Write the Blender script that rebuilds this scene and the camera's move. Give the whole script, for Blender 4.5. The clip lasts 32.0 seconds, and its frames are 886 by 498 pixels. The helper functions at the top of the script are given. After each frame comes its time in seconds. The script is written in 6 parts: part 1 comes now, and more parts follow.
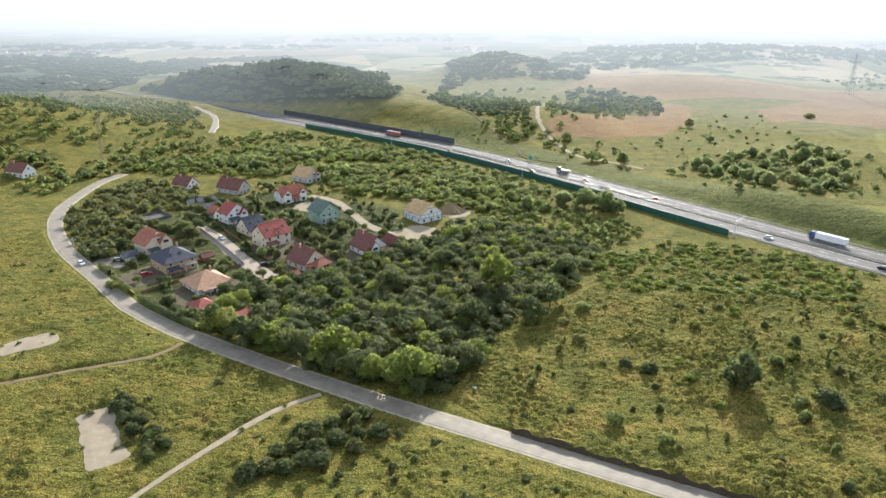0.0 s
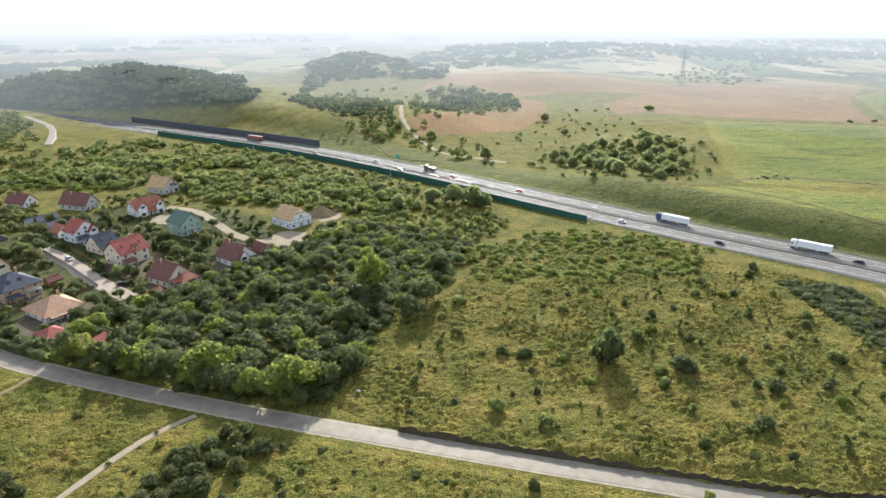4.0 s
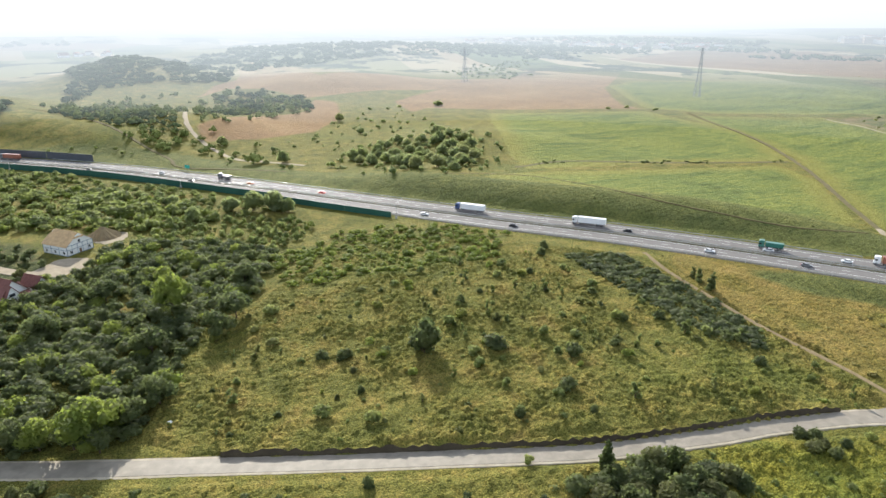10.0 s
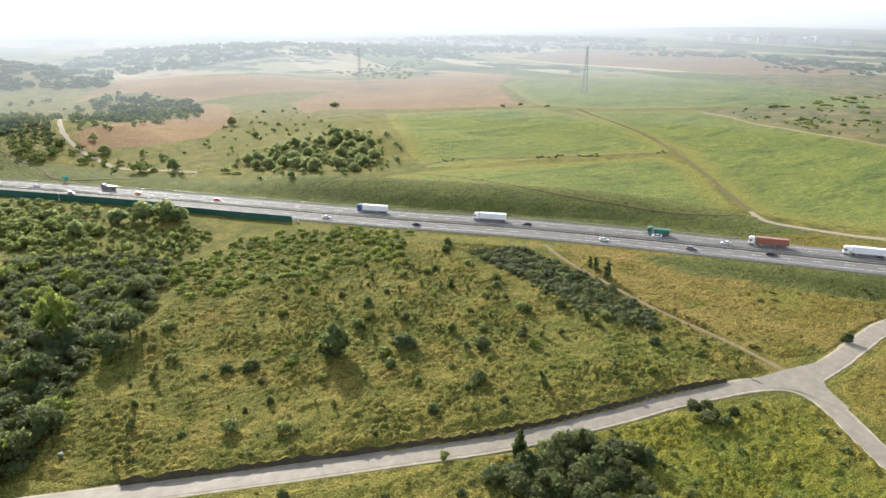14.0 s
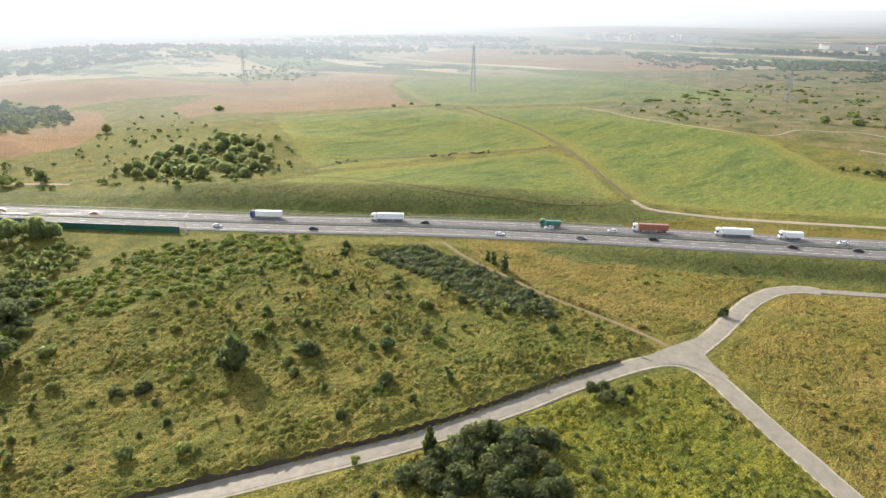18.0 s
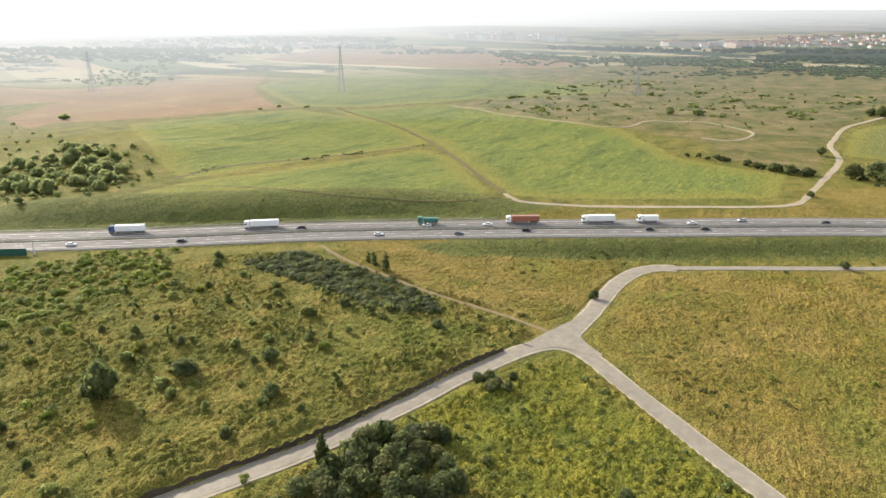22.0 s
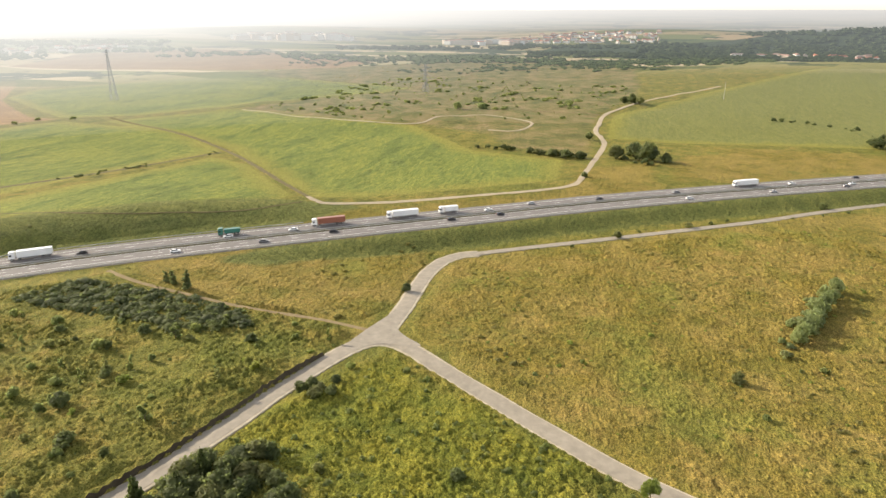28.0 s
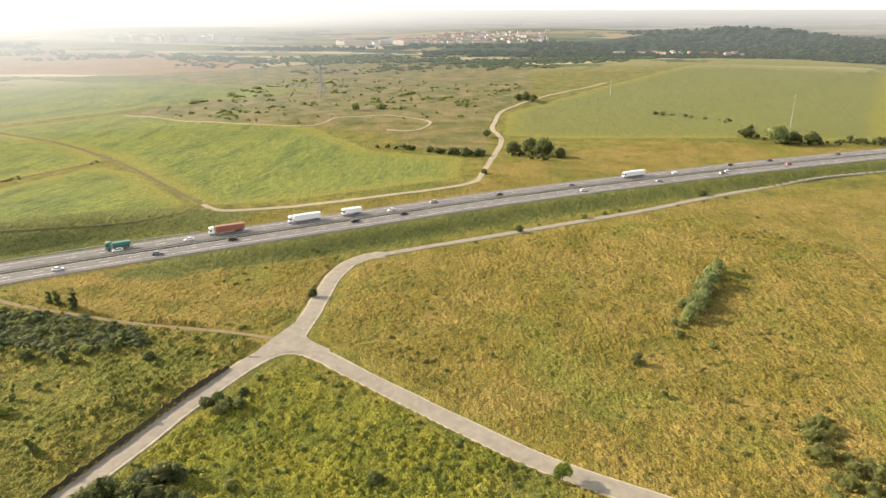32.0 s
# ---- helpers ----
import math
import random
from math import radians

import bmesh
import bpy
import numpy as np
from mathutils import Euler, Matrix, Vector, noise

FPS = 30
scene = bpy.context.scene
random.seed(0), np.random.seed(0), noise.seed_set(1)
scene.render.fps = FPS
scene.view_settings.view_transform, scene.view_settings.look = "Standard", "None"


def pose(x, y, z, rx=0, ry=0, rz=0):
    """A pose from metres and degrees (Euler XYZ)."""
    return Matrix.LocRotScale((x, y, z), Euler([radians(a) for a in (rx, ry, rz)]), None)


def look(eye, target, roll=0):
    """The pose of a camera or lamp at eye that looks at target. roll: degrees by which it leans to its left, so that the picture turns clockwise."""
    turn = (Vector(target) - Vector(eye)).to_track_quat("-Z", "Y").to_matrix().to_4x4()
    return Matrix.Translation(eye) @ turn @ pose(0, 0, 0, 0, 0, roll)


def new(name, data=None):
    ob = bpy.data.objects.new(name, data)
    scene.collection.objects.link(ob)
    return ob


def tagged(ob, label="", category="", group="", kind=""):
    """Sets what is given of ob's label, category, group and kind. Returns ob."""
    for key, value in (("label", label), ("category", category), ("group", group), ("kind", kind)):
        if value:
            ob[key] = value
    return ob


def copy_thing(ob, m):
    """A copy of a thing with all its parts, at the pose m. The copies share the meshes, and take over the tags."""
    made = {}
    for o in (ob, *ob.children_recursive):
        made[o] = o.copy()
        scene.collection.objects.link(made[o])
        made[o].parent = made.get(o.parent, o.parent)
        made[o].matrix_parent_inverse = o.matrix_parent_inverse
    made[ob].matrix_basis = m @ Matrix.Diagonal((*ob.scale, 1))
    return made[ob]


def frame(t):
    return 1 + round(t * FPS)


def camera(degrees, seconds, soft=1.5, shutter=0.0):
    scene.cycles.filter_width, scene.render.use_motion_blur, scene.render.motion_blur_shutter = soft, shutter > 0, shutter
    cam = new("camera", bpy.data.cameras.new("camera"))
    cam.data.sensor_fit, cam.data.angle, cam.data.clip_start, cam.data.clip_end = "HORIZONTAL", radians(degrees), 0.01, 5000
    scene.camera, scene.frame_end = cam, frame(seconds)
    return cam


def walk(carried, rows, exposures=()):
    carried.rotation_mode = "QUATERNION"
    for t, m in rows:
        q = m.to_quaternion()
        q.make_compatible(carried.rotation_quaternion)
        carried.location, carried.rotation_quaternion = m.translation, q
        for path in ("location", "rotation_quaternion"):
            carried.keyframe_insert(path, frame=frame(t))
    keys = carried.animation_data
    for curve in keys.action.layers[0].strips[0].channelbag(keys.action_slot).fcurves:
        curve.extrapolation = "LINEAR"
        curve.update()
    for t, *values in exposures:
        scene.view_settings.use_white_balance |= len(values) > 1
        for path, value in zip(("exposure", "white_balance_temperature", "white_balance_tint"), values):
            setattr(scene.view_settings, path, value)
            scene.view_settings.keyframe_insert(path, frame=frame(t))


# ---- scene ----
# ---- camera: a drone turning on the spot, 100 m above the motorway ----
cam = camera(68.5, 32.0)
YAW = [(0, 0), (0.5, -1.04), (1, -2.19), (1.5, -3.78), (2, -5.43), (2.5, -7.11), (3, -8.7), (3.5, -10.2), (5.5, -17.05), (6, -18.78), (6.5, -20.51), (7, -22.22), (7.5, -23.8), (8, -25.06), (8.5, -26.18), (9, -27.3), (9.5, -28.44), (10, -29.6), (10.5, -30.76), (11, -31.91), (11.5, -33.04), (12, -34.14), (12.5, -35.23), (13, -36.36), (13.5, -37.44), (14, -38.51), (14.5, -39.67), (16.5, -44.41), (17, -45.6), (17.5, -46.77), (18, -47.93), (18.5, -49.06), (19, -50.23), (19.5, -51.35), (20, -52.6), (20.5, -54.25), (21, -55.89), (21.5, -57.53), (22, -59.16), (22.5, -60.77), (23, -62.43), (23.5, -64.05), (24, -65.53), (24.5, -66.95), (25, -68.37), (25.5, -69.79), (26, -71.24), (26.5, -72.73), (28.5, -78.25), (29, -79.56), (29.5, -80.65), (30, -81.65), (30.5, -82.64), (31, -83.69), (31.5, -84.7), (32, -85.74)]
walk(cam, [(t, pose(0, 0, 100, 69.87, 0, a)) for t, a in YAW], exposures=[(0.0, 0.72, 5950, 9), (9.0, 0.72, 5950, 9), (20.0, 0.72, 6400, 10), (26.0, 0.75, 6780, 11), (32.0, 0.87, 7150, 12)])

# ---- light: low hazy sun ahead of the first view ----
SUN_HEADING, SUN_HEIGHT = 15.0, 25.0
world = bpy.data.worlds.new("sky")
scene.world = world
world.use_nodes = True
sky = world.node_tree.nodes.new("ShaderNodeTexSky")
sky.sky_type, sky.sun_disc = "NISHITA", False
sky.sun_elevation, sky.sun_rotation = radians(SUN_HEIGHT), radians(SUN_HEADING)
sky.altitude, sky.air_density, sky.dust_density, sky.ozone_density = 100, 1.0, 0.8, 1.0
back = world.node_tree.nodes["Background"]
back.inputs["Strength"].default_value = 0.15
pale = world.node_tree.nodes.new("ShaderNodeHueSaturation")
pale.inputs["Saturation"].default_value = 0.34
pale.inputs["Value"].default_value = 1.25
world.node_tree.links.new(sky.outputs["Color"], pale.inputs["Color"])
world.node_tree.links.new(pale.outputs["Color"], back.inputs["Color"])
sun = new("sun", bpy.data.lights.new("sun", "SUN"))
sun.data.energy, sun.data.angle, sun.data.color = 4.8, radians(0.6), (1.0, 0.9, 0.74)
_e, _a = radians(SUN_HEIGHT), radians(SUN_HEADING)
sun.matrix_world = look((0, 0, 0), (-math.sin(_a) * math.cos(_e), -math.cos(_a) * math.cos(_e), -math.sin(_e)))


# ---- materials ----
class Nodes:
    """A short hand for node trees."""

    def __init__(self, name):
        self.mat = bpy.data.materials.new(name)
        self.mat.use_nodes = True
        self.tree = self.mat.node_tree
        self.bsdf = self.tree.nodes["Principled BSDF"]
        self.out = self.tree.nodes["Material Output"]
        self.place = self.add("ShaderNodeNewGeometry").outputs["Position"]

    def add(self, kind):
        return self.tree.nodes.new(kind)

    def put(self, socket, value):
        if isinstance(value, bpy.types.NodeSocket):
            self.tree.links.new(value, socket)
        else:
            socket.default_value = value

    def noise(self, scale, detail=3.0, rough=0.55, stretch=None):
        n = self.add("ShaderNodeTexNoise")
        n.inputs["Scale"].default_value, n.inputs["Detail"].default_value, n.inputs["Roughness"].default_value = scale, detail, rough
        where = self.place
        if stretch:
            m = self.add("ShaderNodeMapping")
            m.inputs["Scale"].default_value, m.inputs["Rotation"].default_value = stretch[:3], (0, 0, radians(stretch[3]))
            self.put(m.inputs["Vector"], where)
            where = m.outputs["Vector"]
        self.put(n.inputs["Vector"], where)
        return n.outputs["Fac"]

    def ramp(self, fac, *stops):
        n = self.add("ShaderNodeValToRGB")
        while len(n.color_ramp.elements) < len(stops):
            n.color_ramp.elements.new(0.5)
        for e, (p, c) in zip(n.color_ramp.elements, stops):
            e.position, e.color = p, (*c, 1) if len(c) == 3 else c
        self.put(n.inputs["Fac"], fac)
        return n.outputs["Color"]

    def mix(self, fac, a, b, way="MIX"):
        n = self.add("ShaderNodeMix")
        n.data_type, n.blend_type = "RGBA", way
        self.put(n.inputs[0], fac)
        for s, v in ((n.inputs[6], a), (n.inputs[7], b)):
            self.put(s, (*v, 1) if isinstance(v, tuple) and len(v) == 3 else v)
        return n.outputs[2]

    def sum(self, a, b, way="ADD"):
        n = self.add("ShaderNodeMath")
        n.operation = way
        self.put(n.inputs[0], a), self.put(n.inputs[1], b)
        return n.outputs[0]

    def step(self, value, a, b):
        n = self.add("ShaderNodeMapRange")
        n.interpolation_type = "SMOOTHSTEP"
        self.put(n.inputs["Value"], value)
        n.inputs["From Min"].default_value, n.inputs["From Max"].default_value = a, b
        return n.outputs["Result"]

    def value(self, name):
        n = self.add("ShaderNodeAttribute")
        n.attribute_name = name
        return n.outputs["Fac"]

    def island(self):
        return self.add("ShaderNodeNewGeometry").outputs["Random Per Island"]

    def each(self):
        return self.add("ShaderNodeObjectInfo").outputs["Random"]

    def bump(self, fac, strength, distance):
        n = self.add("ShaderNodeBump")
        n.inputs["Strength"].default_value, n.inputs["Distance"].default_value = strength, distance
        self.put(n.inputs["Height"], fac)
        self.put(self.bsdf.inputs["Normal"], n.outputs["Normal"])

    def done(self, colour, rough=0.8, metal=0.0, gloss=0.3):
        self.put(self.bsdf.inputs["Base Color"], (*colour, 1) if isinstance(colour, tuple) and len(colour) == 3 else colour)
        self.put(self.bsdf.inputs["Roughness"], rough)
        self.bsdf.inputs["Metallic"].default_value = metal
        self.bsdf.inputs["Specular IOR Level"].default_value = gloss
        return self.mat


def plain(name, colour, rough=0.7, metal=0.0, gloss=0.4, dirt=0.25, grain=3.0, bump=0.0):
    """Painted, plastered or metal surface with stains at two scales."""
    n = Nodes(name)
    dark = tuple(c * (1 - dirt) for c in colour)
    stain = n.mix(n.ramp(n.noise(0.35, 4), (0.4, (0, 0, 0)), (0.7, (1, 1, 1))), colour, dark)
    fine = n.mix(n.ramp(n.noise(grain, 4), (0.35, (0, 0, 0)), (0.75, (1, 1, 1))), stain, tuple(c * (1 - dirt * 0.6) for c in colour))
    if bump:
        n.bump(n.noise(grain * 3, 3), 0.5, bump)
    return n.done(fine, rough, metal, gloss)


def leafy(name, dark, light, dry, glow=0.58, patch=0.12):
    """Foliage: hue drifts from bush to bush and from leaf to leaf; some light passes through."""
    n = Nodes(name)
    a = n.ramp(n.noise(patch, 2, 0.6), (0.36, dark), (0.5, tuple((p + q) / 2 for p, q in zip(dark, light))), (0.66, light))
    b = n.mix(n.sum(n.sum(n.island(), 0.55, "GREATER_THAN"), 0.35, "MULTIPLY"), a, light)
    c = n.mix(n.sum(n.sum(n.each(), 0.8, "GREATER_THAN"), 0.5, "MULTIPLY"), b, dry)
    n.bump(n.noise(1.6, 4, 0.7), 0.9, 0.5)
    n.done(c, 0.65, 0, 0.25)
    t = n.add("ShaderNodeBsdfTranslucent")
    n.put(t.inputs["Color"], n.mix(1.0, c, (1.6, 1.65, 1.45), "MULTIPLY"))
    m = n.add("ShaderNodeMixShader")
    m.inputs[0].default_value = glow
    n.put(m.inputs[1], n.bsdf.outputs[0]), n.put(m.inputs[2], t.outputs[0]), n.put(n.out.inputs["Surface"], m.outputs[0])
    return n.mat


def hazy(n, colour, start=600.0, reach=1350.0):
    """A backdrop surface; painted sunlit haze, as emission, grows with distance from the origin."""
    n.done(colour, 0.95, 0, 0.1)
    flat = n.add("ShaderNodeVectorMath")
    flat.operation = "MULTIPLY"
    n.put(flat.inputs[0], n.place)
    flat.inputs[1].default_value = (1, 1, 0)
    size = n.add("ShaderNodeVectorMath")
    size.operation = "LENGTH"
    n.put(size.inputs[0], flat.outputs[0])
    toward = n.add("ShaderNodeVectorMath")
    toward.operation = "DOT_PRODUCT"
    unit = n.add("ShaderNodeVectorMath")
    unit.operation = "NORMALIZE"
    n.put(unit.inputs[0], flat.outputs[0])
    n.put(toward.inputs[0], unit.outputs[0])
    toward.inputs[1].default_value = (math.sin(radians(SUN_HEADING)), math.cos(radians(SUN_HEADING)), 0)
    # painted haze is brighter towards the sun, blue-grey away from it
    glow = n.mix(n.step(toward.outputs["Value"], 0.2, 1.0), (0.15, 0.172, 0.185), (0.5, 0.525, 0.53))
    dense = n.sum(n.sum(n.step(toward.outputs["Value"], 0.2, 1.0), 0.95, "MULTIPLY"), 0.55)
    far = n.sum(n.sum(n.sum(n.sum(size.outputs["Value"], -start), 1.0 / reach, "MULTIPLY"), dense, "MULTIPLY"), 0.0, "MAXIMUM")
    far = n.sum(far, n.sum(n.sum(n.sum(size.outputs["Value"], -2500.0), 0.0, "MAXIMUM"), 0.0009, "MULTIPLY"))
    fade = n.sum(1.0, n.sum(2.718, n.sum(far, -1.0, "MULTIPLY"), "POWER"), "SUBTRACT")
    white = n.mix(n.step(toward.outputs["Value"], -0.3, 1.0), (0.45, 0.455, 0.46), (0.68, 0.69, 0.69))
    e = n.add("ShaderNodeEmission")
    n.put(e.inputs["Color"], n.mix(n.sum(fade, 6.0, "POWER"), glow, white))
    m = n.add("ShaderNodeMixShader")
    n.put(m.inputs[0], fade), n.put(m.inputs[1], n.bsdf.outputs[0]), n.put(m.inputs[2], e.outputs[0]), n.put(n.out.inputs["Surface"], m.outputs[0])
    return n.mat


def far_fields(n):
    v = n.add("ShaderNodeTexVoronoi")
    v.inputs["Scale"].default_value = 1.0
    m = n.add("ShaderNodeMapping")
    m.inputs["Scale"].default_value, m.inputs["Rotation"].default_value = (0.0085, 0.0022, 0.001), (0, 0, radians(-20))
    n.put(m.inputs["Vector"], n.place)
    n.put(v.inputs["Vector"], m.outputs["Vector"])
    parts = n.add("ShaderNodeSeparateColor")
    n.put(parts.inputs[0], v.outputs["Color"])
    field = n.ramp(parts.outputs[0], (0.0, (0.09, 0.12, 0.04)), (0.25, (0.16, 0.17, 0.055)), (0.45, (0.4, 0.3, 0.17)), (0.65, (0.13, 0.17, 0.05)), (0.85, (0.48, 0.39, 0.25)))
    return n.mix(n.step(n.noise(0.006, 6, 0.7), 0.53, 0.57), field, (0.045, 0.066, 0.032))


def land(name, far=False):
    """Meadow, stubble, crops and dry grass, told apart by the field borders kept on the ground."""
    n = Nodes(name)
    big, mid, fine = n.noise(0.014, 4, 0.6), n.noise(0.09, 4, 0.65), n.noise(0.55, 5, 0.7)
    rows = n.noise(0.5, 3, 0.6, (0.12, 1.6, 1, 35))
    grass = n.ramp(mid, (0.3, (0.088, 0.097, 0.022)), (0.48, (0.147, 0.142, 0.033)), (0.6, (0.192, 0.165, 0.042)), (0.75, (0.24, 0.178, 0.056)))
    grass = n.mix(n.step(big, 0.5, 0.68), grass, n.ramp(mid, (0.3, (0.088, 0.106, 0.022)), (0.7, (0.16, 0.16, 0.036))))
    wob = n.sum(n.sum(n.noise(0.06, 5, 0.7), 0.5, "SUBTRACT"), 26.0, "MULTIPLY")
    slight = n.sum(n.sum(n.noise(0.05, 3, 0.6), 0.5, "SUBTRACT"), 8.0, "MULTIPLY")
    gold = n.ramp(mid, (0.28, (0.165, 0.138, 0.036)), (0.5, (0.215, 0.168, 0.047)), (0.72, (0.265, 0.192, 0.062)))
    gold = n.mix(n.step(n.noise(0.028, 4, 0.65), 0.44, 0.62), gold, n.ramp(mid, (0.3, (0.125, 0.118, 0.026)), (0.7, (0.205, 0.158, 0.036))))
    gold = n.mix(n.step(n.noise(0.05, 5, 0.7), 0.6, 0.8), gold, n.ramp(mid, (0.3, (0.165, 0.122, 0.038)), (0.7, (0.24, 0.172, 0.058))))
    gold = n.mix(n.step(n.noise(0.017, 4, 0.65), 0.54, 0.66), gold, n.ramp(mid, (0.3, (0.125, 0.13, 0.03)), (0.7, (0.2, 0.185, 0.042))))
    grass = n.mix(n.step(n.sum(n.value("gold"), wob), -6, 8), grass, gold)
    waste = n.ramp(n.noise(0.035, 5, 0.7), (0.32, (0.075, 0.09, 0.03)), (0.44, (0.125, 0.125, 0.042)), (0.56, (0.19, 0.155, 0.068)), (0.7, (0.26, 0.19, 0.1)))
    grass = n.mix(n.step(n.sum(n.value("waste"), wob), -8, 8), grass, waste)
    yard = n.ramp(n.noise(0.16, 5, 0.7), (0.34, (0.04, 0.055, 0.02)), (0.5, (0.075, 0.088, 0.03)), (0.62, (0.12, 0.115, 0.045)), (0.74, (0.16, 0.125, 0.07)))
    grass = n.mix(n.step(n.sum(n.value("garden"), slight), -4, 4), grass, yard)
    lime = n.ramp(mid, (0.3, (0.1, 0.12, 0.022)), (0.65, (0.2, 0.19, 0.03)))
    grass = n.mix(n.step(n.sum(n.value("lime"), wob), -7, 7), grass, lime)
    crop = n.ramp(n.sum(n.sum(big, 0.5, "MULTIPLY"), n.sum(rows, 0.5, "MULTIPLY"), "ADD"), (0.38, (0.105, 0.14, 0.04)), (0.5, (0.155, 0.185, 0.048)), (0.6, (0.195, 0.212, 0.052)))
    broad = n.noise(0.045, 4, 0.65, (0.22, 1.3, 1, 62))
    crop = n.mix(n.step(broad, 0.5, 0.66), crop, (0.17, 0.195, 0.048))
    crop = n.mix(n.step(broad, 0.48, 0.34), crop, (0.1, 0.135, 0.038))
    crop = n.mix(1.0, crop, n.ramp(n.noise(0.2, 6, 0.8, (0.45, 1.25, 1, 55)), (0.36, (0.66, 0.7, 0.64)), (0.48, (0.96, 0.97, 0.95)), (0.62, (1.2, 1.15, 1.06))), "MULTIPLY")
    crop = n.mix(n.step(n.value("olive"), -3, 3), crop, n.ramp(rows, (0.35, (0.128, 0.142, 0.046)), (0.65, (0.188, 0.192, 0.064))))
    crop = n.mix(n.step(n.sum(n.value("crop"), wob), 1, 22), (0.205, 0.2, 0.048), crop)
    grass = n.mix(n.step(n.sum(n.value("crop"), slight), -2, 2), grass, crop)
    stub = n.ramp(n.sum(n.sum(big, 0.6, "MULTIPLY"), n.sum(rows, 0.4, "MULTIPLY"), "ADD"), (0.35, (0.2, 0.125, 0.06)), (0.5, (0.25, 0.16, 0.078)), (0.65, (0.31, 0.21, 0.108)))
    grass = n.mix(n.step(n.sum(n.value("stubble"), slight), -2, 2), grass, stub)
    bank = n.ramp(mid, (0.3, (0.092, 0.11, 0.034)), (0.7, (0.155, 0.16, 0.05)))
    grass = n.mix(n.step(n.sum(n.value("bank"), slight), -3, 3), grass, bank)
    speck = n.ramp(fine, (0.32, (0.6, 0.64, 0.55)), (0.5, (0.98, 0.98, 0.98)), (0.72, (1.28, 1.2, 1.08)))
    n.bump(n.sum(n.sum(fine, n.noise(1.7, 3, 0.6)), n.sum(n.noise(0.24, 4, 0.65, (0.6, 1.3, 1, 60)), 2.6, "MULTIPLY")), 0.95, 0.6)
    tiny = n.ramp(n.noise(2.3, 3, 0.75), (0.37, (0.42, 0.45, 0.38)), (0.5, (1, 1, 1)), (0.63, (1.6, 1.52, 1.4)))
    colour = n.mix(1.0, n.mix(1.0, grass, speck, "MULTIPLY"), tiny, "MULTIPLY")
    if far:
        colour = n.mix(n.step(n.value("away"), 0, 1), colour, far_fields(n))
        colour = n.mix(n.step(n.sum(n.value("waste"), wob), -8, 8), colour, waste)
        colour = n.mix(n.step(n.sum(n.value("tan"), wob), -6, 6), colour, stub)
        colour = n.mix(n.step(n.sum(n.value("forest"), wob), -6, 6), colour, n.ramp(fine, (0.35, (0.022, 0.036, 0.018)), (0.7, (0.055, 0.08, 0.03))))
        # painted haze glow goes over the far field colours
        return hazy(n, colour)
    return n.done(colour, 0.95, 0, 0.1)


LAND = land("meadow_ground")
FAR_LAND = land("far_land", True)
ASPHALT = plain("worn_asphalt", (0.18, 0.168, 0.158), 0.84, 0, 0.2, 0.22, 1.2)
LANE_TOP = plain("pale_lane_surface", (0.3, 0.262, 0.205), 0.66, 0, 0.3, 0.35, 0.5)
STREET_TOP = plain("sandy_paving", (0.4, 0.33, 0.26), 0.8, 0, 0.25, 0.3, 0.7)
DIRT = plain("sandy_dirt", (0.38, 0.32, 0.23), 0.95, 0, 0.1, 0.3, 0.8)
PALE_VERGE = plain("pale_gravel_verge", (0.46, 0.4, 0.3), 0.95, 0, 0.1, 0.35, 0.8)
BROWN_DIRT = plain("brown_earth", (0.26, 0.2, 0.115), 0.95, 0, 0.1, 0.35, 0.8)
WHITE_PAINT = plain("white_road_paint", (0.75, 0.75, 0.72), 0.7, 0, 0.3, 0.15)
MEDIAN = plain("median_dry_grass", (0.085, 0.078, 0.042), 0.95, 0, 0.1, 0.45, 0.9, 0.1)
DRY_TRACK = plain("trodden_dry_grass", (0.15, 0.128, 0.06), 0.95, 0, 0.1, 0.4, 0.7, 0.1)
STEEL = plain("galvanised_steel", (0.5, 0.51, 0.52), 0.45, 0.7, 0.5, 0.2)
GREEN_PANEL = plain("green_barrier_panel", (0.02, 0.095, 0.068), 0.6, 0, 0.4, 0.3)
DARK_PANEL = plain("dark_barrier_panel", (0.08, 0.085, 0.1), 0.7, 0, 0.4, 0.3)
CONCRETE = plain("concrete", (0.42, 0.41, 0.38), 0.9, 0, 0.2, 0.25)
OLD_CONCRETE = plain("weathered_concrete", (0.17, 0.165, 0.15), 0.95, 0, 0.1, 0.4, 0.8)
SHADE_FACE = plain("dark_earth_face", (0.075, 0.06, 0.04), 0.95, 0, 0.1, 0.4, 1.5)
BARK = plain("bark", (0.12, 0.09, 0.06), 0.95, 0, 0.1, 0.4, 6)
LEAF = leafy("mixed_foliage", (0.066, 0.086, 0.036), (0.15, 0.17, 0.066), (0.165, 0.16, 0.062))
LEAF_MID = leafy("light_scrub_foliage", (0.125, 0.155, 0.06), (0.235, 0.255, 0.092), (0.235, 0.22, 0.085), 0.66)
LEAF_BRIGHT = leafy("bright_foliage", (0.13, 0.165, 0.036), (0.22, 0.25, 0.055), (0.225, 0.215, 0.06))
LEAF_PALE = leafy("pale_grey_green_foliage", (0.15, 0.18, 0.085), (0.26, 0.285, 0.125), (0.25, 0.245, 0.115), 0.66)
WEED = leafy("dry_weeds", (0.14, 0.132, 0.038), (0.215, 0.19, 0.056), (0.21, 0.15, 0.05), 0.5, 0.3)
LEAF_DARK = leafy("dark_foliage", (0.04, 0.058, 0.022), (0.09, 0.11, 0.036), (0.1, 0.11, 0.04))

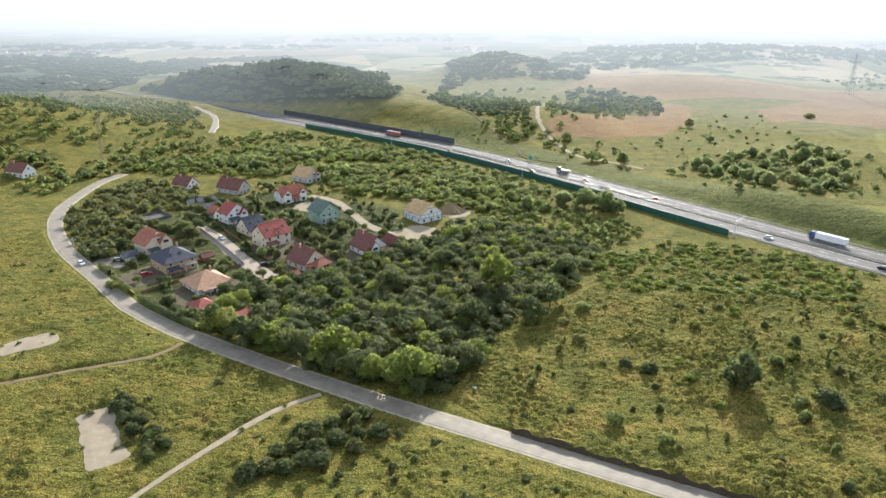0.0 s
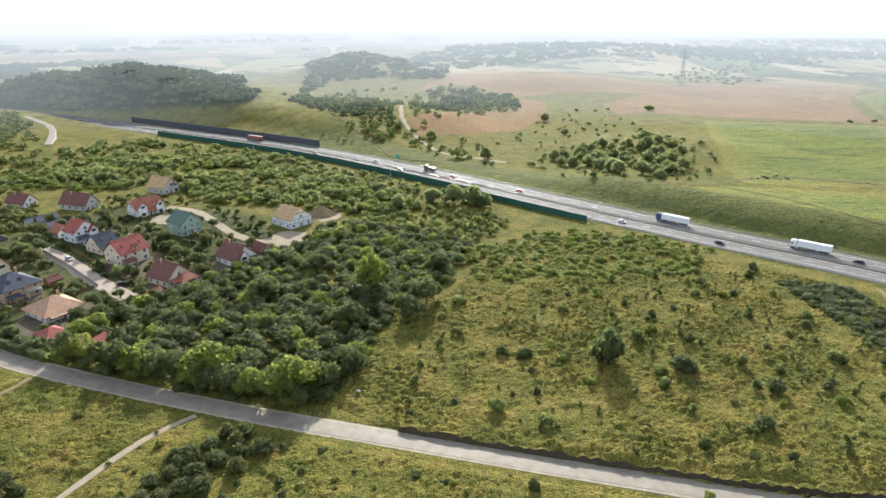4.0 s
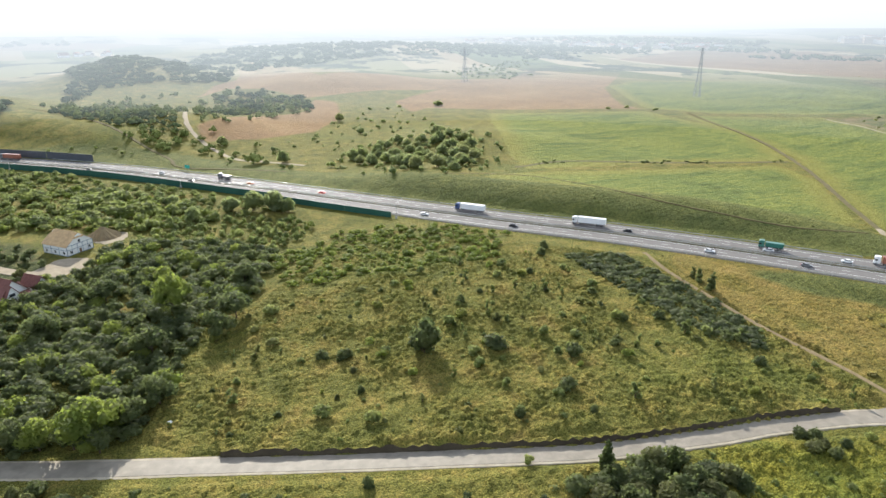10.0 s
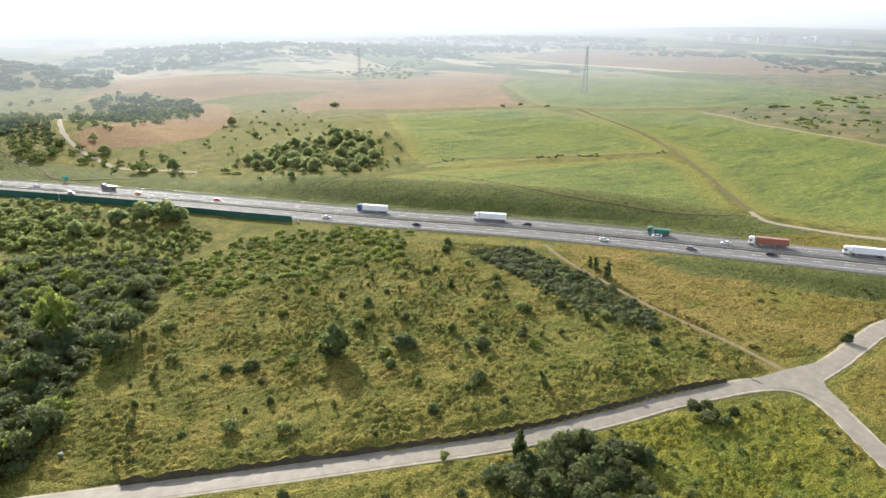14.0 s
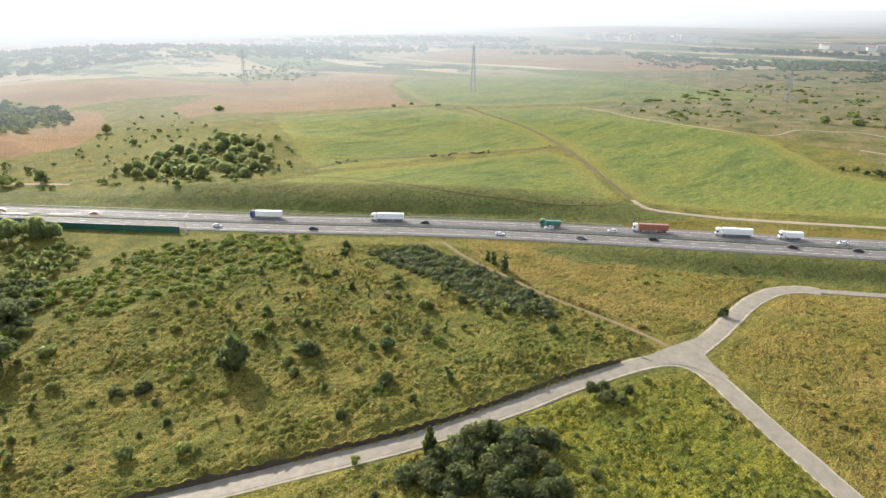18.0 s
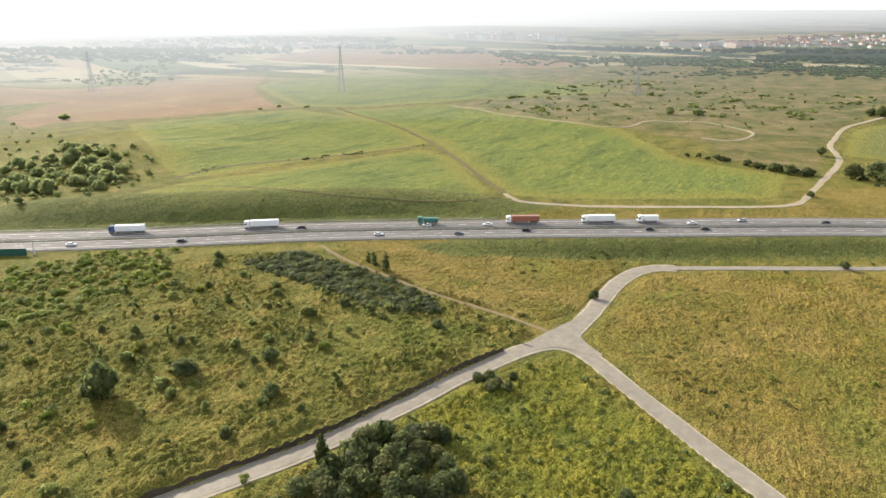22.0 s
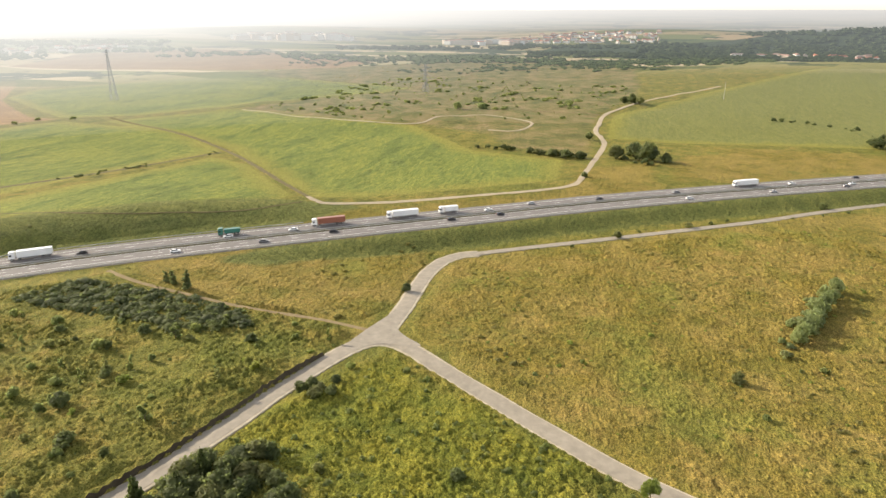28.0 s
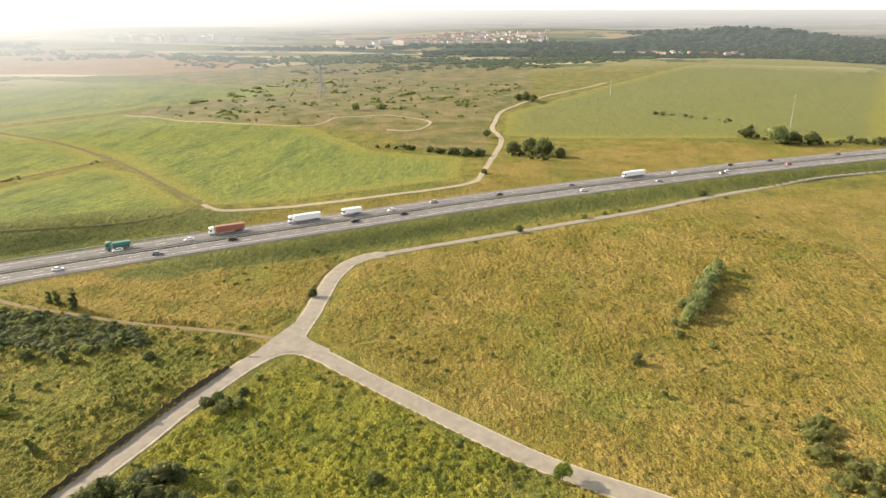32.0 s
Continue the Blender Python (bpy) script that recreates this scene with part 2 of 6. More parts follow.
# the lie of the land: plan in metres, the motorway's surface is z = 0
EYE = 100.0


def spline(points, step):
    """A smooth line through plan points, with a point about every step metres."""
    p = np.array(points, float)
    p = np.vstack([2 * p[0] - p[1], p, 2 * p[-1] - p[-2]])
    out = []
    for a, b, c, d in zip(p[:-3], p[1:-2], p[2:-1], p[3:]):
        n = max(2, int(np.linalg.norm(c - b) / step))
        for u in np.arange(n) / n:
            out.append(0.5 * (2 * b + (c - a) * u + (2 * a - 5 * b + 4 * c - d) * u * u + (3 * b - a - 3 * c + d) * u ** 3))
    return np.vstack([out, p[-2]])


def off_line(x, y, line):
    """Distance from a line, signed (positive to the left of its course), and the way along it."""
    x, y = np.atleast_1d(np.asarray(x, float)), np.atleast_1d(np.asarray(y, float))
    best, side, along, gone = np.full(x.shape, 1e9), np.ones(x.shape), np.zeros(x.shape), 0.0
    for (ax, ay), (bx, by) in zip(line[:-1], line[1:]):
        ex, ey = bx - ax, by - ay
        size = math.hypot(ex, ey)
        u = np.clip(((x - ax) * ex + (y - ay) * ey) / size ** 2, 0, 1)
        d = np.hypot(x - ax - u * ex, y - ay - u * ey)
        near = d < best
        cross = ex * (y - ay) - ey * (x - ax)
        best, side, along = np.where(near, d, best), np.where(near, np.sign(cross), side), np.where(near, gone + u * size, along)
        gone += size
    return best * side, along


def ease(v, a, b):
    u = np.clip((v - a) / (b - a), 0, 1)
    return u * u * (3 - 2 * u)


# the motorway runs from the far north-west to the far south-east; its left side is the far one
MOTORWAY = spline([(-820, 1130), (-560, 960), (-280, 746), (-137, 627), (-2, 501), (83, 396), (132, 328), (180, 262), (216, 217), (250, 168), (287, 110), (320, 57), (357, -2), (393, -67), (431, -140), (464, -206), (520, -330), (600, -520), (720, -800)], 40)
# the lane below the meadow, from the hamlet to the road fork; the meadow lies on its left side
LANE = spline([(-206, 410), (-210, 390), (-209, 368), (-203, 333), (-190, 303), (-168, 271), (-149, 250), (-129, 229), (-111, 210), (-94, 197), (-79, 187), (-51, 171), (-29, 159), (-4, 146), (16, 136), (43, 122), (71, 108), (97, 96), (130, 86), (142.3, 83.2), (156.4, 78.8), (167.8, 75.2), (177.7, 71), (183.8, 64.6), (182.8, 56), (176.4, 46.5), (170.3, 37.9)], 6)
# hills: heading from the eye in degrees (clockwise from ahead), distance, length across and along the sight line, height
HILLS = [(-12.5, 820, 135, 120, 26), (-19, 950, 110, 90, 21), (-36, 620, 120, 105, 35), (4.5, 1120, 90, 140, 30), (24, 1650, 420, 250, 24), (19, 980, 120, 130, 14),
         (33, 520, 70, 60, 9), (9, 620, 60, 80, 8), (45, 2300, 600, 300, 22), (112, 1150, 380, 300, 26), (110, 2450, 280, 150, 40), (125, 2100, 420, 300, 20), (95, 2600, 500, 300, 30), (63, 2900, 600, 300, 25),
         (28, 215, 55, 45, 3), (-2, 2500, 500, 200, 20)]


def height(x, y):
    x, y = np.atleast_1d(np.asarray(x, float)), np.atleast_1d(np.asarray(y, float))
    z = 0.8 * np.sin(x / 61 + 1) * np.cos(y / 73) + 0.5 * np.sin(x / 29 + y / 37)
    for head, far, across, deep, top in HILLS:
        a = math.radians(head)
        u, v = x * math.cos(a) - y * math.sin(a), x * math.sin(a) + y * math.cos(a) - far
        z += top * np.exp(-(u / across) ** 2 - (v / deep) ** 2)
    # hummocks of the rough land, and the far country that climbs to the skyline
    far, way = np.hypot(x, y), np.degrees(np.arctan2(x, y))
    z += 1.3 * ease(far, 600, 690) * (1 - ease(far, 1200, 1500)) * ease(way, 54, 62) * (1 - ease(way, 94, 100)) * np.sin(x / 13 + 2 * np.sin(y / 31)) * np.sin(y / 17 + 1.5 * np.sin(x / 41))
    z += 97 * np.clip((far - 2500) / 2400, 0, 1) ** 1.5
    d, s = off_line(x, y, MOTORWAY)
    # bank below the road on the near side, growing south-eastward, and a cutting on the far side
    z += -5.0 * ease(s, 1390, 1560) * ease(-d, 8, 27)
    cut = ease(s, 1180, 1290) * (1 - ease(s, 1420, 1560))
    z += 8.5 * cut * ease(d, 15, 44) * np.exp(-(np.maximum(d - 44, 0) / 90) ** 2)
    left = ease(s, 600, 760) * (1 - ease(s, 980, 1120))
    z += (17 - 9 * ease(s, 900, 1080)) * left * ease(d, 18, 66) * np.exp(-(np.maximum(d - 60, 0) / 120) ** 2)
    near = (x > -20) & (x < 240) & (y > 50) & (y < 260)
    d2, s2 = off_line(x[near], y[near], LANE[::2])
    z[near] += 1.1 * ease(s2, 372, 395) * (1 - ease(s2, 530, 548)) * ease(d2, 2.9, 4.0) * (1 - ease(d2, 10, 60))
    bed = 1 - ease(np.abs(d), 17, np.where(d > 0, 29 + 60 * (1 - ease(s, 950, 1100)), 29))
    return z * (1 - bed) - 0.35 * bed

# ---- mesh helpers ----
def mesh_from(name, verts, faces, material, smooth=False):
    m = bpy.data.meshes.new(name)
    m.from_pydata([tuple(v) for v in verts], [], [tuple(f) for f in faces])
    for one in material if isinstance(material, (list, tuple)) else [material]:
        m.materials.append(one)
    if smooth:
        m.polygons.foreach_set("use_smooth", [True] * len(m.polygons))
    return m


def fast_mesh(name, verts, quads, material, smooth=False):
    """A mesh from arrays of corners and of faces, all with the same number of corners."""
    m = bpy.data.meshes.new(name)
    verts, quads = np.asarray(verts, np.float32), np.asarray(quads, np.int32)
    n, k = quads.shape
    m.vertices.add(len(verts)), m.loops.add(n * k), m.polygons.add(n)
    m.vertices.foreach_set("co", verts.ravel())
    m.loops.foreach_set("vertex_index", quads.ravel())
    m.polygons.foreach_set("loop_start", np.arange(0, n * k, k, dtype=np.int32))
    m.polygons.foreach_set("use_smooth", np.full(n, smooth))
    m.materials.append(material)
    m.update(calc_edges=True)
    return m


def part(name, bm, material, parent, label=""):
    """Links a bmesh as one mesh object under a thing or under a part."""
    m = bpy.data.meshes.new(name)
    bm.to_mesh(m)
    bm.free()
    m.materials.append(material)
    ob = new(name, m)
    ob.parent = parent
    return tagged(ob, label)


def thing(name, label, category, where=None, group="", kind=""):
    ob = new(name)
    ob.empty_display_size = 0.5
    if where is not None:
        ob.matrix_basis = where
    return tagged(ob, label, category, group, kind)


def box(bm, x0, x1, y0, y1, z0, z1, bevel=0.0):
    r = bmesh.ops.create_cube(bm, size=1.0)["verts"]
    for v in r:
        v.co = Vector((x0 + (v.co.x + 0.5) * (x1 - x0), y0 + (v.co.y + 0.5) * (y1 - y0), z0 + (v.co.z + 0.5) * (z1 - z0)))
    if bevel:
        es = {e for v in r for e in v.link_edges}
        bmesh.ops.bevel(bm, geom=list(es), offset=bevel, segments=2, affect="EDGES", profile=0.6)
    return bm


def boxes(*rows, bevel=0.0):
    bm = bmesh.new()
    for row in rows:
        box(bm, *row, bevel=bevel)
    return bm


def tube(bm, a, b, r0, r1=None, n=8):
    """A tapered round bar from a to b."""
    a, b = Vector(a), Vector(b)
    m = (b - a).to_track_quat("Z", "Y").to_matrix()
    rings = []
    for p, r in ((a, r0), (b, r0 if r1 is None else r1)):
        rings.append([bm.verts.new(p + m @ Vector((math.cos(6.2832 * k / n) * r, math.sin(6.2832 * k / n) * r, 0))) for k in range(n)])
    for k in range(n):
        bm.faces.new((rings[0][k], rings[0][(k + 1) % n], rings[1][(k + 1) % n], rings[1][k]))
    bm.faces.new(rings[0][::-1]), bm.faces.new(rings[1])
    return bm


def h1(x, y):
    return float(height(x, y)[0])


def inside(x, y, poly):
    """Signed distance to a plan polygon's border, positive inside."""
    x, y = np.atleast_1d(np.asarray(x, float)), np.atleast_1d(np.asarray(y, float))
    hit, best = np.zeros(x.shape, bool), np.full(x.shape, 1e9)
    for (ax, ay), (bx, by) in zip(poly, poly[1:] + poly[:1]):
        if ay != by:
            hit ^= ((ay > y) != (by > y)) & (x < (bx - ax) * (y - ay) / (by - ay) + ax)
        u = np.clip(((x - ax) * (bx - ax) + (y - ay) * (by - ay)) / ((bx - ax) ** 2 + (by - ay) ** 2), 0, 1)
        best = np.minimum(best, np.hypot(x - ax - u * (bx - ax), y - ay - u * (by - ay)))
    return np.where(hit, best, -best)


def polar(head, far):
    return far * math.sin(radians(head)), far * math.cos(radians(head))


# ---- fields, as plan outlines ----
STUBBLE = [[(134, 830), (175, 931), (216, 974), (281, 1215), (357, 1221), (319, 921), (449, 1012), (483, 898), (616, 867), (919, 1137), (980, 1036), (807, 824), (635, 676), (541, 547), (539, 512), (415, 580), (343, 637), (308, 608), (332, 700), (434, 775), (346, 781), (250, 766), (220, 864), (183, 898)],
           [(90, 573), (115, 602), (162, 642), (217, 667), (252, 750), (268, 719), (237, 620), (182, 547), (127, 529), (87, 529)]]
CROP = [[(660, 696), (739, 735), (1026, 609), (876, 244), (670, 394), (580, 453), (545, 514)],
        [(374, 565), (530, 500), (509, 356), (440, 275), (350, 307), (243, 321), (266, 376)],
        [(188, 312), (236, 312), (417, 270), (398, 230), (321, 160), (290, 162), (250, 227), (228, 271)],
        [(542, 460), (648, 375), (581, 161), (484, 92), (463, 20), (399, 21), (322, 149), (455, 279)],
        [(686, -17), (865, -136), (1085, -342), (1448, -802), (549, -318), (549, -199), (550, -71), (558, -10)]]
GOLD = [[(196, 59), (275, 58), (311, -10), (373, -109), (423, -252), (127, -150), (110, -60), (123, -36), (153, 9)],
        [(414, -48), (464, -49), (537, -83), (528, -192), (527, -307), (498, -288)],
        [(300, 146), (377, 16), (436, 9), (468, -43), (387, -39), (270, 156)],
        [(219, 197), (248, 151), (272, 103), (285, 70), (214, 66), (194, 73), (194, 116), (198, 162)]]
WASTE = [[(650, 372), (600, 262), (592, 165), (560, 90), (500, 60), (480, 5), (545, 3), (690, 0), (793, -36), (900, -50), (1300, -60), (1450, 250), (1040, 590), (880, 240)]]
GARDEN = [[(-158, 265), (-128, 232), (-95, 203), (-60, 228), (-20, 262), (-18, 300), (-25, 335), (-60, 352), (-95, 372), (-130, 350), (-150, 310)]]
FOREST = [[(-304, 783), (-249, 760), (-186, 717), (-131, 690), (-80, 662), (-55, 655), (-43, 690), (-60, 748), (-75, 860), (-160, 900), (-300, 910), (-400, 880)], [polar(h, r) for h, r in ((84, 1750), (92, 1520), (100, 1480), (108, 1440), (118, 1400), (128, 1400), (128, 2700), (112, 2750), (104, 2500), (96, 2200), (88, 2150))], [polar(h, r) for h, r in ((66, 1950), (76, 1800), (84, 1650), (82, 1850), (70, 2100))]]
FAR_TAN = [[polar(h, r) for h, r in ((44, 1480), (52, 1330), (60, 1260), (68, 1240), (71, 1380), (66, 1650), (58, 1950), (49, 1850))], [polar(h, r) for h, r in ((-22, 1700), (-6, 1650), (-4, 1800), (-20, 1900))], [polar(h, r) for h, r in ((-12, 2150), (4, 2100), (6, 2300), (-10, 2400))]]
LIME = [[(119, 86), (150, 73), (172, 56), (150, 16), (134, -5), (112, 5), (105, 40), (112, 66)]]
FORK = spline([(186, 65), (200.8, 64.6), (212.8, 64.5), (231.8, 65), (249.3, 65), (266, 62), (275.7, 55), (279, 48)], 6)
BANK_LANE = spline([(277, 52), (284, 40), (293, 25), (321, -25), (356, -85), (384, -125), (412, -168), (440, -215), (470, -285), (510, -380)], 6)
BRANCH = spline([(176.4, 46.5), (170.3, 37.9), (162.2, 26), (148, 5), (134, -16), (122, -40), (105, -75)], 6)
STREET = spline([(-122, 306), (-104, 285), (-86, 260), (-69, 240)], 6)
STREET_BACK = spline([(-76, 360), (-61, 350), (-49, 329), (-37, 306), (-25, 293), (-16, 287), (-8, 300)], 6)
ROADS = [(LANE, 2.9), (FORK, 2.9), (BANK_LANE, 1.7), (BRANCH, 2.6), (STREET, 2.8), (STREET_BACK, 2.6)]

# ---- the ground: one sheet from under the eye to the horizon, finer where it is seen ----
rings = np.r_[0.01, 30, 60, 85, 100 * 1.0125 ** np.arange(0, 314)]
turns = np.radians(np.r_[np.arange(-42, 124, 0.4), np.arange(124, 318, 4.0)])
R, A = np.meshgrid(rings, turns, indexing="ij")
GX, GY = (R * np.sin(A)).ravel(), (R * np.cos(A)).ravel()
GZ = height(GX, GY)
for line, half in ROADS:
    near = (np.abs(GX - line[:, 0].mean()) < np.ptp(line[:, 0]) / 2 + 60) & (np.abs(GY - line[:, 1].mean()) < np.ptp(line[:, 1]) / 2 + 100)
    GZ[near] -= 0.35 * (1 - ease(np.abs(off_line(GX[near], GY[near], line[:: 2 if len(line) > 20 else 1])[0]), half - 0.6, half + 0.5))
n_r, n_a = R.shape
i, j = np.meshgrid(np.arange(n_r - 1), np.arange(n_a), indexing="ij")
quads = np.stack([i * n_a + j, i * n_a + (j + 1) % n_a, (i + 1) * n_a + (j + 1) % n_a, (i + 1) * n_a + j], -1).reshape(-1, 4)[:, ::-1]
ground_mesh = fast_mesh("ground", np.stack([GX, GY, GZ], -1), quads, LAND, True)


def zones(mesh, x, y):
    """Keeps on a ground mesh how far each point lies inside the fields."""
    d, s = off_line(x, y, MOTORWAY)
    bank = np.where(d > 0, 16 - np.abs(d - 31), 8 - np.abs(-d - 23)) - 40 * np.where(d > 0, 1 - ease(s, 850, 1000) * (1 - ease(s, 1480, 1600)), 1 - ease(s, 1380, 1480))
    away = (np.hypot(x, y) - 1000) / 250
    for name, field in (("stubble", STUBBLE), ("crop", CROP), ("gold", GOLD), ("lime", LIME), ("waste", WASTE), ("garden", GARDEN), ("olive", CROP[4:]), ("tan", FAR_TAN), ("bank", bank), ("away", away), ("forest", FOREST)):
        value = field if name in ("bank", "away") else np.max([inside(x, y, f) for f in field], 0)
        mesh.attributes.new(name, "FLOAT", "POINT").data.foreach_set("value", np.clip(value, -40, 40).astype(np.float32))


zones(ground_mesh, GX, GY)
tagged(new("ground", ground_mesh), "rolling meadows, stubble and green crops under low sun", "ground", kind="structure")


# ---- roads ----
def ribbon(name, line, half, material, label, lift=0.1, flat=None, fill=0.5, kind="structure", category="road", wave=0.0):
    """A road along a plan line, laid on the ground, with sunk edges."""
    line = np.asarray(line)
    way = np.gradient(line, axis=0)
    way /= np.linalg.norm(way, axis=1)[:, None]
    side = np.stack([-way[:, 1], way[:, 0]], -1)
    z = height(line[:, 0], line[:, 1]) + lift + 0.3 * (np.hypot(*line.T) > 560) if flat is None else np.full(len(line), flat)
    rng = np.random.default_rng(len(line))
    jit = 1 + wave * rng.uniform(-1, 1, (2, len(line)))
    cols = []
    for u, dz, k in ((half + fill, -0.6, 0), (half, 0, 0), (0, 0.04, 0), (-half, 0, 1), (-half - fill, -0.6, 1)):
        cols.append(np.c_[line + side * (u * jit[k])[:, None], z + dz])
    v = np.concatenate(cols)
    n = len(line)
    q = [(c * n + k, c * n + k + 1, (c + 1) * n + k + 1, (c + 1) * n + k) for c in range(4) for k in range(n - 1)]
    m = fast_mesh(name, v, np.array(q)[:, ::-1], material, False)
    return tagged(new(name, m), label, category, kind=kind)


for name, line, half in (("lane_verge", LANE, 3.5), ("fork_verge", FORK, 3.6), ("branch_verge", BRANCH, 3.4)):
    ribbon(name, line, half, PALE_VERGE, "pale gravel verge beside the lane", 0.06, wave=0.05, category="verge")
ribbon("lane_road", LANE, 2.7, LANE_TOP, "pale worn country lane with crumbling edges", 0.12, wave=0.025)
ribbon("fork_road", FORK, 2.7, LANE_TOP, "pale asphalt lane leaving the fork", 0.14, wave=0.02)
ribbon("bank_lane", BANK_LANE, 2.1, LANE_TOP, "narrow worn lane below the motorway bank", 0.13, wave=0.08)
ribbon("branch_road", BRANCH, 2.78, LANE_TOP, "narrow pale lane between meadows", 0.16, wave=0.02)
ribbon("village_street", STREET, 3.6, STREET_TOP, "short sandy street between houses", 0.12, wave=0.1)
ribbon("village_back_street", STREET_BACK, 2.4, DIRT, "unpaved sandy street to a building site", 0.12, wave=0.15)
TRACKS = [("field_track", [(900, -150), (792, -59), (720, -22), (688, -8), (635, -4), (589, -1), (545, -8), (503, -6), (455, 0), (415, 5), (385, 14), (354, 64), (325, 117), (314, 140), (322, 152)], 1.9, DIRT),
          ("grass_track", [(322, 152), (345, 175), (408, 236), (460, 294), (498, 355), (560, 470)], 1.5, DRY_TRACK),
          ("meadow_path", [(190, 70), (193, 88), (194, 116), (198, 145), (203, 172), (210, 190)], 0.9, BROWN_DIRT),
          ("sand_path", [(-75, 103), (-67, 115), (-56, 132), (-45, 147), (-34, 156)], 0.8, DIRT),
          ("trodden_path", [(-140, 154), (-126, 160), (-109, 167), (-89, 175), (-83, 184)], 0.8, BROWN_DIRT),
          ("hill_track", [(-228, 429), (-246, 464), (-265, 501), (-289, 552), (-411, 785)], 0.9, DRY_TRACK),
          ("turn_off", [(-252, 670), (-236, 648), (-219, 625), (-203, 584), (-193, 542)], 2.6, LANE_TOP),
          ("valley_track", [(135, 430), (112, 455), (99, 467), (90, 500), (83, 559), (86, 600), (95, 660)], 1.6, DIRT),
          ("crest_path", [(-32, 713), (0, 666), (35, 556), (55, 492), (62, 460), (118, 416)], 1.1, DRY_TRACK),
          ("slope_path", [(190, 330), (230, 300), (253, 232), (271, 196), (288, 169), (310, 150)], 0.5, DRY_TRACK),
          ("furrow_path", [(240, 330), (286, 336), (344, 309), (437, 274)], 1.9, DRY_TRACK),
          ("rough_loop", [(641, 371), (598, 262), (589, 169), (637, 151), (658, 103), (630, 60), (577, 67), (577, 93)], 1.1, DIRT),
          ("rough_track", [(900, 330), (800, 250), (760, 200), (790, 150), (740, 120), (720, 170), (690, 140), (700, 60), (688, -8)], 0.9, BROWN_DIRT)]
for name, line, half, material in TRACKS:
    ribbon(name, spline(line, 7), half, material, "unpaved " + name.replace("_", " ") + " worn into the grass", 0.1, wave=0.25, category="path")
# the bank between lane and meadow, and the worn fork
lane_s = np.r_[0, np.cumsum(np.linalg.norm(np.diff(LANE, axis=0), axis=1))]
on_lane = spline(LANE[(lane_s > 380) & (lane_s < 546)], 1.3)
lane_way = np.gradient(on_lane, axis=0)
lane_way /= np.linalg.norm(lane_way, axis=1)[:, None]
lane_side = np.stack([-lane_way[:, 1], lane_way[:, 0]], -1)
rows = []
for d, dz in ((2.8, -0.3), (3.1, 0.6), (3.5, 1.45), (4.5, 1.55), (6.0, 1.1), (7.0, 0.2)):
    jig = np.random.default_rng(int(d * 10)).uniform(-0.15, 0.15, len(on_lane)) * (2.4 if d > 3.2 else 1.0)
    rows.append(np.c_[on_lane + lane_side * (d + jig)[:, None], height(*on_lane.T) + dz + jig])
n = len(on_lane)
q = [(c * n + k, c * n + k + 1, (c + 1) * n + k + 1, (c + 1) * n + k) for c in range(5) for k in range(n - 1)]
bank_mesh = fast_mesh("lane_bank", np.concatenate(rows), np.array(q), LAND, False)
# earth face painted extra dark, for the shade under the grass edge
bank_mesh.materials.append(SHADE_FACE)
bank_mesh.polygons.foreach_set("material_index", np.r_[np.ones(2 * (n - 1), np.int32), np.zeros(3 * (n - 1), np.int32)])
zones(bank_mesh, *np.concatenate(rows)[:, :2].T)
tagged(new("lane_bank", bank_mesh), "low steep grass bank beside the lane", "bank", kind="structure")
bm = bmesh.new()
ring = spline([(176, 74.5), (188.8, 71.8), (196.6, 69.8), (205.3, 67.5), (214, 66.2), (212, 62.9), (204, 62.6), (196.8, 62.2), (192.9, 60.6), (188.8, 56.5), (184.5, 50.5), (182, 55), (182.6, 60.2), (180.6, 65.2), (177, 69)], 1.2)
hub = bm.verts.new((188, 64.5, h1(188, 64.5) + 0.24))
rim = [bm.verts.new((x, y, h1(x, y) + 0.2)) for x, y in ring[:-1]]
for k in range(len(rim)):
    bm.faces.new((hub, rim[k], rim[(k + 1) % len(rim)]))
bmesh.ops.recalc_face_normals(bm, faces=bm.faces)
m = bpy.data.meshes.new("fork_apron")
bm.to_mesh(m), bm.free()
m.materials.append(LANE_TOP)
tagged(new("fork_apron", m), "pale worn surface of the road fork", "road", kind="structure")

# ---- the motorway ----
def shifted(line, d):
    line = np.asarray(line)
    way = np.gradient(line, axis=0)
    way /= np.linalg.norm(way, axis=1)[:, None]
    return line + np.stack([-way[:, 1], way[:, 0]], -1) * d


for name, d in (("motorway_far_side", 7.8), ("motorway_near_side", -7.8)):
    ribbon(name, shifted(MOTORWAY, d), 6.1, ASPHALT, "worn grey asphalt of a two lane carriageway", flat=0.0, fill=0.8)
ribbon("motorway_median", MOTORWAY, 1.65, MEDIAN, "narrow dark strip of dry grass between the carriageways", flat=0.06, fill=0.2, category="ground")


def along(line):
    line = np.asarray(line)
    s = np.r_[0, np.cumsum(np.linalg.norm(np.diff(line, axis=0), axis=1))]
    return lambda v: np.stack([np.interp(v, s, line[:, 0]), np.interp(v, s, line[:, 1])], -1)


ON = along(MOTORWAY)


def lane_at(s, d):
    """Plan point and heading on the motorway, s along it and d to its left."""
    a, b = ON(s - 1.0), ON(s + 1.0)
    w = (b - a) / np.linalg.norm(b - a)
    p = (a + b) / 2 + np.array([-w[1], w[0]]) * d
    return p[0], p[1], math.atan2(w[1], w[0])


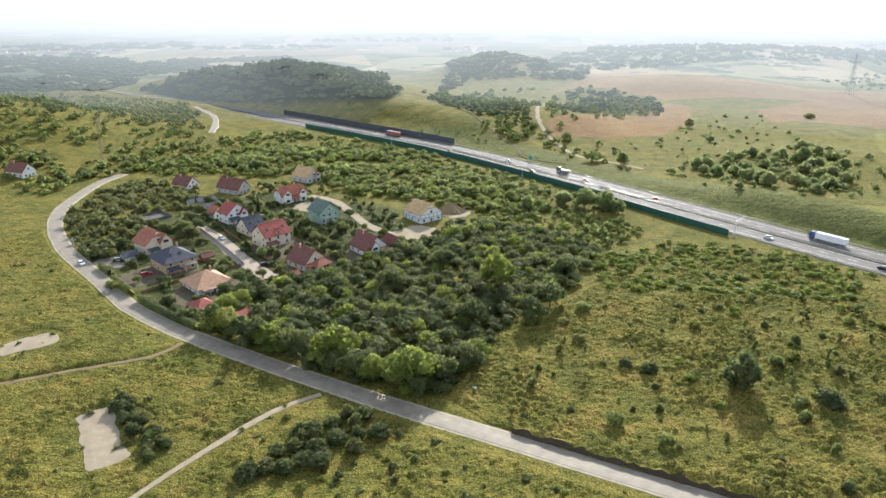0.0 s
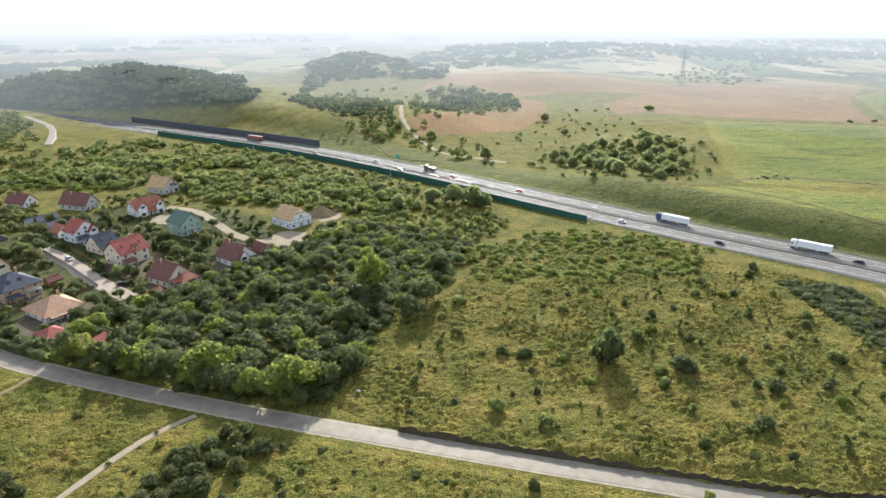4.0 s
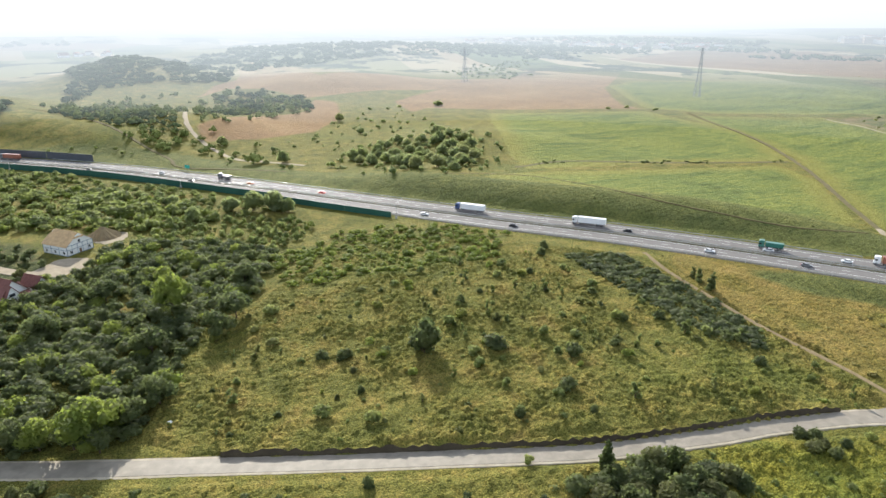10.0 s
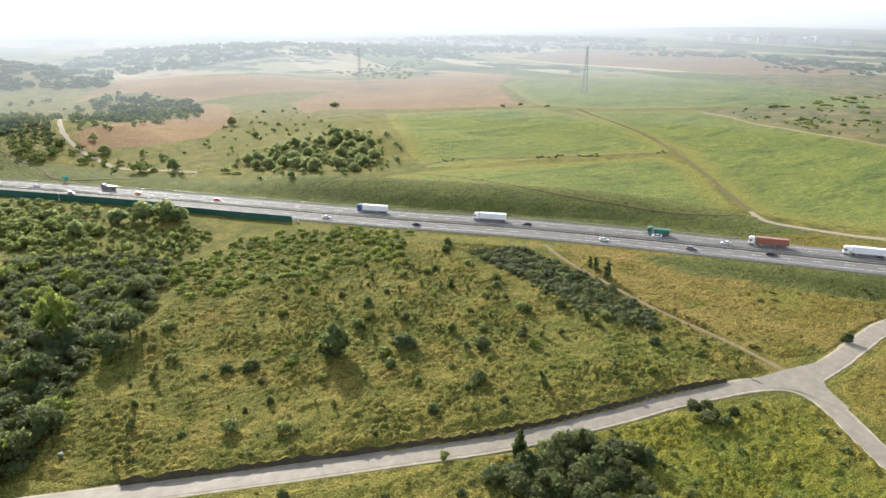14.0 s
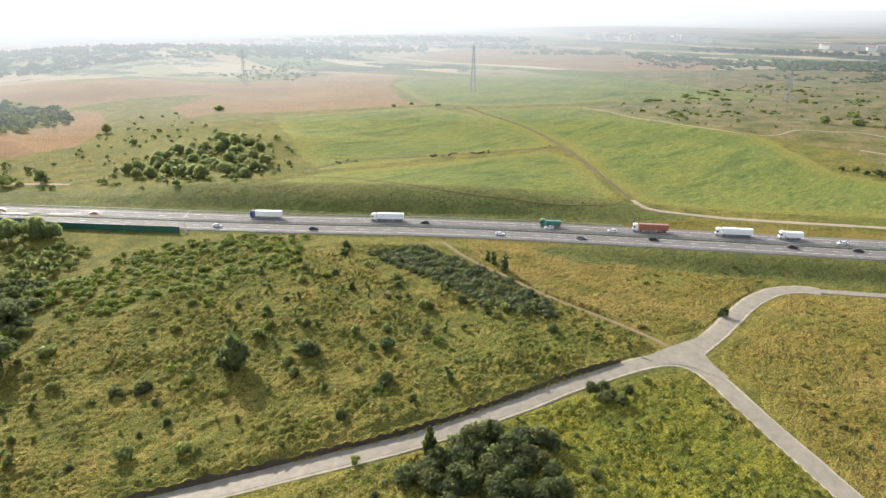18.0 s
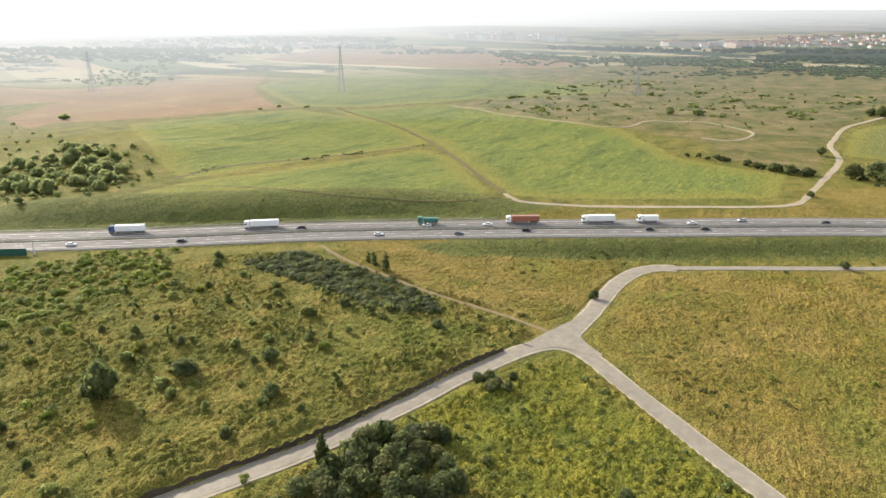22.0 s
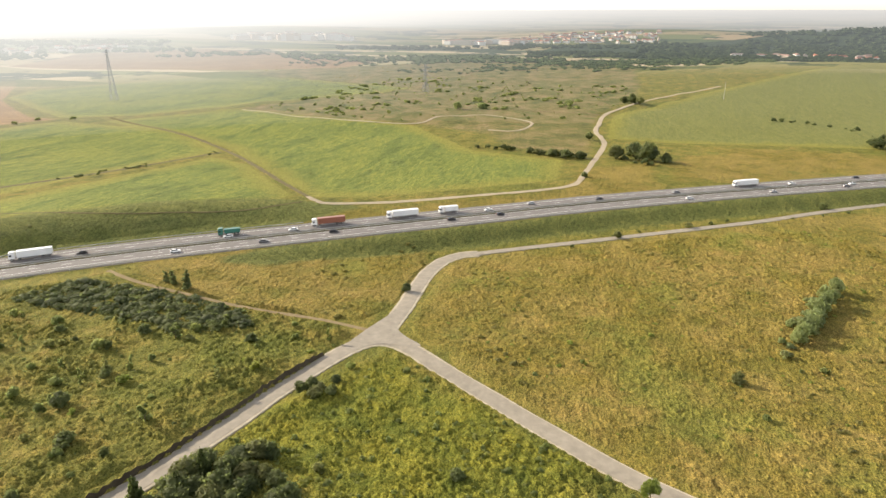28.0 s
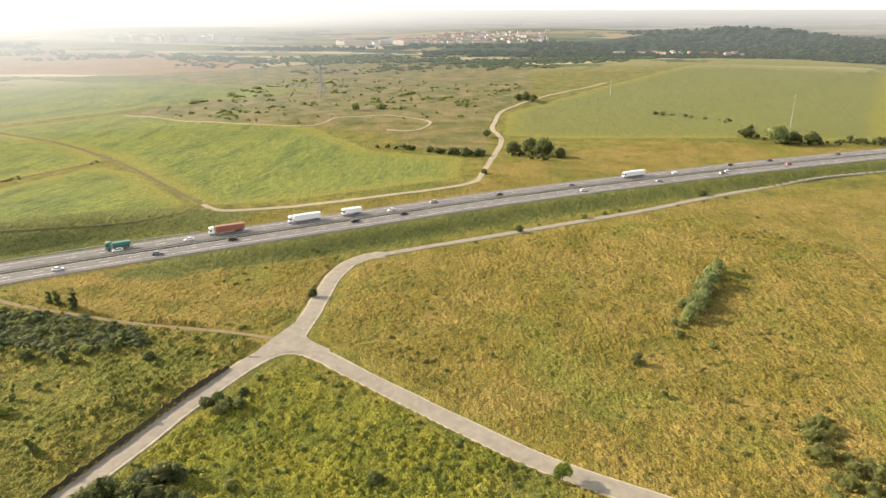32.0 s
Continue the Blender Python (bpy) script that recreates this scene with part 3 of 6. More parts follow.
def marks(name, d, length, gap, half, s0=100, s1=2350):
    v, q = [], []
    s = s0
    while s < s1:
        for k, u in ((s, half), (s, -half), (s + length, -half), (s + length, half)):
            x, y, _ = lane_at(k, d + u)
            v.append((x, y, 0.052))
        q.append([len(v) - 4 + k for k in range(4)])
        s += length + gap
    tagged(new(name, fast_mesh(name, v, q, WHITE_PAINT)), "white painted road lines", "road marking", kind="structure")


for d in (6.4, -6.4):
    marks("lane_dashes", d, 4, 8, 0.12, 300)
for d in (10.2, 2.6, -2.6, -10.2):
    marks("edge_line", d, 12, 0, 0.12)

# ---- trees and bushes ----
ICO = {}
for level in (1, 2):
    bm = bmesh.new()
    bmesh.ops.create_icosphere(bm, subdivisions=level, radius=1.0)
    ICO[level] = np.array([v.co[:] for v in bm.verts]), np.array([[v.index for v in f.verts] for f in bm.faces])
    bm.free()


def crown(seed, lobes, leaves, leaf, core=1):
    """Corners and triangles of a crown: lumpy inner masses and many small leaf clumps round them."""
    rng = np.random.default_rng(seed)
    lobes = np.array(lobes, float)
    vs, fs, n = [], [], 0
    ball, tris = ICO[core]
    for x, y, z, r in lobes:
        v = ball * r * 0.86 * rng.uniform(0.74, 1.12, (len(ball), 1)) + (x, y, z)
        vs.append(v), fs.append(tris + n)
        n += len(v)
    pick = rng.choice(len(lobes), leaves, p=lobes[:, 3] ** 2 / (lobes[:, 3] ** 2).sum())
    d = rng.normal(size=(leaves, 3))
    d[:, 2] = np.abs(d[:, 2]) * 1.2 - 0.4
    d /= np.linalg.norm(d, axis=1)[:, None]
    c = lobes[pick, :3] + d * (lobes[pick, 3] * rng.uniform(0.82, 1.12, leaves))[:, None]
    up = d + rng.normal(scale=0.45, size=(leaves, 3))
    up /= np.linalg.norm(up, axis=1)[:, None]
    t = np.cross(up, rng.normal(size=(leaves, 3)))
    t /= np.linalg.norm(t, axis=1)[:, None]
    b = np.cross(up, t)
    s = (leaf * rng.uniform(0.5, 1.5, leaves))[:, None]
    quad = np.stack([c - t * s, c - b * s * 0.8 - up * s * 0.25, c + t * s, c + b * s * 0.8 - up * s * 0.25], 1).reshape(-1, 3)
    k = n + 4 * np.arange(leaves)[:, None]
    vs.append(quad)
    fs.append(np.concatenate([k + [0, 1, 2], k + [0, 2, 3]], 0))
    return np.concatenate(vs), np.concatenate(fs)


def lobes_for(seed, kind):
    """Round masses of a crown, for a plant one metre high and about as wide."""
    rng = np.random.default_rng(seed)
    out = []
    if kind == "conifer":
        for k in range(7):
            z = 0.14 + 0.12 * k
            for a in range(3):
                q = a * 2.1 + k
                r = 0.2 * (1 - z) + 0.03
                out.append((math.cos(q) * r, math.sin(q) * r, z, r * 1.05))
        return out
    if kind == "poplar":
        return [(rng.uniform(-0.09, 0.09), rng.uniform(-0.09, 0.09), z, rng.uniform(0.08, 0.16) * (1.2 - 0.7 * z)) for z in np.linspace(0.14, 0.92, 11)]
    if kind == "sapling":
        return [(rng.uniform(-0.16, 0.16), rng.uniform(-0.16, 0.16), z, rng.uniform(0.1, 0.2) * (1.15 - 0.6 * z)) for z in np.linspace(0.16, 0.86, 8)]
    if kind == "round":
        return [(0, 0, 0.42, 0.38), (0.05, 0.03, 0.66, 0.24)] + [(0.24 * math.cos(k * 1.05), 0.24 * math.sin(k * 1.05), rng.uniform(0.16, 0.55), rng.uniform(0.18, 0.27)) for k in range(6)]
    if kind == "tuft":
        return [(0, 0, 0.4, 0.4), (0.3, 0.12, 0.34, 0.28)]
    n, low = (7, 0.4) if kind == "tree" else (4, 0.24)
    for k in range(n):
        a, r = k * 2.4 + rng.uniform(0, 1.6), rng.uniform(0.12, 0.38)
        out.append((math.cos(a) * r, math.sin(a) * r, low + rng.uniform(0, 0.24) + 0.3 * (0.34 - r), rng.uniform(0.13, 0.28)))
    out.append((0, 0, low + 0.26, 0.3))
    return out


def trunk_bm(seed, kind):
    rng = np.random.default_rng(seed)
    bm = bmesh.new()
    if kind in ("shrub", "round"):
        for k in range(4):
            a = k * 1.6 + rng.uniform(0, 0.6)
            tube(bm, (0.02 * math.cos(a), 0.02 * math.sin(a), -0.05), (0.2 * math.cos(a), 0.2 * math.sin(a), 0.4), 0.018, 0.008, 5)
        return bm
    top = 0.9 if kind in ("conifer", "poplar") else 0.5
    tube(bm, (0, 0, -0.05), (0.01, 0, top * 0.5), 0.03, 0.022, 7)
    tube(bm, (0.01, 0, top * 0.5), (0, 0.01, top), 0.022, 0.01, 7)
    for k in range(5):
        a, z = k * 1.3 + rng.uniform(0, 0.5), top * (0.45 + 0.1 * k)
        r = 0.12 if kind in ("conifer", "poplar") else 0.28
        tube(bm, (0.01, 0, z), (r * math.cos(a), r * math.sin(a), z + 0.2), 0.014, 0.005, 5)
    return bm


def make_plant(kind, seed, material, leaves, leaf, label):
    name = "bush" if "meadow" in label else {"tree": "tree", "shrub": "bush", "round": "round_bush", "conifer": "conifer", "poplar": "poplar", "sapling": "bush"}[kind]
    ob = thing(name, label, name)
    part("trunk", trunk_bm(seed, kind), BARK, ob)
    v, f = crown(seed, lobes_for(seed, kind), leaves, leaf, 1)
    c = new("crown", fast_mesh("crown", v, f, material, True))
    c.parent = ob
    return ob


PLANTS = {}
for key, kind, material, leaves, leaf, label, count in (
        ("tree", "tree", LEAF, 900, 0.04, "leafy broad tree with dense green crown", 3), ("light", "tree", LEAF_BRIGHT, 900, 0.04, "bright green broad tree among darker bushes", 2),
        ("bush", "shrub", LEAF_MID, 420, 0.05, "round green bush standing in the grass", 3), ("dark", "round", LEAF, 480, 0.05, "dense dark green bush in the meadow", 2), ("willow", "round", LEAF_PALE, 800, 0.045, "large pale green bush beside the noise barrier", 2), ("grove", "shrub", LEAF_PALE, 420, 0.055, "pale green young tree in the dry meadow", 3), ("yellow", "shrub", LEAF_BRIGHT, 420, 0.05, "bright yellow-green bush in the grass", 2),
        ("round", "round", LEAF_PALE, 700, 0.042, "large round green bush on the grassy knoll", 3),
        ("copse", "round", LEAF, 750, 0.042, "full dark green tree beside the field track", 3),
        ("conifer", "conifer", LEAF_DARK, 420, 0.05, "dark pointed conifer beside the lane", 2), ("poplar", "poplar", LEAF, 520, 0.045, "slim dark green young tree", 1), ("sapling", "sapling", LEAF_MID, 300, 0.055, "upright olive-green young meadow shrub", 3)):
    PLANTS[key] = [make_plant(kind, 40 + 7 * k + len(PLANTS), material, leaves, leaf, label) for k in range(count)]
USED = set()
plant_rng = np.random.default_rng(5)


def plant(key, x, y, tall, wide=None, group=""):
    """Sets one plant of that kind on the ground."""
    first = PLANTS[key][plant_rng.integers(len(PLANTS[key]))]
    wide = tall if wide is None else wide
    m = pose(x, y, h1(x, y) - 0.05, 0, 0, plant_rng.uniform(0, 360)) @ Matrix.Diagonal((wide, wide, tall, 1))
    if first.name in USED:
        ob = copy_thing(first, m @ Matrix.Diagonal([1 / v for v in first.scale] + [1]))
    else:
        USED.add(first.name)
        first.matrix_basis = m
        ob = first
    return tagged(ob, group=group)


def scatter(poly, gap, seed, keep_out=True, clear=20):
    """Uneven places inside a plan outline, about gap metres apart."""
    rng = np.random.default_rng(seed)
    p = np.array(poly, float)
    gx, gy = np.meshgrid(np.arange(p[:, 0].min(), p[:, 0].max() + gap, gap), np.arange(p[:, 1].min(), p[:, 1].max() + gap, gap))
    x, y = gx.ravel() + rng.uniform(-0.55, 0.55, gx.size) * gap, gy.ravel() + rng.uniform(-0.55, 0.55, gx.size) * gap
    ok = inside(x, y, poly) > 0
    x, y = x[ok], y[ok]
    if keep_out and len(x):
        ok = np.abs(off_line(x, y, MOTORWAY)[0]) > clear
        for line, half in ROADS:
            ok &= np.abs(off_line(x, y, line)[0]) > half + 1.8
        for hx, hy, r in KEEP_OUT:
            ok &= np.hypot(x - hx, y - hy) > r
        x, y = x[ok], y[ok]
    return x, y


# centres and radii of yards and houses where no wild bush grows
KEEP_OUT = [(-11, 318, 14), (-61, 318, 12), (-87, 355, 13), (-85, 398, 12), (-125, 378, 15), (-155, 388, 12), (-108, 320, 12), (-92, 300, 11), (-78, 283, 13), (-58, 256, 11), (-34, 272, 12), (-127, 272, 11), (-110, 252, 13),
            (-92, 230, 12), (-85, 209, 6), (-68, 202, 4.5), (-255, 394, 12), (-100, 270, 9), (-12, 292, 9), (4, 322, 8), (-140, 318, 12), (-75, 335, 8), (-42, 292, 5), (-120, 232, 7)]


def lattice(x, y, seed):
    """Smooth noise between 0 and 1 on a plan."""
    table = np.random.default_rng(seed).random((256, 256))
    xi, yi = np.floor(x).astype(int), np.floor(y).astype(int)
    u, v = x - xi, y - yi
    u, v = u * u * (3 - 2 * u), v * v * (3 - 2 * v)
    at = lambda a, b: table[a % 256, b % 256]
    return (at(xi, yi) * (1 - u) + at(xi + 1, yi) * u) * (1 - v) + (at(xi, yi + 1) * (1 - u) + at(xi + 1, yi + 1) * u) * v


def woods(name, poly, gap, tall, material, label, seed, leaves=90, leaf=0.1, kind="shrub", spread=0.4, lean=1.0, core=1, clear=20, clumpy=0.0):
    """Many bushes that nobody could count, as one piece of stuff."""
    rng = np.random.default_rng(seed)
    x, y = scatter(poly, gap, seed, True, clear)
    swell = lattice(x / 34, y / 26, seed) * 0.6 + lattice(x / 13, y / 11, seed + 1) * 0.4
    keep = swell > clumpy * 0.42
    x, y, swell = x[keep], y[keep], swell[keep]
    if not len(x):
        return
    z = height(x, y)
    shapes = [crown(seed + k, lobes_for(seed + k, kind), leaves, leaf, core) for k in range(4)]
    vs, fs, n = [], [], 0
    for px, py, pz, sw in zip(x, y, z, swell):
        v, f = shapes[rng.integers(4)]
        h = tall * rng.uniform(1 - spread, 1 + spread) * (1 + clumpy * 1.6 * (sw - 0.5))
        w = h * rng.uniform(0.9, 1.25) * lean
        a = rng.uniform(0, 6.28)
        c, s = math.cos(a), math.sin(a)
        q = np.stack([(v[:, 0] * c - v[:, 1] * s) * w, (v[:, 0] * s + v[:, 1] * c) * w, v[:, 2] * h - 0.12 * h], -1) + (px, py, pz)
        vs.append(q), fs.append(f + n)
        n += len(q)
    tagged(new(name, fast_mesh(name, np.concatenate(vs), np.concatenate(fs), material, True)), label, "bushes", kind="stuff")


VERGE = [(-60, 522), (-19, 483), (68, 376), (95, 338), (60, 330), (42, 352), (-43, 457), (-85, 495)]
THICKET = [(-95, 203), (-77, 191), (-52, 175), (-30, 162), (-13, 154), (1, 156), (14, 182), (29, 209), (51, 230), (69, 271), (48, 299), (13, 311), (-22, 278), (-43, 248), (-62, 233), (-76, 227)]
SCRUB = [(-205, 418), (-149, 495), (-101, 515), (-34, 464), (39, 377), (60, 335), (14, 331), (-20, 351), (-53, 362), (-92, 415), (-124, 405), (-175, 406)]
woods("thicket", THICKET, 4.5, 5.6, LEAF, "dense dark green thicket of wild bushes", 1, 170, 0.05, lean=1.15)
woods("bright_thicket", THICKET, 12.0, 6.4, LEAF_BRIGHT, "brighter green bushes in the thicket", 41, 330, 0.042)
woods("light_scrub", [(62, 261), (107, 285), (160, 264), (176, 245), (150, 214), (87, 218), (62, 226)], 4.8, 3.4, LEAF_BRIGHT, "low bright green scrub on the slope", 2, 70, 0.06, lean=1.45, core=1, clumpy=0.35)
woods("scrub", SCRUB, 6.9, 4.8, LEAF_MID, "wild scrub behind the houses", 3, 110, 0.06, lean=1.3, clumpy=1.0)
woods("bright_scrub", SCRUB, 7.2, 3.4, LEAF_BRIGHT, "bright green scrub behind the houses", 4, 110, 0.06, lean=1.4, clumpy=1.0)
woods("verge_scrub", VERGE, 6.5, 3.6, LEAF_MID, "scrub below the motorway bank", 90, 80, 0.07, lean=1.3, clear=23, spread=0.5, clumpy=0.5)
woods("barrier_scrub", [(13, 311), (48, 299), (69, 271), (100, 300), (60, 345), (20, 335)], 5.4, 4.6, LEAF_MID, "scrub below the noise barrier", 5, 70, 0.07)
HILLSIDE = [(-597, 896), (-320, 729), (-235, 635), (-212, 573), (-184, 512), (-208, 424), (-267, 417), (-300, 398), (-420, 480), (-640, 760)]
woods("garden_trees", [(-187, 303), (-200, 357), (-184, 395), (-144, 375), (-124, 306), (-140, 285), (-143, 253), (-159, 270)], 6.0, 6.0, LEAF, "dense garden trees by the lane", 8, 100, 0.06)
woods("knoll_wood", [(169, 436), (256, 461), (272, 414), (240, 368), (190, 325), (161, 391)], 13, 3.4, LEAF_PALE, "low bushes on the knoll", 9, 70, 0.07, spread=0.5, lean=1.2)
woods("knoll_edge_bushes", [(150, 430), (180, 470), (280, 480), (290, 400), (250, 345), (190, 312), (140, 380)], 17, 4.2, LEAF_PALE, "smaller bushes round the knoll", 59, 50, 0.08, spread=0.5)
woods("dark_strip", [(176, 203), (196, 194), (197, 150), (186, 113), (180, 107), (168, 127), (171, 163)], 2.9, 3.0, LEAF, "long dark strip of dense bushes", 12, 60, 0.07, lean=1.7)
woods("hedge_line", [(493, 100), (488, 64), (475, 29), (471, 4), (478, 4), (482, 30), (495, 65)], 5, 5, LEAF_DARK, "hedge line between fields", 13, 50, 0.08)
woods("field_clump", [(478, -9), (486, -55), (454, -48), (453, -26)], 9, 5, LEAF, "clump of trees beside the field track", 14, 90, 0.06)
woods("roadside_clump", [(560, -203), (540, -237), (545, -282), (545, -330), (533, -330), (528, -237), (545, -203)], 8, 6, LEAF, "clump of trees beyond the motorway", 15, 60, 0.08)
woods("corner_scrub", [(158, -83), (162, -98), (142, -96), (127, -110), (110, -90), (126, -77), (141, -81)], 4.6, 4.5, LEAF_MID, "scrub beside the dry meadow", 16, 130, 0.055)
woods("yard_bushes", [(-250, 365), (-283, 408), (-267, 420), (-219, 400), (-222, 355)], 8, 6.5, LEAF_MID, "bushes beside a far house", 17, 60, 0.07)
woods("slope_bushes", [(81, 458), (175, 540), (261, 648), (328, 677), (245, 339), (213, 317), (147, 386)], 20, 3.4, LEAF_PALE, "bushes dotted over the slope", 51, 60, 0.08, spread=0.6)
woods("rough_land_bushes", [(636, 354), (594, 165), (650, 20), (793, -43), (900, -54), (1050, 310)], 27, 2.6, LEAF_MID, "bushes dotted over rough land", 52, 60, 0.08, spread=0.7)
woods("rough_land_thickets", [(636, 354), (594, 165), (650, 20), (793, -43), (900, -54), (1050, 310)], 11, 2.2, LEAF_MID, "low thickets on rough land", 92, 30, 0.1, kind="tuft", spread=0.6, lean=1.9, clumpy=1.5)
woods("cutting_bushes", [(197, 303), (247, 226), (269, 185), (297, 153), (303, 157), (260, 218), (231, 274)], 17, 1.4, LEAF, "low bushes along the cutting", 53, 30, 0.1, core=1)
woods("garden_bushes", [(-95, 203), (-128, 232), (-160, 270), (-150, 300), (-125, 345), (-130, 385), (-90, 400), (-60, 362), (-20, 320), (-15, 270), (-43, 248), (-62, 233), (-76, 227)], 6.8, 3.7, LEAF, "garden bushes between the houses", 54, 90, 0.06, spread=0.5)
woods("bank_bushes", [(285, 25), (318, -30), (352, -88), (385, -140), (395, -135), (362, -82), (326, -22), (292, 30)], 9, 1.8, LEAF, "low bushes below the motorway bank", 55, 50, 0.08, spread=0.6)
woods("lime_bushes", [(119, 86), (142, 72), (175, 55), (141, 5), (125, -20), (105, 20)], 6.0, 1.9, LEAF_MID, "low weeds and bushes below the fork", 56, 90, 0.06, spread=0.6)
woods("lower_bushes", [(-60, 150), (-10, 138), (40, 112), (20, 105), (-30, 112), (-60, 125)], 7.0, 2.0, LEAF_BRIGHT, "bushes below the lane", 57, 100, 0.06, spread=0.6)
woods("west_bushes", [(-130, 215), (-60, 170), (-60, 130), (-140, 140), (-190, 220), (-200, 290)], 14, 1.8, LEAF, "bushes in the western meadow", 58, 80, 0.06, spread=0.6)

woods("lane_bushes", [(-30, 148), (10, 130), (60, 106), (95, 92), (80, 84), (40, 96), (0, 112), (-30, 122)], 8.5, 2.2, LEAF, "dark bushes in the grass below the lane", 91, 90, 0.06, spread=0.6, clumpy=0.7)

# single plants, as they stand in the meadow
for x, y, tall, wide in ((82, 156, 13.5, 11), (102, 147, 6, 9), (70, 160, 3.4, 4.5), (59, 165, 4.2, 4.5), (138, 132, 3.8, 4), (112, 161, 4.2, 3.6), (109, 179, 4, 3.4), (88, 114.5, 4, 3.6), (103, 117, 3.4, 3.4), (149, 157, 3.4, 3.2),
                         (44, 111, 3.8, 3.2), (173, 214, 5, 4.5), (104, 189, 3.6, 2.8), (61, 166, 3.8, 4.2), (136, 131, 3.6, 3.8), (228, 68, 4, 4.5), (184, 95, 3.2, 3.2), (165, 99, 2.4, 2.6), (186, -2, 3, 2), (186, -48, 5, 4.4),
                         (167, -52, 3, 3.4), (315, -15, 4.6, 5), (393, -129, 4, 6), (340, -51, 3, 6), (198, -75, 3, 3), (174, 119, 4.2, 4.5), (163, 67, 3.4, 3), (116, 57, 3.4, 4), (123, 25, 4, 4.4), (80, 100, 3, 3)):
    plant("yellow" if (x, y) == (70, 160) else "dark" if tall > 3.5 else "bush", x, y, tall, wide, "bushes in the meadow")
for x, y, tall, wide in ((-9, 159, 13.5, 15), (20, 226, 16, 15), (-32, 175, 12, 14), (128, -19, 5.5, 5)):
    plant("light", x, y, tall, wide)
for x, y, tall, wide in ((38, 210, 11, 12), (30, 200, 10, 10), (8, 170, 9, 9), (-1, 163, 9, 9), (-52, 183, 8, 10), (-66, 190, 7, 8), (10, 200, 10, 11), (-20, 230, 9, 11), (0, 250, 9, 11), (48, 240, 9, 10)):
    plant("tree", x, y, tall, wide)
for k, (x, y) in enumerate(shifted(LANE, 6.5)[40:53]):
    plant(("tree", "light", "tree")[k % 3], x + plant_rng.uniform(-1, 1), y + plant_rng.uniform(-0.5, 2), plant_rng.uniform(7.5, 11), plant_rng.uniform(8, 11))
for x, y, tall, wide in ((475, -16, 12, 13), (471, -38, 16, 16), (489, -29, 12, 14), (467, -50, 8, 9), (554, -209, 9, 16), (532, -252, 12, 14), (536, -240, 11, 13), (471, 9, 6.5, 8), (469, 19, 8, 9), (475, 29, 7, 9), (480, 40, 5, 8), (411, 4, 4, 5), (765, -38, 13, 12), (758, -46, 10, 11), (772, -30, 9, 12), (547, 4, 8, 8)):
    plant("copse", x, y, tall, wide, "trees beyond the motorway")
plant("willow", 533, -226, 17, 19, "trees beyond the motorway")
for x, y, tall, wide in ((688, 144, 9, 10), (704, 121, 7.5, 10), (124, 445, 10, 9), (99, 519, 7, 10), (225, 598, 9, 9), (215, 522, 6, 8), (363, 650, 6.5, 12)):
    plant("round", x, y, tall, wide, "round bushes on the knoll")
for x, y, tall, wide in ((86, 334, 13, 14), (77, 340, 12, 13), (66, 344, 9, 12), (45, 334, 10, 9), (92, 328, 9, 9)):
    plant("willow", x, y, tall, wide)
for x, y, tall in ((95, 90, 9), (101, 84, 7), (108, 82, 8), (91, 85, 7)):
    plant("conifer", x, y, tall, tall * 0.62)
for x, y, tall in ((202, 148, 8), (204.5, 156, 6.5), (206, 160, 5)):
    plant("poplar", x, y, tall, tall * 1.15)
for k in range(10):
    t = plant_rng.uniform(2.5, 4.5)
    plant("grove", 206 + k * 5.6 + plant_rng.uniform(-2, 2), -64 - k * 3.0 + plant_rng.uniform(-3.5, 3.5), t, t * 1.3, "slim young trees in the dry meadow")
for k in range(15):
    plant("grove", 218 + k * 3.4 + plant_rng.uniform(-1.5, 1.5), -72 - k * 1.9 + plant_rng.uniform(-2, 2), plant_rng.uniform(5.5, 9), plant_rng.uniform(5.5, 8), "slim young trees in the dry meadow")
for poly, gap, seed, key, low, high in (([(81, 89), (91, 90), (112, 84), (120, 72), (104, 55), (85, 65)], 4.5, 21, "dark", 4, 7), ([(148, 79), (159, 68), (150, 62), (142, 73)], 4, 22, "dark", 3, 4.5), ([(-42, 132), (-33, 144), (-19, 146), (-15, 133), (-29, 122), (-45, 120)], 4.6, 23, "dark", 3.5, 6),
                                        ([(-89, 150), (-86, 153), (-64, 129), (-68, 125)], 2.6, 24, "dark", 2.4, 3.6)):
    for x, y in zip(*scatter(poly, gap, seed)):
        plant(key, x, y, plant_rng.uniform(low, high), plant_rng.uniform(low, high) * 1.25)
MEADOW = [(5, 152), (60, 118), (130, 90), (180, 75), (175, 130), (165, 170), (170, 215), (140, 212), (80, 215), (50, 222), (25, 195)]
for x, y in zip(*scatter(MEADOW, 11.0, 31)):
    t = 2.0 + 3.2 * plant_rng.uniform(0, 1) ** 2
    key = ("bush", "sapling", "dark", "yellow", "sapling", "bush")[plant_rng.integers(6)]
    plant(key, x, y, t * (1.25 if key == "sapling" else 1.0), t * plant_rng.uniform(0.8, 1.3), "bushes in the meadow")
for x, y in zip(*scatter([(95, 195), (130, 205), (165, 190), (160, 150), (140, 128), (112, 122), (95, 150)], 15.0, 36)):
    t = plant_rng.uniform(2.2, 4.6)
    plant(("sapling", "bush", "sapling")[plant_rng.integers(3)], x, y, t * 1.2, t, "bushes in the meadow")
for x, y in zip(*scatter([(200, 45), (300, -30), (370, -130), (300, -180), (160, -60), (150, 0)], 30, 35)):
    t = plant_rng.uniform(0.9, 2.0)
    plant(("bush", "yellow")[plant_rng.integers(2)], x, y, t, t * plant_rng.uniform(1.0, 1.7), "bushes in the meadow")
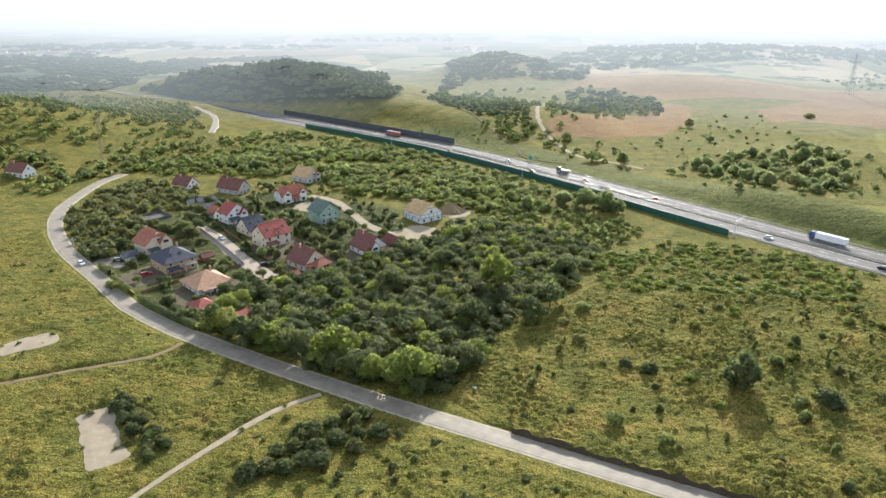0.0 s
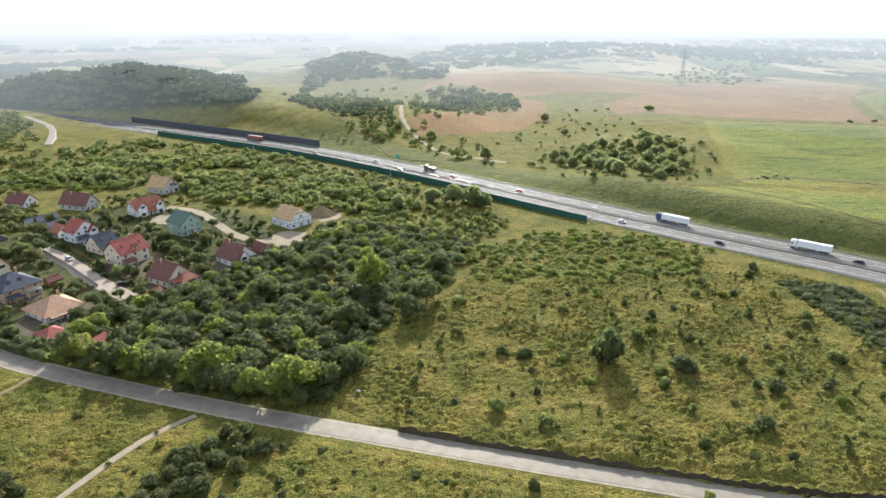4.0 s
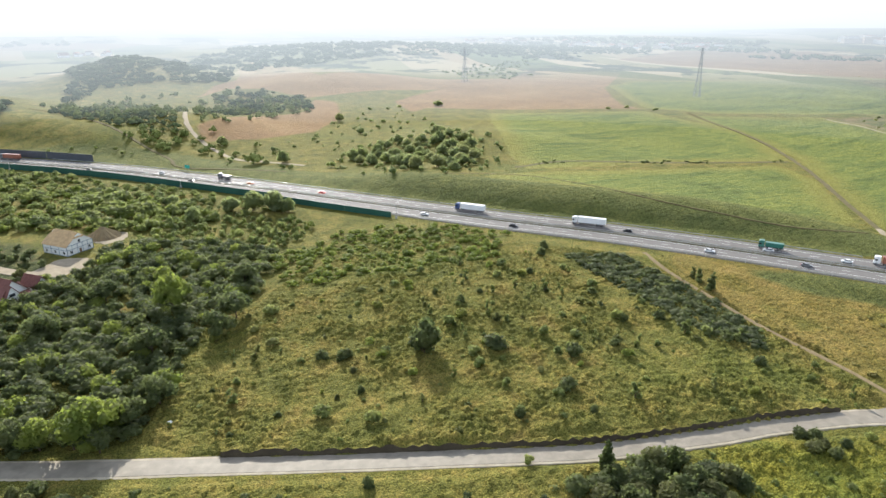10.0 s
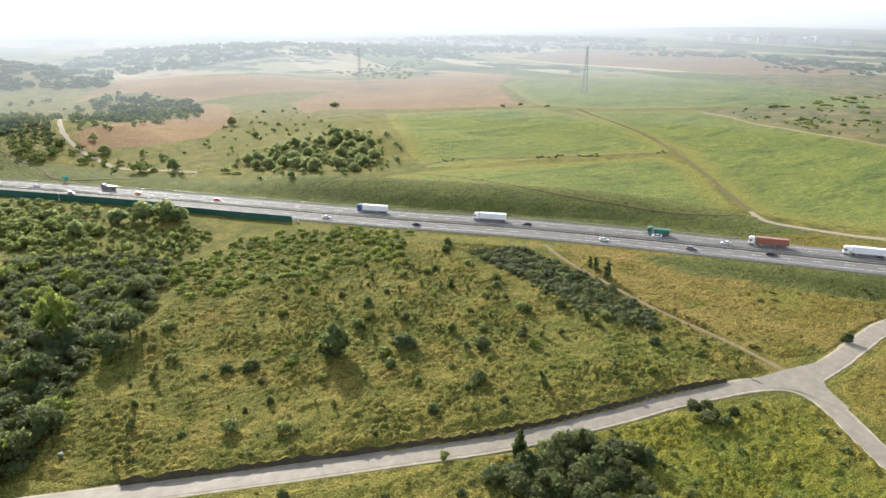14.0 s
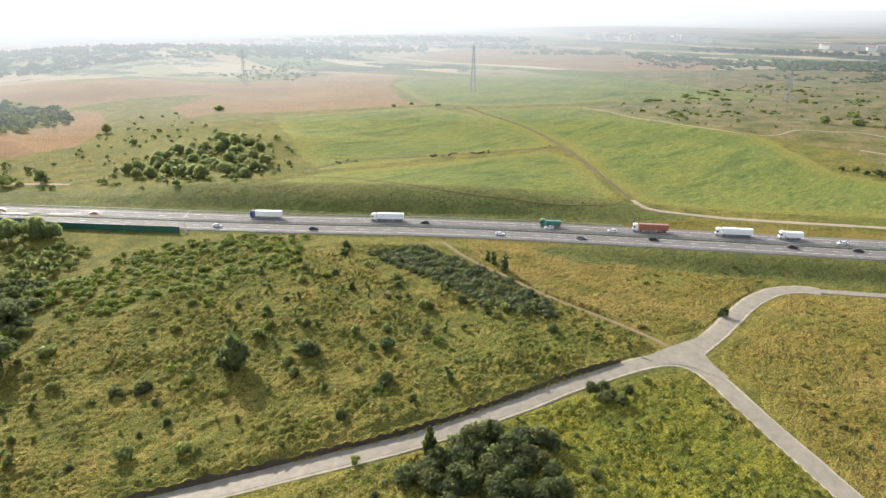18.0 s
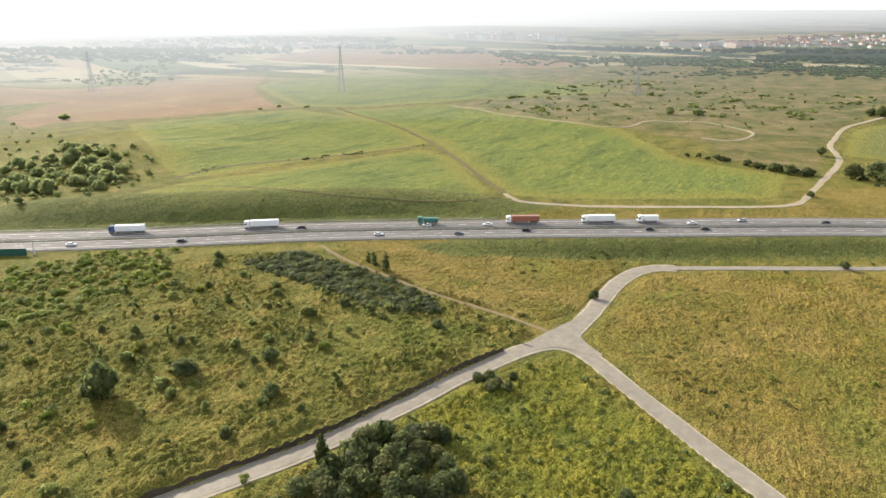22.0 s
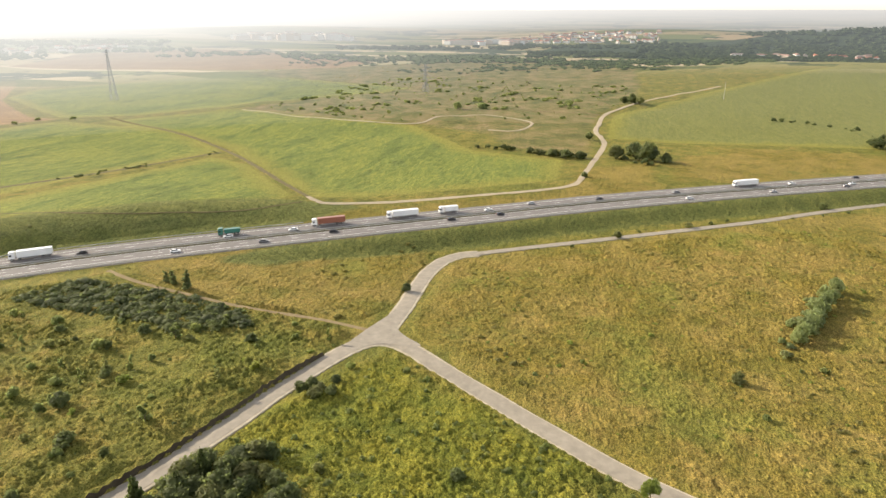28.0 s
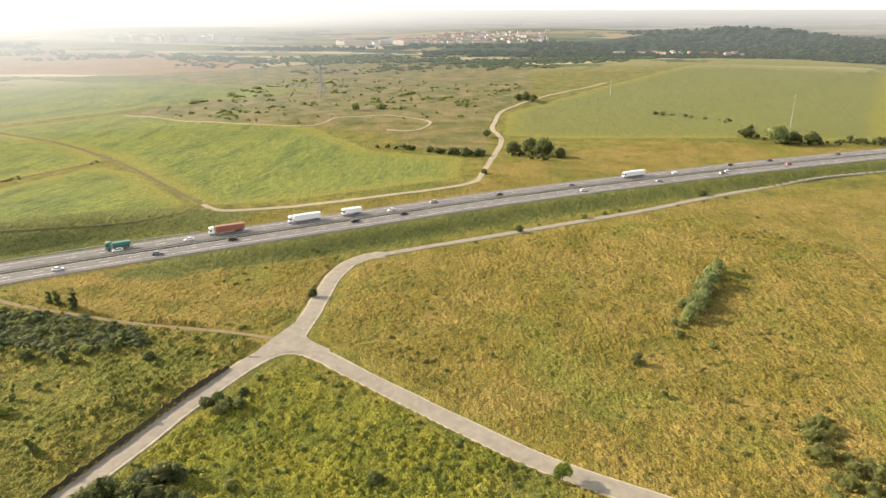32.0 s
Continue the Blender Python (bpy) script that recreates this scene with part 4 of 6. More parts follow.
woods("mid_scrub", [(-241, 429), (-219, 473), (-159, 550), (-58, 602), (-16, 535), (-100, 457), (-174, 430), (-223, 392)], 8.0, 4.6, LEAF_MID, "light bushes between the hamlet and the motorway", 61, 90, 0.07, lean=1.3, clear=34, spread=0.5, clumpy=0.7)
woods("crop_edge_bushes", [(440, 575), (545, 520), (600, 470), (560, 470), (500, 520)], 30, 3.4, LEAF_MID, "bush row along the crops", 62, 50, 0.08, lean=1.8)
woods("furrow_bushes", [(240, 335), (286, 342), (344, 315), (437, 280), (437, 271), (344, 304), (286, 331)], 5.0, 0.8, LEAF, "low bushes along the furrow", 63, 40, 0.09, spread=0.8, lean=2.2, clumpy=1.2)
woods("meadow_saplings", MEADOW, 8.0, 1.3, LEAF_MID, "small bushes all over the meadow", 64, 60, 0.08, spread=0.5)
for x, y in zip(*scatter([(165, 430), (205, 452), (250, 462), (272, 414), (244, 370), (196, 335), (170, 385)], 13, 65)):
    t = plant_rng.uniform(5.5, 9.5)
    plant("round", x, y, t, t * plant_rng.uniform(1.1, 1.35), "round bushes on the knoll")
DRY = [(205, 50), (262, 48), (300, -20), (345, -110), (300, -165), (200, -150), (120, -100), (122, -48), (160, 5)]
woods("dry_meadow_tufts", DRY, 7.5, 0.75, LEAF_BRIGHT, "low green tufts in the dry meadow", 66, 36, 0.14, kind="tuft", spread=0.6, lean=1.6)
woods("dry_meadow_weeds", DRY, 4.6, 0.85, WEED, "rusty and olive weed clumps in the dry meadow", 68, 24, 0.16, kind="tuft", spread=0.6, lean=1.5, clumpy=1.1)
woods("lime_weeds", LIME[0], 3.4, 1.1, LEAF_BRIGHT, "bright yellow-green weed clumps below the fork", 69, 24, 0.16, kind="tuft", spread=0.6, lean=1.4, clumpy=1.0)
woods("upper_dry_weeds", GOLD[3], 5.0, 0.8, WEED, "olive weed clumps between path and motorway", 70, 24, 0.16, kind="tuft", spread=0.6, lean=1.5, clumpy=1.1)
woods("west_tufts", [(-78, 183), (-110, 206), (-160, 260), (-188, 298), (-200, 240), (-140, 130), (-60, 110), (20, 105), (60, 108), (0, 135)], 7.5, 1.0, LEAF_MID, "low tufts and weeds beside the lane", 67, 40, 0.1, spread=0.6, lean=1.4)

# ---- distance: far land with painted haze glow, so far off that it never shifts ----
# far woods, town and pylons: colour with painted haze mixed over it
def hazed_stuff(name, *stops):
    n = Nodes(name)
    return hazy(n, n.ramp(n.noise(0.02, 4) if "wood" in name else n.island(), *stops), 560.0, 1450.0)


FAR_LEAF = hazed_stuff("far_woodland", (0.3, (0.05, 0.075, 0.028)), (0.7, (0.115, 0.145, 0.05)))
FAR_LEAF_LIGHT = hazed_stuff("far_light_woodland", (0.3, (0.11, 0.14, 0.04)), (0.7, (0.25, 0.27, 0.08)))
FAR_DARK = hazed_stuff("far_dark_woodland", (0.3, (0.03, 0.045, 0.022)), (0.7, (0.065, 0.085, 0.035)))
PYLON_STEEL = hazed_stuff("far_pylon_steel", (0.3, (0.24, 0.25, 0.25)), (0.8, (0.32, 0.33, 0.33)))
FAR_WALL = hazed_stuff("far_house_walls", (0.3, (0.75, 0.74, 0.7)), (0.8, (0.6, 0.5, 0.4)))
FAR_ROOF = hazed_stuff("far_house_roofs", (0.3, (0.4, 0.16, 0.1)), (0.8, (0.3, 0.25, 0.22)))
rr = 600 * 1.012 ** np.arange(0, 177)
aa = np.radians(np.arange(-44, 126, 0.4))
BR, BA = np.meshgrid(rr, aa, indexing="ij")
bx, by = (BR * np.sin(BA)).ravel(), (BR * np.cos(BA)).ravel()
n_r, n_a = BR.shape
i, j = np.meshgrid(np.arange(n_r - 1), np.arange(n_a - 1), indexing="ij")
quads = np.stack([i * n_a + j, (i + 1) * n_a + j, (i + 1) * n_a + j + 1, i * n_a + j + 1], -1).reshape(-1, 4)
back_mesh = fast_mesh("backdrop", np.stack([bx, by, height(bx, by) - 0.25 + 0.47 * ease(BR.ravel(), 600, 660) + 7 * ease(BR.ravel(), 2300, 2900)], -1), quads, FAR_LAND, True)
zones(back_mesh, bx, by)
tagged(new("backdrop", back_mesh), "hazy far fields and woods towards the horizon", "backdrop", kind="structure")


def far_woods(name, patches, material, label, seed):
    """Rows and patches of far trees: heading, distance, spread in degrees, depth in metres, number, height."""
    rng = np.random.default_rng(seed)
    v0, f0 = crown(seed, [(0, 0, 0.5, 0.42), (0.3, 0.1, 0.4, 0.3)], 8, 0.2, 1)
    vs, fs, n = [], [], 0
    for head, far, wide, deep, count, tall in patches:
        for _ in range(count):
            x, y = polar(head + rng.uniform(-1, 1) * wide, far + rng.uniform(-1, 1) * deep)
            h = tall * rng.uniform(0.6, 1.3)
            w = h * rng.uniform(1.4, 3.2)
            vs.append(v0 * (w, w, h) + (x, y, h1(x, y) - 0.2 * h)), fs.append(f0 + n)
            n += len(v0)
    tagged(new(name, fast_mesh(name, np.concatenate(vs), np.concatenate(fs), material)), label, "trees", kind="stuff")


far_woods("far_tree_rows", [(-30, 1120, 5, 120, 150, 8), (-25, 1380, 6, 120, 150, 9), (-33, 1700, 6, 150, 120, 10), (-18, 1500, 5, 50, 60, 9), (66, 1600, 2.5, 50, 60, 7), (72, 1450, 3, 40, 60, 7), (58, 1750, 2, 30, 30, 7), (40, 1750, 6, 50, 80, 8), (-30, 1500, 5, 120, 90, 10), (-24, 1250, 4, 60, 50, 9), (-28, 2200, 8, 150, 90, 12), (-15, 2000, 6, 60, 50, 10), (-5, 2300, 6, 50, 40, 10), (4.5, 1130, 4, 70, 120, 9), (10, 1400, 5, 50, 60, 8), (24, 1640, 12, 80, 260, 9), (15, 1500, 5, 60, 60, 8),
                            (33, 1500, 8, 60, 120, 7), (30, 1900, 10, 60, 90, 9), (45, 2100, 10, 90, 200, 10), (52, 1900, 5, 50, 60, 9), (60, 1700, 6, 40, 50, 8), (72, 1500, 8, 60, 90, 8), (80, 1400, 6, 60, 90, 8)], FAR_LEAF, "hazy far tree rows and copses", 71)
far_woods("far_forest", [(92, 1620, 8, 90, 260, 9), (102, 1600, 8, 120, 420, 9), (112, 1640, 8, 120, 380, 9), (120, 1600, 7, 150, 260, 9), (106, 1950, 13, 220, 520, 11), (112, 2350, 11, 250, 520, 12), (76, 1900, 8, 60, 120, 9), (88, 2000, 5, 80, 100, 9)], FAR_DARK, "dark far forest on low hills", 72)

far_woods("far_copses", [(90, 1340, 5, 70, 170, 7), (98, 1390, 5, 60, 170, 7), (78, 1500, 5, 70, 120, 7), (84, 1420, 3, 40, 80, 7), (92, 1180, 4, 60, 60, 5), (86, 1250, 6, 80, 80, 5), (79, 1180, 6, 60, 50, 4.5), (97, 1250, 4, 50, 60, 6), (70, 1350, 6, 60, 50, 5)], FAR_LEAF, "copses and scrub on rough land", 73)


def far_town(name, groups, seed):
    rng = np.random.default_rng(seed)
    wv, wf, rv, rf = [], [], [], []
    for head, far, wide, deep, count, size, tall in groups:
        for _ in range(count):
            x, y = polar(head + rng.uniform(-1, 1) * wide, far + rng.uniform(-1, 1) * deep)
            z, a = h1(x, y), rng.uniform(0, 3.14)
            l, w, h = size * rng.uniform(0.7, 1.6), size * rng.uniform(0.4, 0.6), tall * rng.uniform(0.7, 1.3)
            c, s = math.cos(a), math.sin(a)
            base = [(x + c * u * l - s * t * w, y + s * u * l + c * t * w) for u, t in ((-0.5, -0.5), (0.5, -0.5), (0.5, 0.5), (-0.5, 0.5))]
            k = len(wv)
            wv += [(*p, z - 2) for p in base] + [(*p, z + h) for p in base]
            wf += [(k + q, k + (q + 1) % 4, k + 4 + (q + 1) % 4, k + 4 + q) for q in range(4)]
            m = len(rv)
            top = 3 if tall < 9 else 0.6
            rv += [(*p, z + h) for p in base] + [(x - c * l * 0.4, y - s * l * 0.4, z + h + top), (x + c * l * 0.4, y + s * l * 0.4, z + h + top)]
            rf += [(m, m + 1, m + 5, m + 4), (m + 2, m + 3, m + 4, m + 5), (m + 1, m + 2, m + 5, m + 5), (m + 3, m, m + 4, m + 4)]
    town = thing(name, "pale houses of a far town in the haze", "town", kind="stuff")
    for nm, v, f, mt in (("house_walls", wv, wf, FAR_WALL), ("house_roofs", rv, [tuple(dict.fromkeys(q)) for q in rf], FAR_ROOF)):
        ob = new(nm, mesh_from(nm, v, f, mt))
        ob.parent = town


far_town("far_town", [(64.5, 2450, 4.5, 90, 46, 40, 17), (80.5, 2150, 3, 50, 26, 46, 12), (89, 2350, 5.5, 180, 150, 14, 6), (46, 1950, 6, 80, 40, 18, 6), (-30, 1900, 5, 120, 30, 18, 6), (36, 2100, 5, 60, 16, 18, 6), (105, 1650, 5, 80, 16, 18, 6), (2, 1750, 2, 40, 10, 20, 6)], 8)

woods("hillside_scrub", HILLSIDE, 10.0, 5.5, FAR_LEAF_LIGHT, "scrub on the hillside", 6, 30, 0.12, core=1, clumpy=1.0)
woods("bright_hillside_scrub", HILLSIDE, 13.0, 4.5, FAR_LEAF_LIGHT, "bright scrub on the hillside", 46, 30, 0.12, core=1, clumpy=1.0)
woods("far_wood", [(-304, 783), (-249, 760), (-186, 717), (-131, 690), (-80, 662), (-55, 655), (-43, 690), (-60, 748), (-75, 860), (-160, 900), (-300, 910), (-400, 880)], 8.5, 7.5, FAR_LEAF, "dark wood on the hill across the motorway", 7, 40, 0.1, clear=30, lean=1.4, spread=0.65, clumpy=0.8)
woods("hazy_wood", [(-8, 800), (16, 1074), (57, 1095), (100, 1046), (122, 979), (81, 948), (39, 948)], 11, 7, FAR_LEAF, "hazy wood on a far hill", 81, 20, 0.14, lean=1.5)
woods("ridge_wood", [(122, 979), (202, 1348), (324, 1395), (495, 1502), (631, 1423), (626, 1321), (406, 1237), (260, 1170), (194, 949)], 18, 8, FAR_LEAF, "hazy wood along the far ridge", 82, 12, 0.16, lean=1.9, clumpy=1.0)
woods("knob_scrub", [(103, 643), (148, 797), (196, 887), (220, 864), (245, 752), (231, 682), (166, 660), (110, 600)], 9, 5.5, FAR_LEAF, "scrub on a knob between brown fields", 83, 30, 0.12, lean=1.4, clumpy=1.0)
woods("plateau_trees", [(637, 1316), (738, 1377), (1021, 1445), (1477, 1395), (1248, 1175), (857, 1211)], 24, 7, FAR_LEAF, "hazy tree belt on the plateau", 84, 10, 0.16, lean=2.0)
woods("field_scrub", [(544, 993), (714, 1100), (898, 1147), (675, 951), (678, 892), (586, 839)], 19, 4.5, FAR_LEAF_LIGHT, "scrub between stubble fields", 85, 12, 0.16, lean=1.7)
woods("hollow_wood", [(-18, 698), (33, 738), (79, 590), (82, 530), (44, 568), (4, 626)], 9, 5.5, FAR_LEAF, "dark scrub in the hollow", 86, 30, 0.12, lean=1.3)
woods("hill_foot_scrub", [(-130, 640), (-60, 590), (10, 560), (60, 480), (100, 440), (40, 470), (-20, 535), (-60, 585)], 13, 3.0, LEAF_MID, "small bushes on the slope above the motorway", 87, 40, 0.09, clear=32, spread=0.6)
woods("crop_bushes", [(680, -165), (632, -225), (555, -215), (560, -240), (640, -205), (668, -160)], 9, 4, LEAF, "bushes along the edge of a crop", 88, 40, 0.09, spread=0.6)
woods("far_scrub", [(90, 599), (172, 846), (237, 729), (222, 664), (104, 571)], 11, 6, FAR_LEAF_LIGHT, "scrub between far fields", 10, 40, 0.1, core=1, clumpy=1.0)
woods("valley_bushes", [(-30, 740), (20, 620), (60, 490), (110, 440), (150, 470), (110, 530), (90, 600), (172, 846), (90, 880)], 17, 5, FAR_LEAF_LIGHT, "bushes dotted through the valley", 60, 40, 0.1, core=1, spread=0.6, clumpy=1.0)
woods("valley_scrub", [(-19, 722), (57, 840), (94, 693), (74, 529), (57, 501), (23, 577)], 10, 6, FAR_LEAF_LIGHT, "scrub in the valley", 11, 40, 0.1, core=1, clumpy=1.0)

# ---- houses ----
GLASS = Nodes("window_glass")
GLASS = GLASS.done((0.03, 0.035, 0.045), 0.08, 0, 0.8)
WHITE_WALL = plain("white_plaster", (0.74, 0.74, 0.72), 0.9, 0, 0.2, 0.15)
CREAM_WALL = plain("cream_plaster", (0.66, 0.58, 0.44), 0.9, 0, 0.2, 0.2)
GREEN_WALL = plain("pale_green_plaster", (0.32, 0.43, 0.35), 0.9, 0, 0.2, 0.2)
BRICK_WALL = plain("orange_brick_wall", (0.46, 0.31, 0.2), 0.9, 0, 0.2, 0.25, 4)
GREY_WALL = plain("grey_plaster", (0.5, 0.49, 0.46), 0.9, 0, 0.2, 0.25)
FRAME_WHITE = plain("white_window_frame", (0.72, 0.72, 0.7), 0.5, 0, 0.4, 0.1)
WOOD = plain("brown_wood", (0.2, 0.12, 0.07), 0.8, 0, 0.3, 0.3)
TIMBER = plain("blue_grey_timber", (0.2, 0.26, 0.33), 0.8, 0, 0.3, 0.2)


def roof_mat(name, colour):
    n = Nodes(name)
    c = n.ramp(n.noise(0.8, 5, 0.7), (0.3, tuple(v * 0.65 for v in colour)), (0.55, colour), (0.75, tuple(min(1, v * 1.25) for v in colour)))
    n.bump(n.noise(3.5, 2, 0.5, (1, 1, 2.4, 0)), 0.6, 0.06)
    return n.done(c, 0.75, 0, 0.35)


RED_TILE, ORANGE_TILE, BROWN_TILE = roof_mat("red_roof_tiles", (0.32, 0.085, 0.065)), roof_mat("orange_roof_tiles", (0.46, 0.27, 0.17)), roof_mat("brown_roof_tiles", (0.17, 0.07, 0.055))
DARK_TILE, GREEN_TILE, THATCH = roof_mat("dark_grey_roof_tiles", (0.07, 0.08, 0.1)), roof_mat("green_grey_roof", (0.11, 0.155, 0.13)), roof_mat("weathered_brown_roof", (0.5, 0.34, 0.17))
RUST_TILE, SLATE = roof_mat("rust_red_roof_tiles", (0.34, 0.13, 0.08)), roof_mat("blue_slate_roof", (0.055, 0.062, 0.085))


def prism(pts, thick):
    """A slab from a flat outline, thickened downwards."""
    bm = bmesh.new()
    top = [bm.verts.new(p) for p in pts]
    bot = [bm.verts.new((p[0], p[1], p[2] - thick)) for p in pts]
    bm.faces.new(top), bm.faces.new(bot[::-1])
    n = len(pts)
    for k in range(n):
        bm.faces.new((top[k], bot[k], bot[(k + 1) % n], top[(k + 1) % n]))
    bmesh.ops.recalc_face_normals(bm, faces=bm.faces)
    return bm


def window(parent, x, y, z, wide, high, face):
    """A framed window on a wall that faces n, s, e or w in the house's own axes; x, y on the wall."""
    turn = {"s": 0, "e": 90, "n": 180, "w": 270}[face]
    m = pose(x, y, z, 0, 0, turn)
    bm = boxes((-wide / 2, wide / 2, -0.06, 0.05, -0.08, 0.02), (-wide / 2, wide / 2, -0.06, 0.05, high - 0.06, high + 0.02), (-wide / 2 - 0.04, -wide / 2 + 0.06, -0.06, 0.05, -0.08, high), (wide / 2 - 0.06, wide / 2 + 0.04, -0.06, 0.05, -0.08, high), (-0.03, 0.03, -0.05, 0.04, 0, high))
    bm.transform(m)
    frame_ob = part("window", bm, FRAME_WHITE, parent)
    bm = boxes((-wide / 2 + 0.05, wide / 2 - 0.05, -0.03, 0.02, 0.01, high - 0.05))
    bm.transform(m)
    part("pane", bm, GLASS, frame_ob)


def house(label, at, angle, long, wide, eaves, rise, roof="gable", ridge="x", walls=WHITE_WALL, tiles=RED_TILE, dormer=None, over=0.6, windows=True, beams=False, chimney=True, half_hip=False, name="house", category="house"):
    """A house whose front corner stands at a plan point, its long side turned by angle degrees."""
    a = radians(angle)
    cx, cy = at[0] + math.cos(a) * long / 2 - math.sin(a) * wide / 2, at[1] + math.sin(a) * long / 2 + math.cos(a) * wide / 2
    z = min(h1(cx + u, cy + v) for u in (-6, 0, 6) for v in (-6, 0, 6))
    ob = thing(name, label, category, pose(cx, cy, z - 0.1, 0, 0, angle))
    L, W = long / 2, wide / 2
    bm = bmesh.new()
    if ridge == "y":
        L, W = W, L
    # walls are drawn with the ridge along x and turned afterwards
    turn = pose(0, 0, 0, 0, 0, 90 if ridge == "y" else 0)
    ring = lambda zz: [bm.verts.new((u, v, zz)) for u, v in ((-L, -W), (L, -W), (L, W), (-L, W))]
    lo, hi = ring(-1.0), ring(eaves)
    gable = roof == "gable"
    if gable:
        g0, g1 = bm.verts.new((-L, 0, eaves + rise - 0.25)), bm.verts.new((L, 0, eaves + rise - 0.25))
        bm.faces.new((lo[0], lo[1], hi[1], hi[0])), bm.faces.new((lo[2], lo[3], hi[3], hi[2]))
        bm.faces.new((lo[1], lo[2], hi[2], g1, hi[1])), bm.faces.new((lo[3], lo[0], hi[0], g0, hi[3]))
    else:
        for k in range(4):
            bm.faces.new((lo[k], lo[(k + 1) % 4], hi[(k + 1) % 4], hi[k]))
        bm.faces.new(hi)
    bm.transform(turn)
    part("wall", bm, walls, ob)
    slope = rise / W
    o, drop = over, over * slope
    ze, zr = eaves - drop, eaves + rise
    if gable:
        h = min(0.28 * L, 1.8) if half_hip else 0.0
        for sgn in (-1, 1):
            e = [(-L - o, sgn * (W + o), ze + 0.12), (L + o, sgn * (W + o), ze + 0.12)]
            if half_hip:
                q = 0.45
                pts = e + [(L + o, sgn * W * q, zr - rise * q + 0.12), (L + o - h, 0, zr + 0.12), (-L - o + h, 0, zr + 0.12), (-L - o, sgn * W * q, zr - rise * q + 0.12)]
            else:
                pts = e + [(L + o, 0, zr + 0.12), (-L - o, 0, zr + 0.12)]
            bm = prism(pts, 0.22)
            bm.transform(turn)
            part("roof_slope", bm, tiles, ob)
        if half_hip:
            for sgn in (-1, 1):
                q = 0.45
                bm = prism([(sgn * (L + o), -W * q, zr - rise * q + 0.12), (sgn * (L + o), W * q, zr - rise * q + 0.12), (sgn * (L + o - h), 0, zr + 0.12)], 0.2)
                bm.transform(turn)
                part("roof_hip", bm, tiles, ob)
    else:
        r = max(L - W, 0.3)
        for pts in ([(-L - o, -W - o, ze), (L + o, -W - o, ze), (r, 0, zr), (-r, 0, zr)], [(L + o, W + o, ze), (-L - o, W + o, ze), (-r, 0, zr), (r, 0, zr)], [(L + o, -W - o, ze), (L + o, W + o, ze), (r, 0, zr)], [(-L - o, W + o, ze), (-L - o, -W - o, ze), (-r, 0, zr)]):
            bm = prism([(p[0], p[1], p[2] + 0.12) for p in pts], 0.22)
            bm.transform(turn)
            part("roof_slope", bm, tiles, ob)
    # ridge cap
    bm = bmesh.new()
    r = L + o - (min(0.28 * L, 1.8) if half_hip else 0) if gable else max(L - W, 0.3)
    tube(bm, (-r, 0, zr + 0.1), (r, 0, zr + 0.1), 0.14, 0.14, 6)
    bm.transform(turn)
    part("ridge_cap", bm, tiles, ob)
    if chimney:
        bm = boxes((L * 0.35, L * 0.35 + 0.7, 0.5, 1.1, zr - 1.4, zr + 0.9), (L * 0.35 - 0.08, L * 0.35 + 0.78, 0.42, 1.18, zr + 0.8, zr + 0.98))
        bm.transform(turn)
        part("chimney", bm, BRICK_WALL, ob)
    if dormer:
        for u in dormer:
            zb = eaves + 0.3
            bm = boxes((u - 0.9, u + 0.9, -W + 0.3, -W + 2.2, zb, zb + 1.25))
            bm.transform(turn)
            d = part("dormer", bm, walls, ob)
            for sgn in (-1, 1):
                bm = prism([(u + sgn * 1.25, -W, zb + 1.15), (u, -W, zb + 2.0), (u, -W + 3.2, zb + 2.0), (u + sgn * 1.25, -W + 3.2, zb + 1.15)], 0.12)
                bm.transform(turn)
                part("dormer_roof", bm, tiles, d)
            bm = boxes((u - 0.45, u + 0.45, -W + 0.25, -W + 0.31, zb + 0.2, zb + 1.1))
            bm.transform(turn)
            part("dormer_window", bm, GLASS, d)
    if windows:
        hl, hw = long / 2, wide / 2
        zs = [0.9] + ([3.7] if eaves > 5.2 else [])
        for zz in zs:
            for u in np.linspace(-hl + 2.0, hl - 2.0, max(2, int(long / 3.6))):
                window(ob, u, -hw, zz, 1.3, 1.35, "s")
                window(ob, -u, hw, zz, 1.3, 1.35, "n")
            for u in np.linspace(-hw + 2.0, hw - 2.0, max(2, int(wide / 3.8))):
                window(ob, hl, u, zz, 1.2, 1.35, "e")
                window(ob, -hl, -u, zz, 1.2, 1.35, "w")
        if gable and rise > 2.6:
            for sgn in (-1, 1):
                if ridge == "x":
                    window(ob, sgn * hl, 0, eaves + 0.3, 1.3, 1.3, "e" if sgn > 0 else "w")
                else:
                    window(ob, 0, sgn * hw, eaves + 0.3, 1.3, 1.3, "n" if sgn > 0 else "s")
        bm = boxes((-0.5, 0.5, -hw - 0.05, -hw + 0.05, -0.3, 2.0), (-0.42, 0.42, -hw - 0.08, -hw, -0.2, 1.9))
        part("door", bm, WOOD, ob)
    if beams:
        hl, hw = long / 2, wide / 2
        rows = []
        for zz in (0.1, 2.6, eaves - 0.2):
            rows += [(-hl - 0.05, hl + 0.05, -hw - 0.06, -hw + 0.02, zz, zz + 0.22), (-hl - 0.06, -hl + 0.02, -hw, hw, zz, zz + 0.22), (hl - 0.02, hl + 0.06, -hw, hw, zz, zz + 0.22)]
        for u in np.linspace(-hl, hl, 6):
            rows.append((u - 0.11, u + 0.11, -hw - 0.05, -hw + 0.02, 0, eaves))
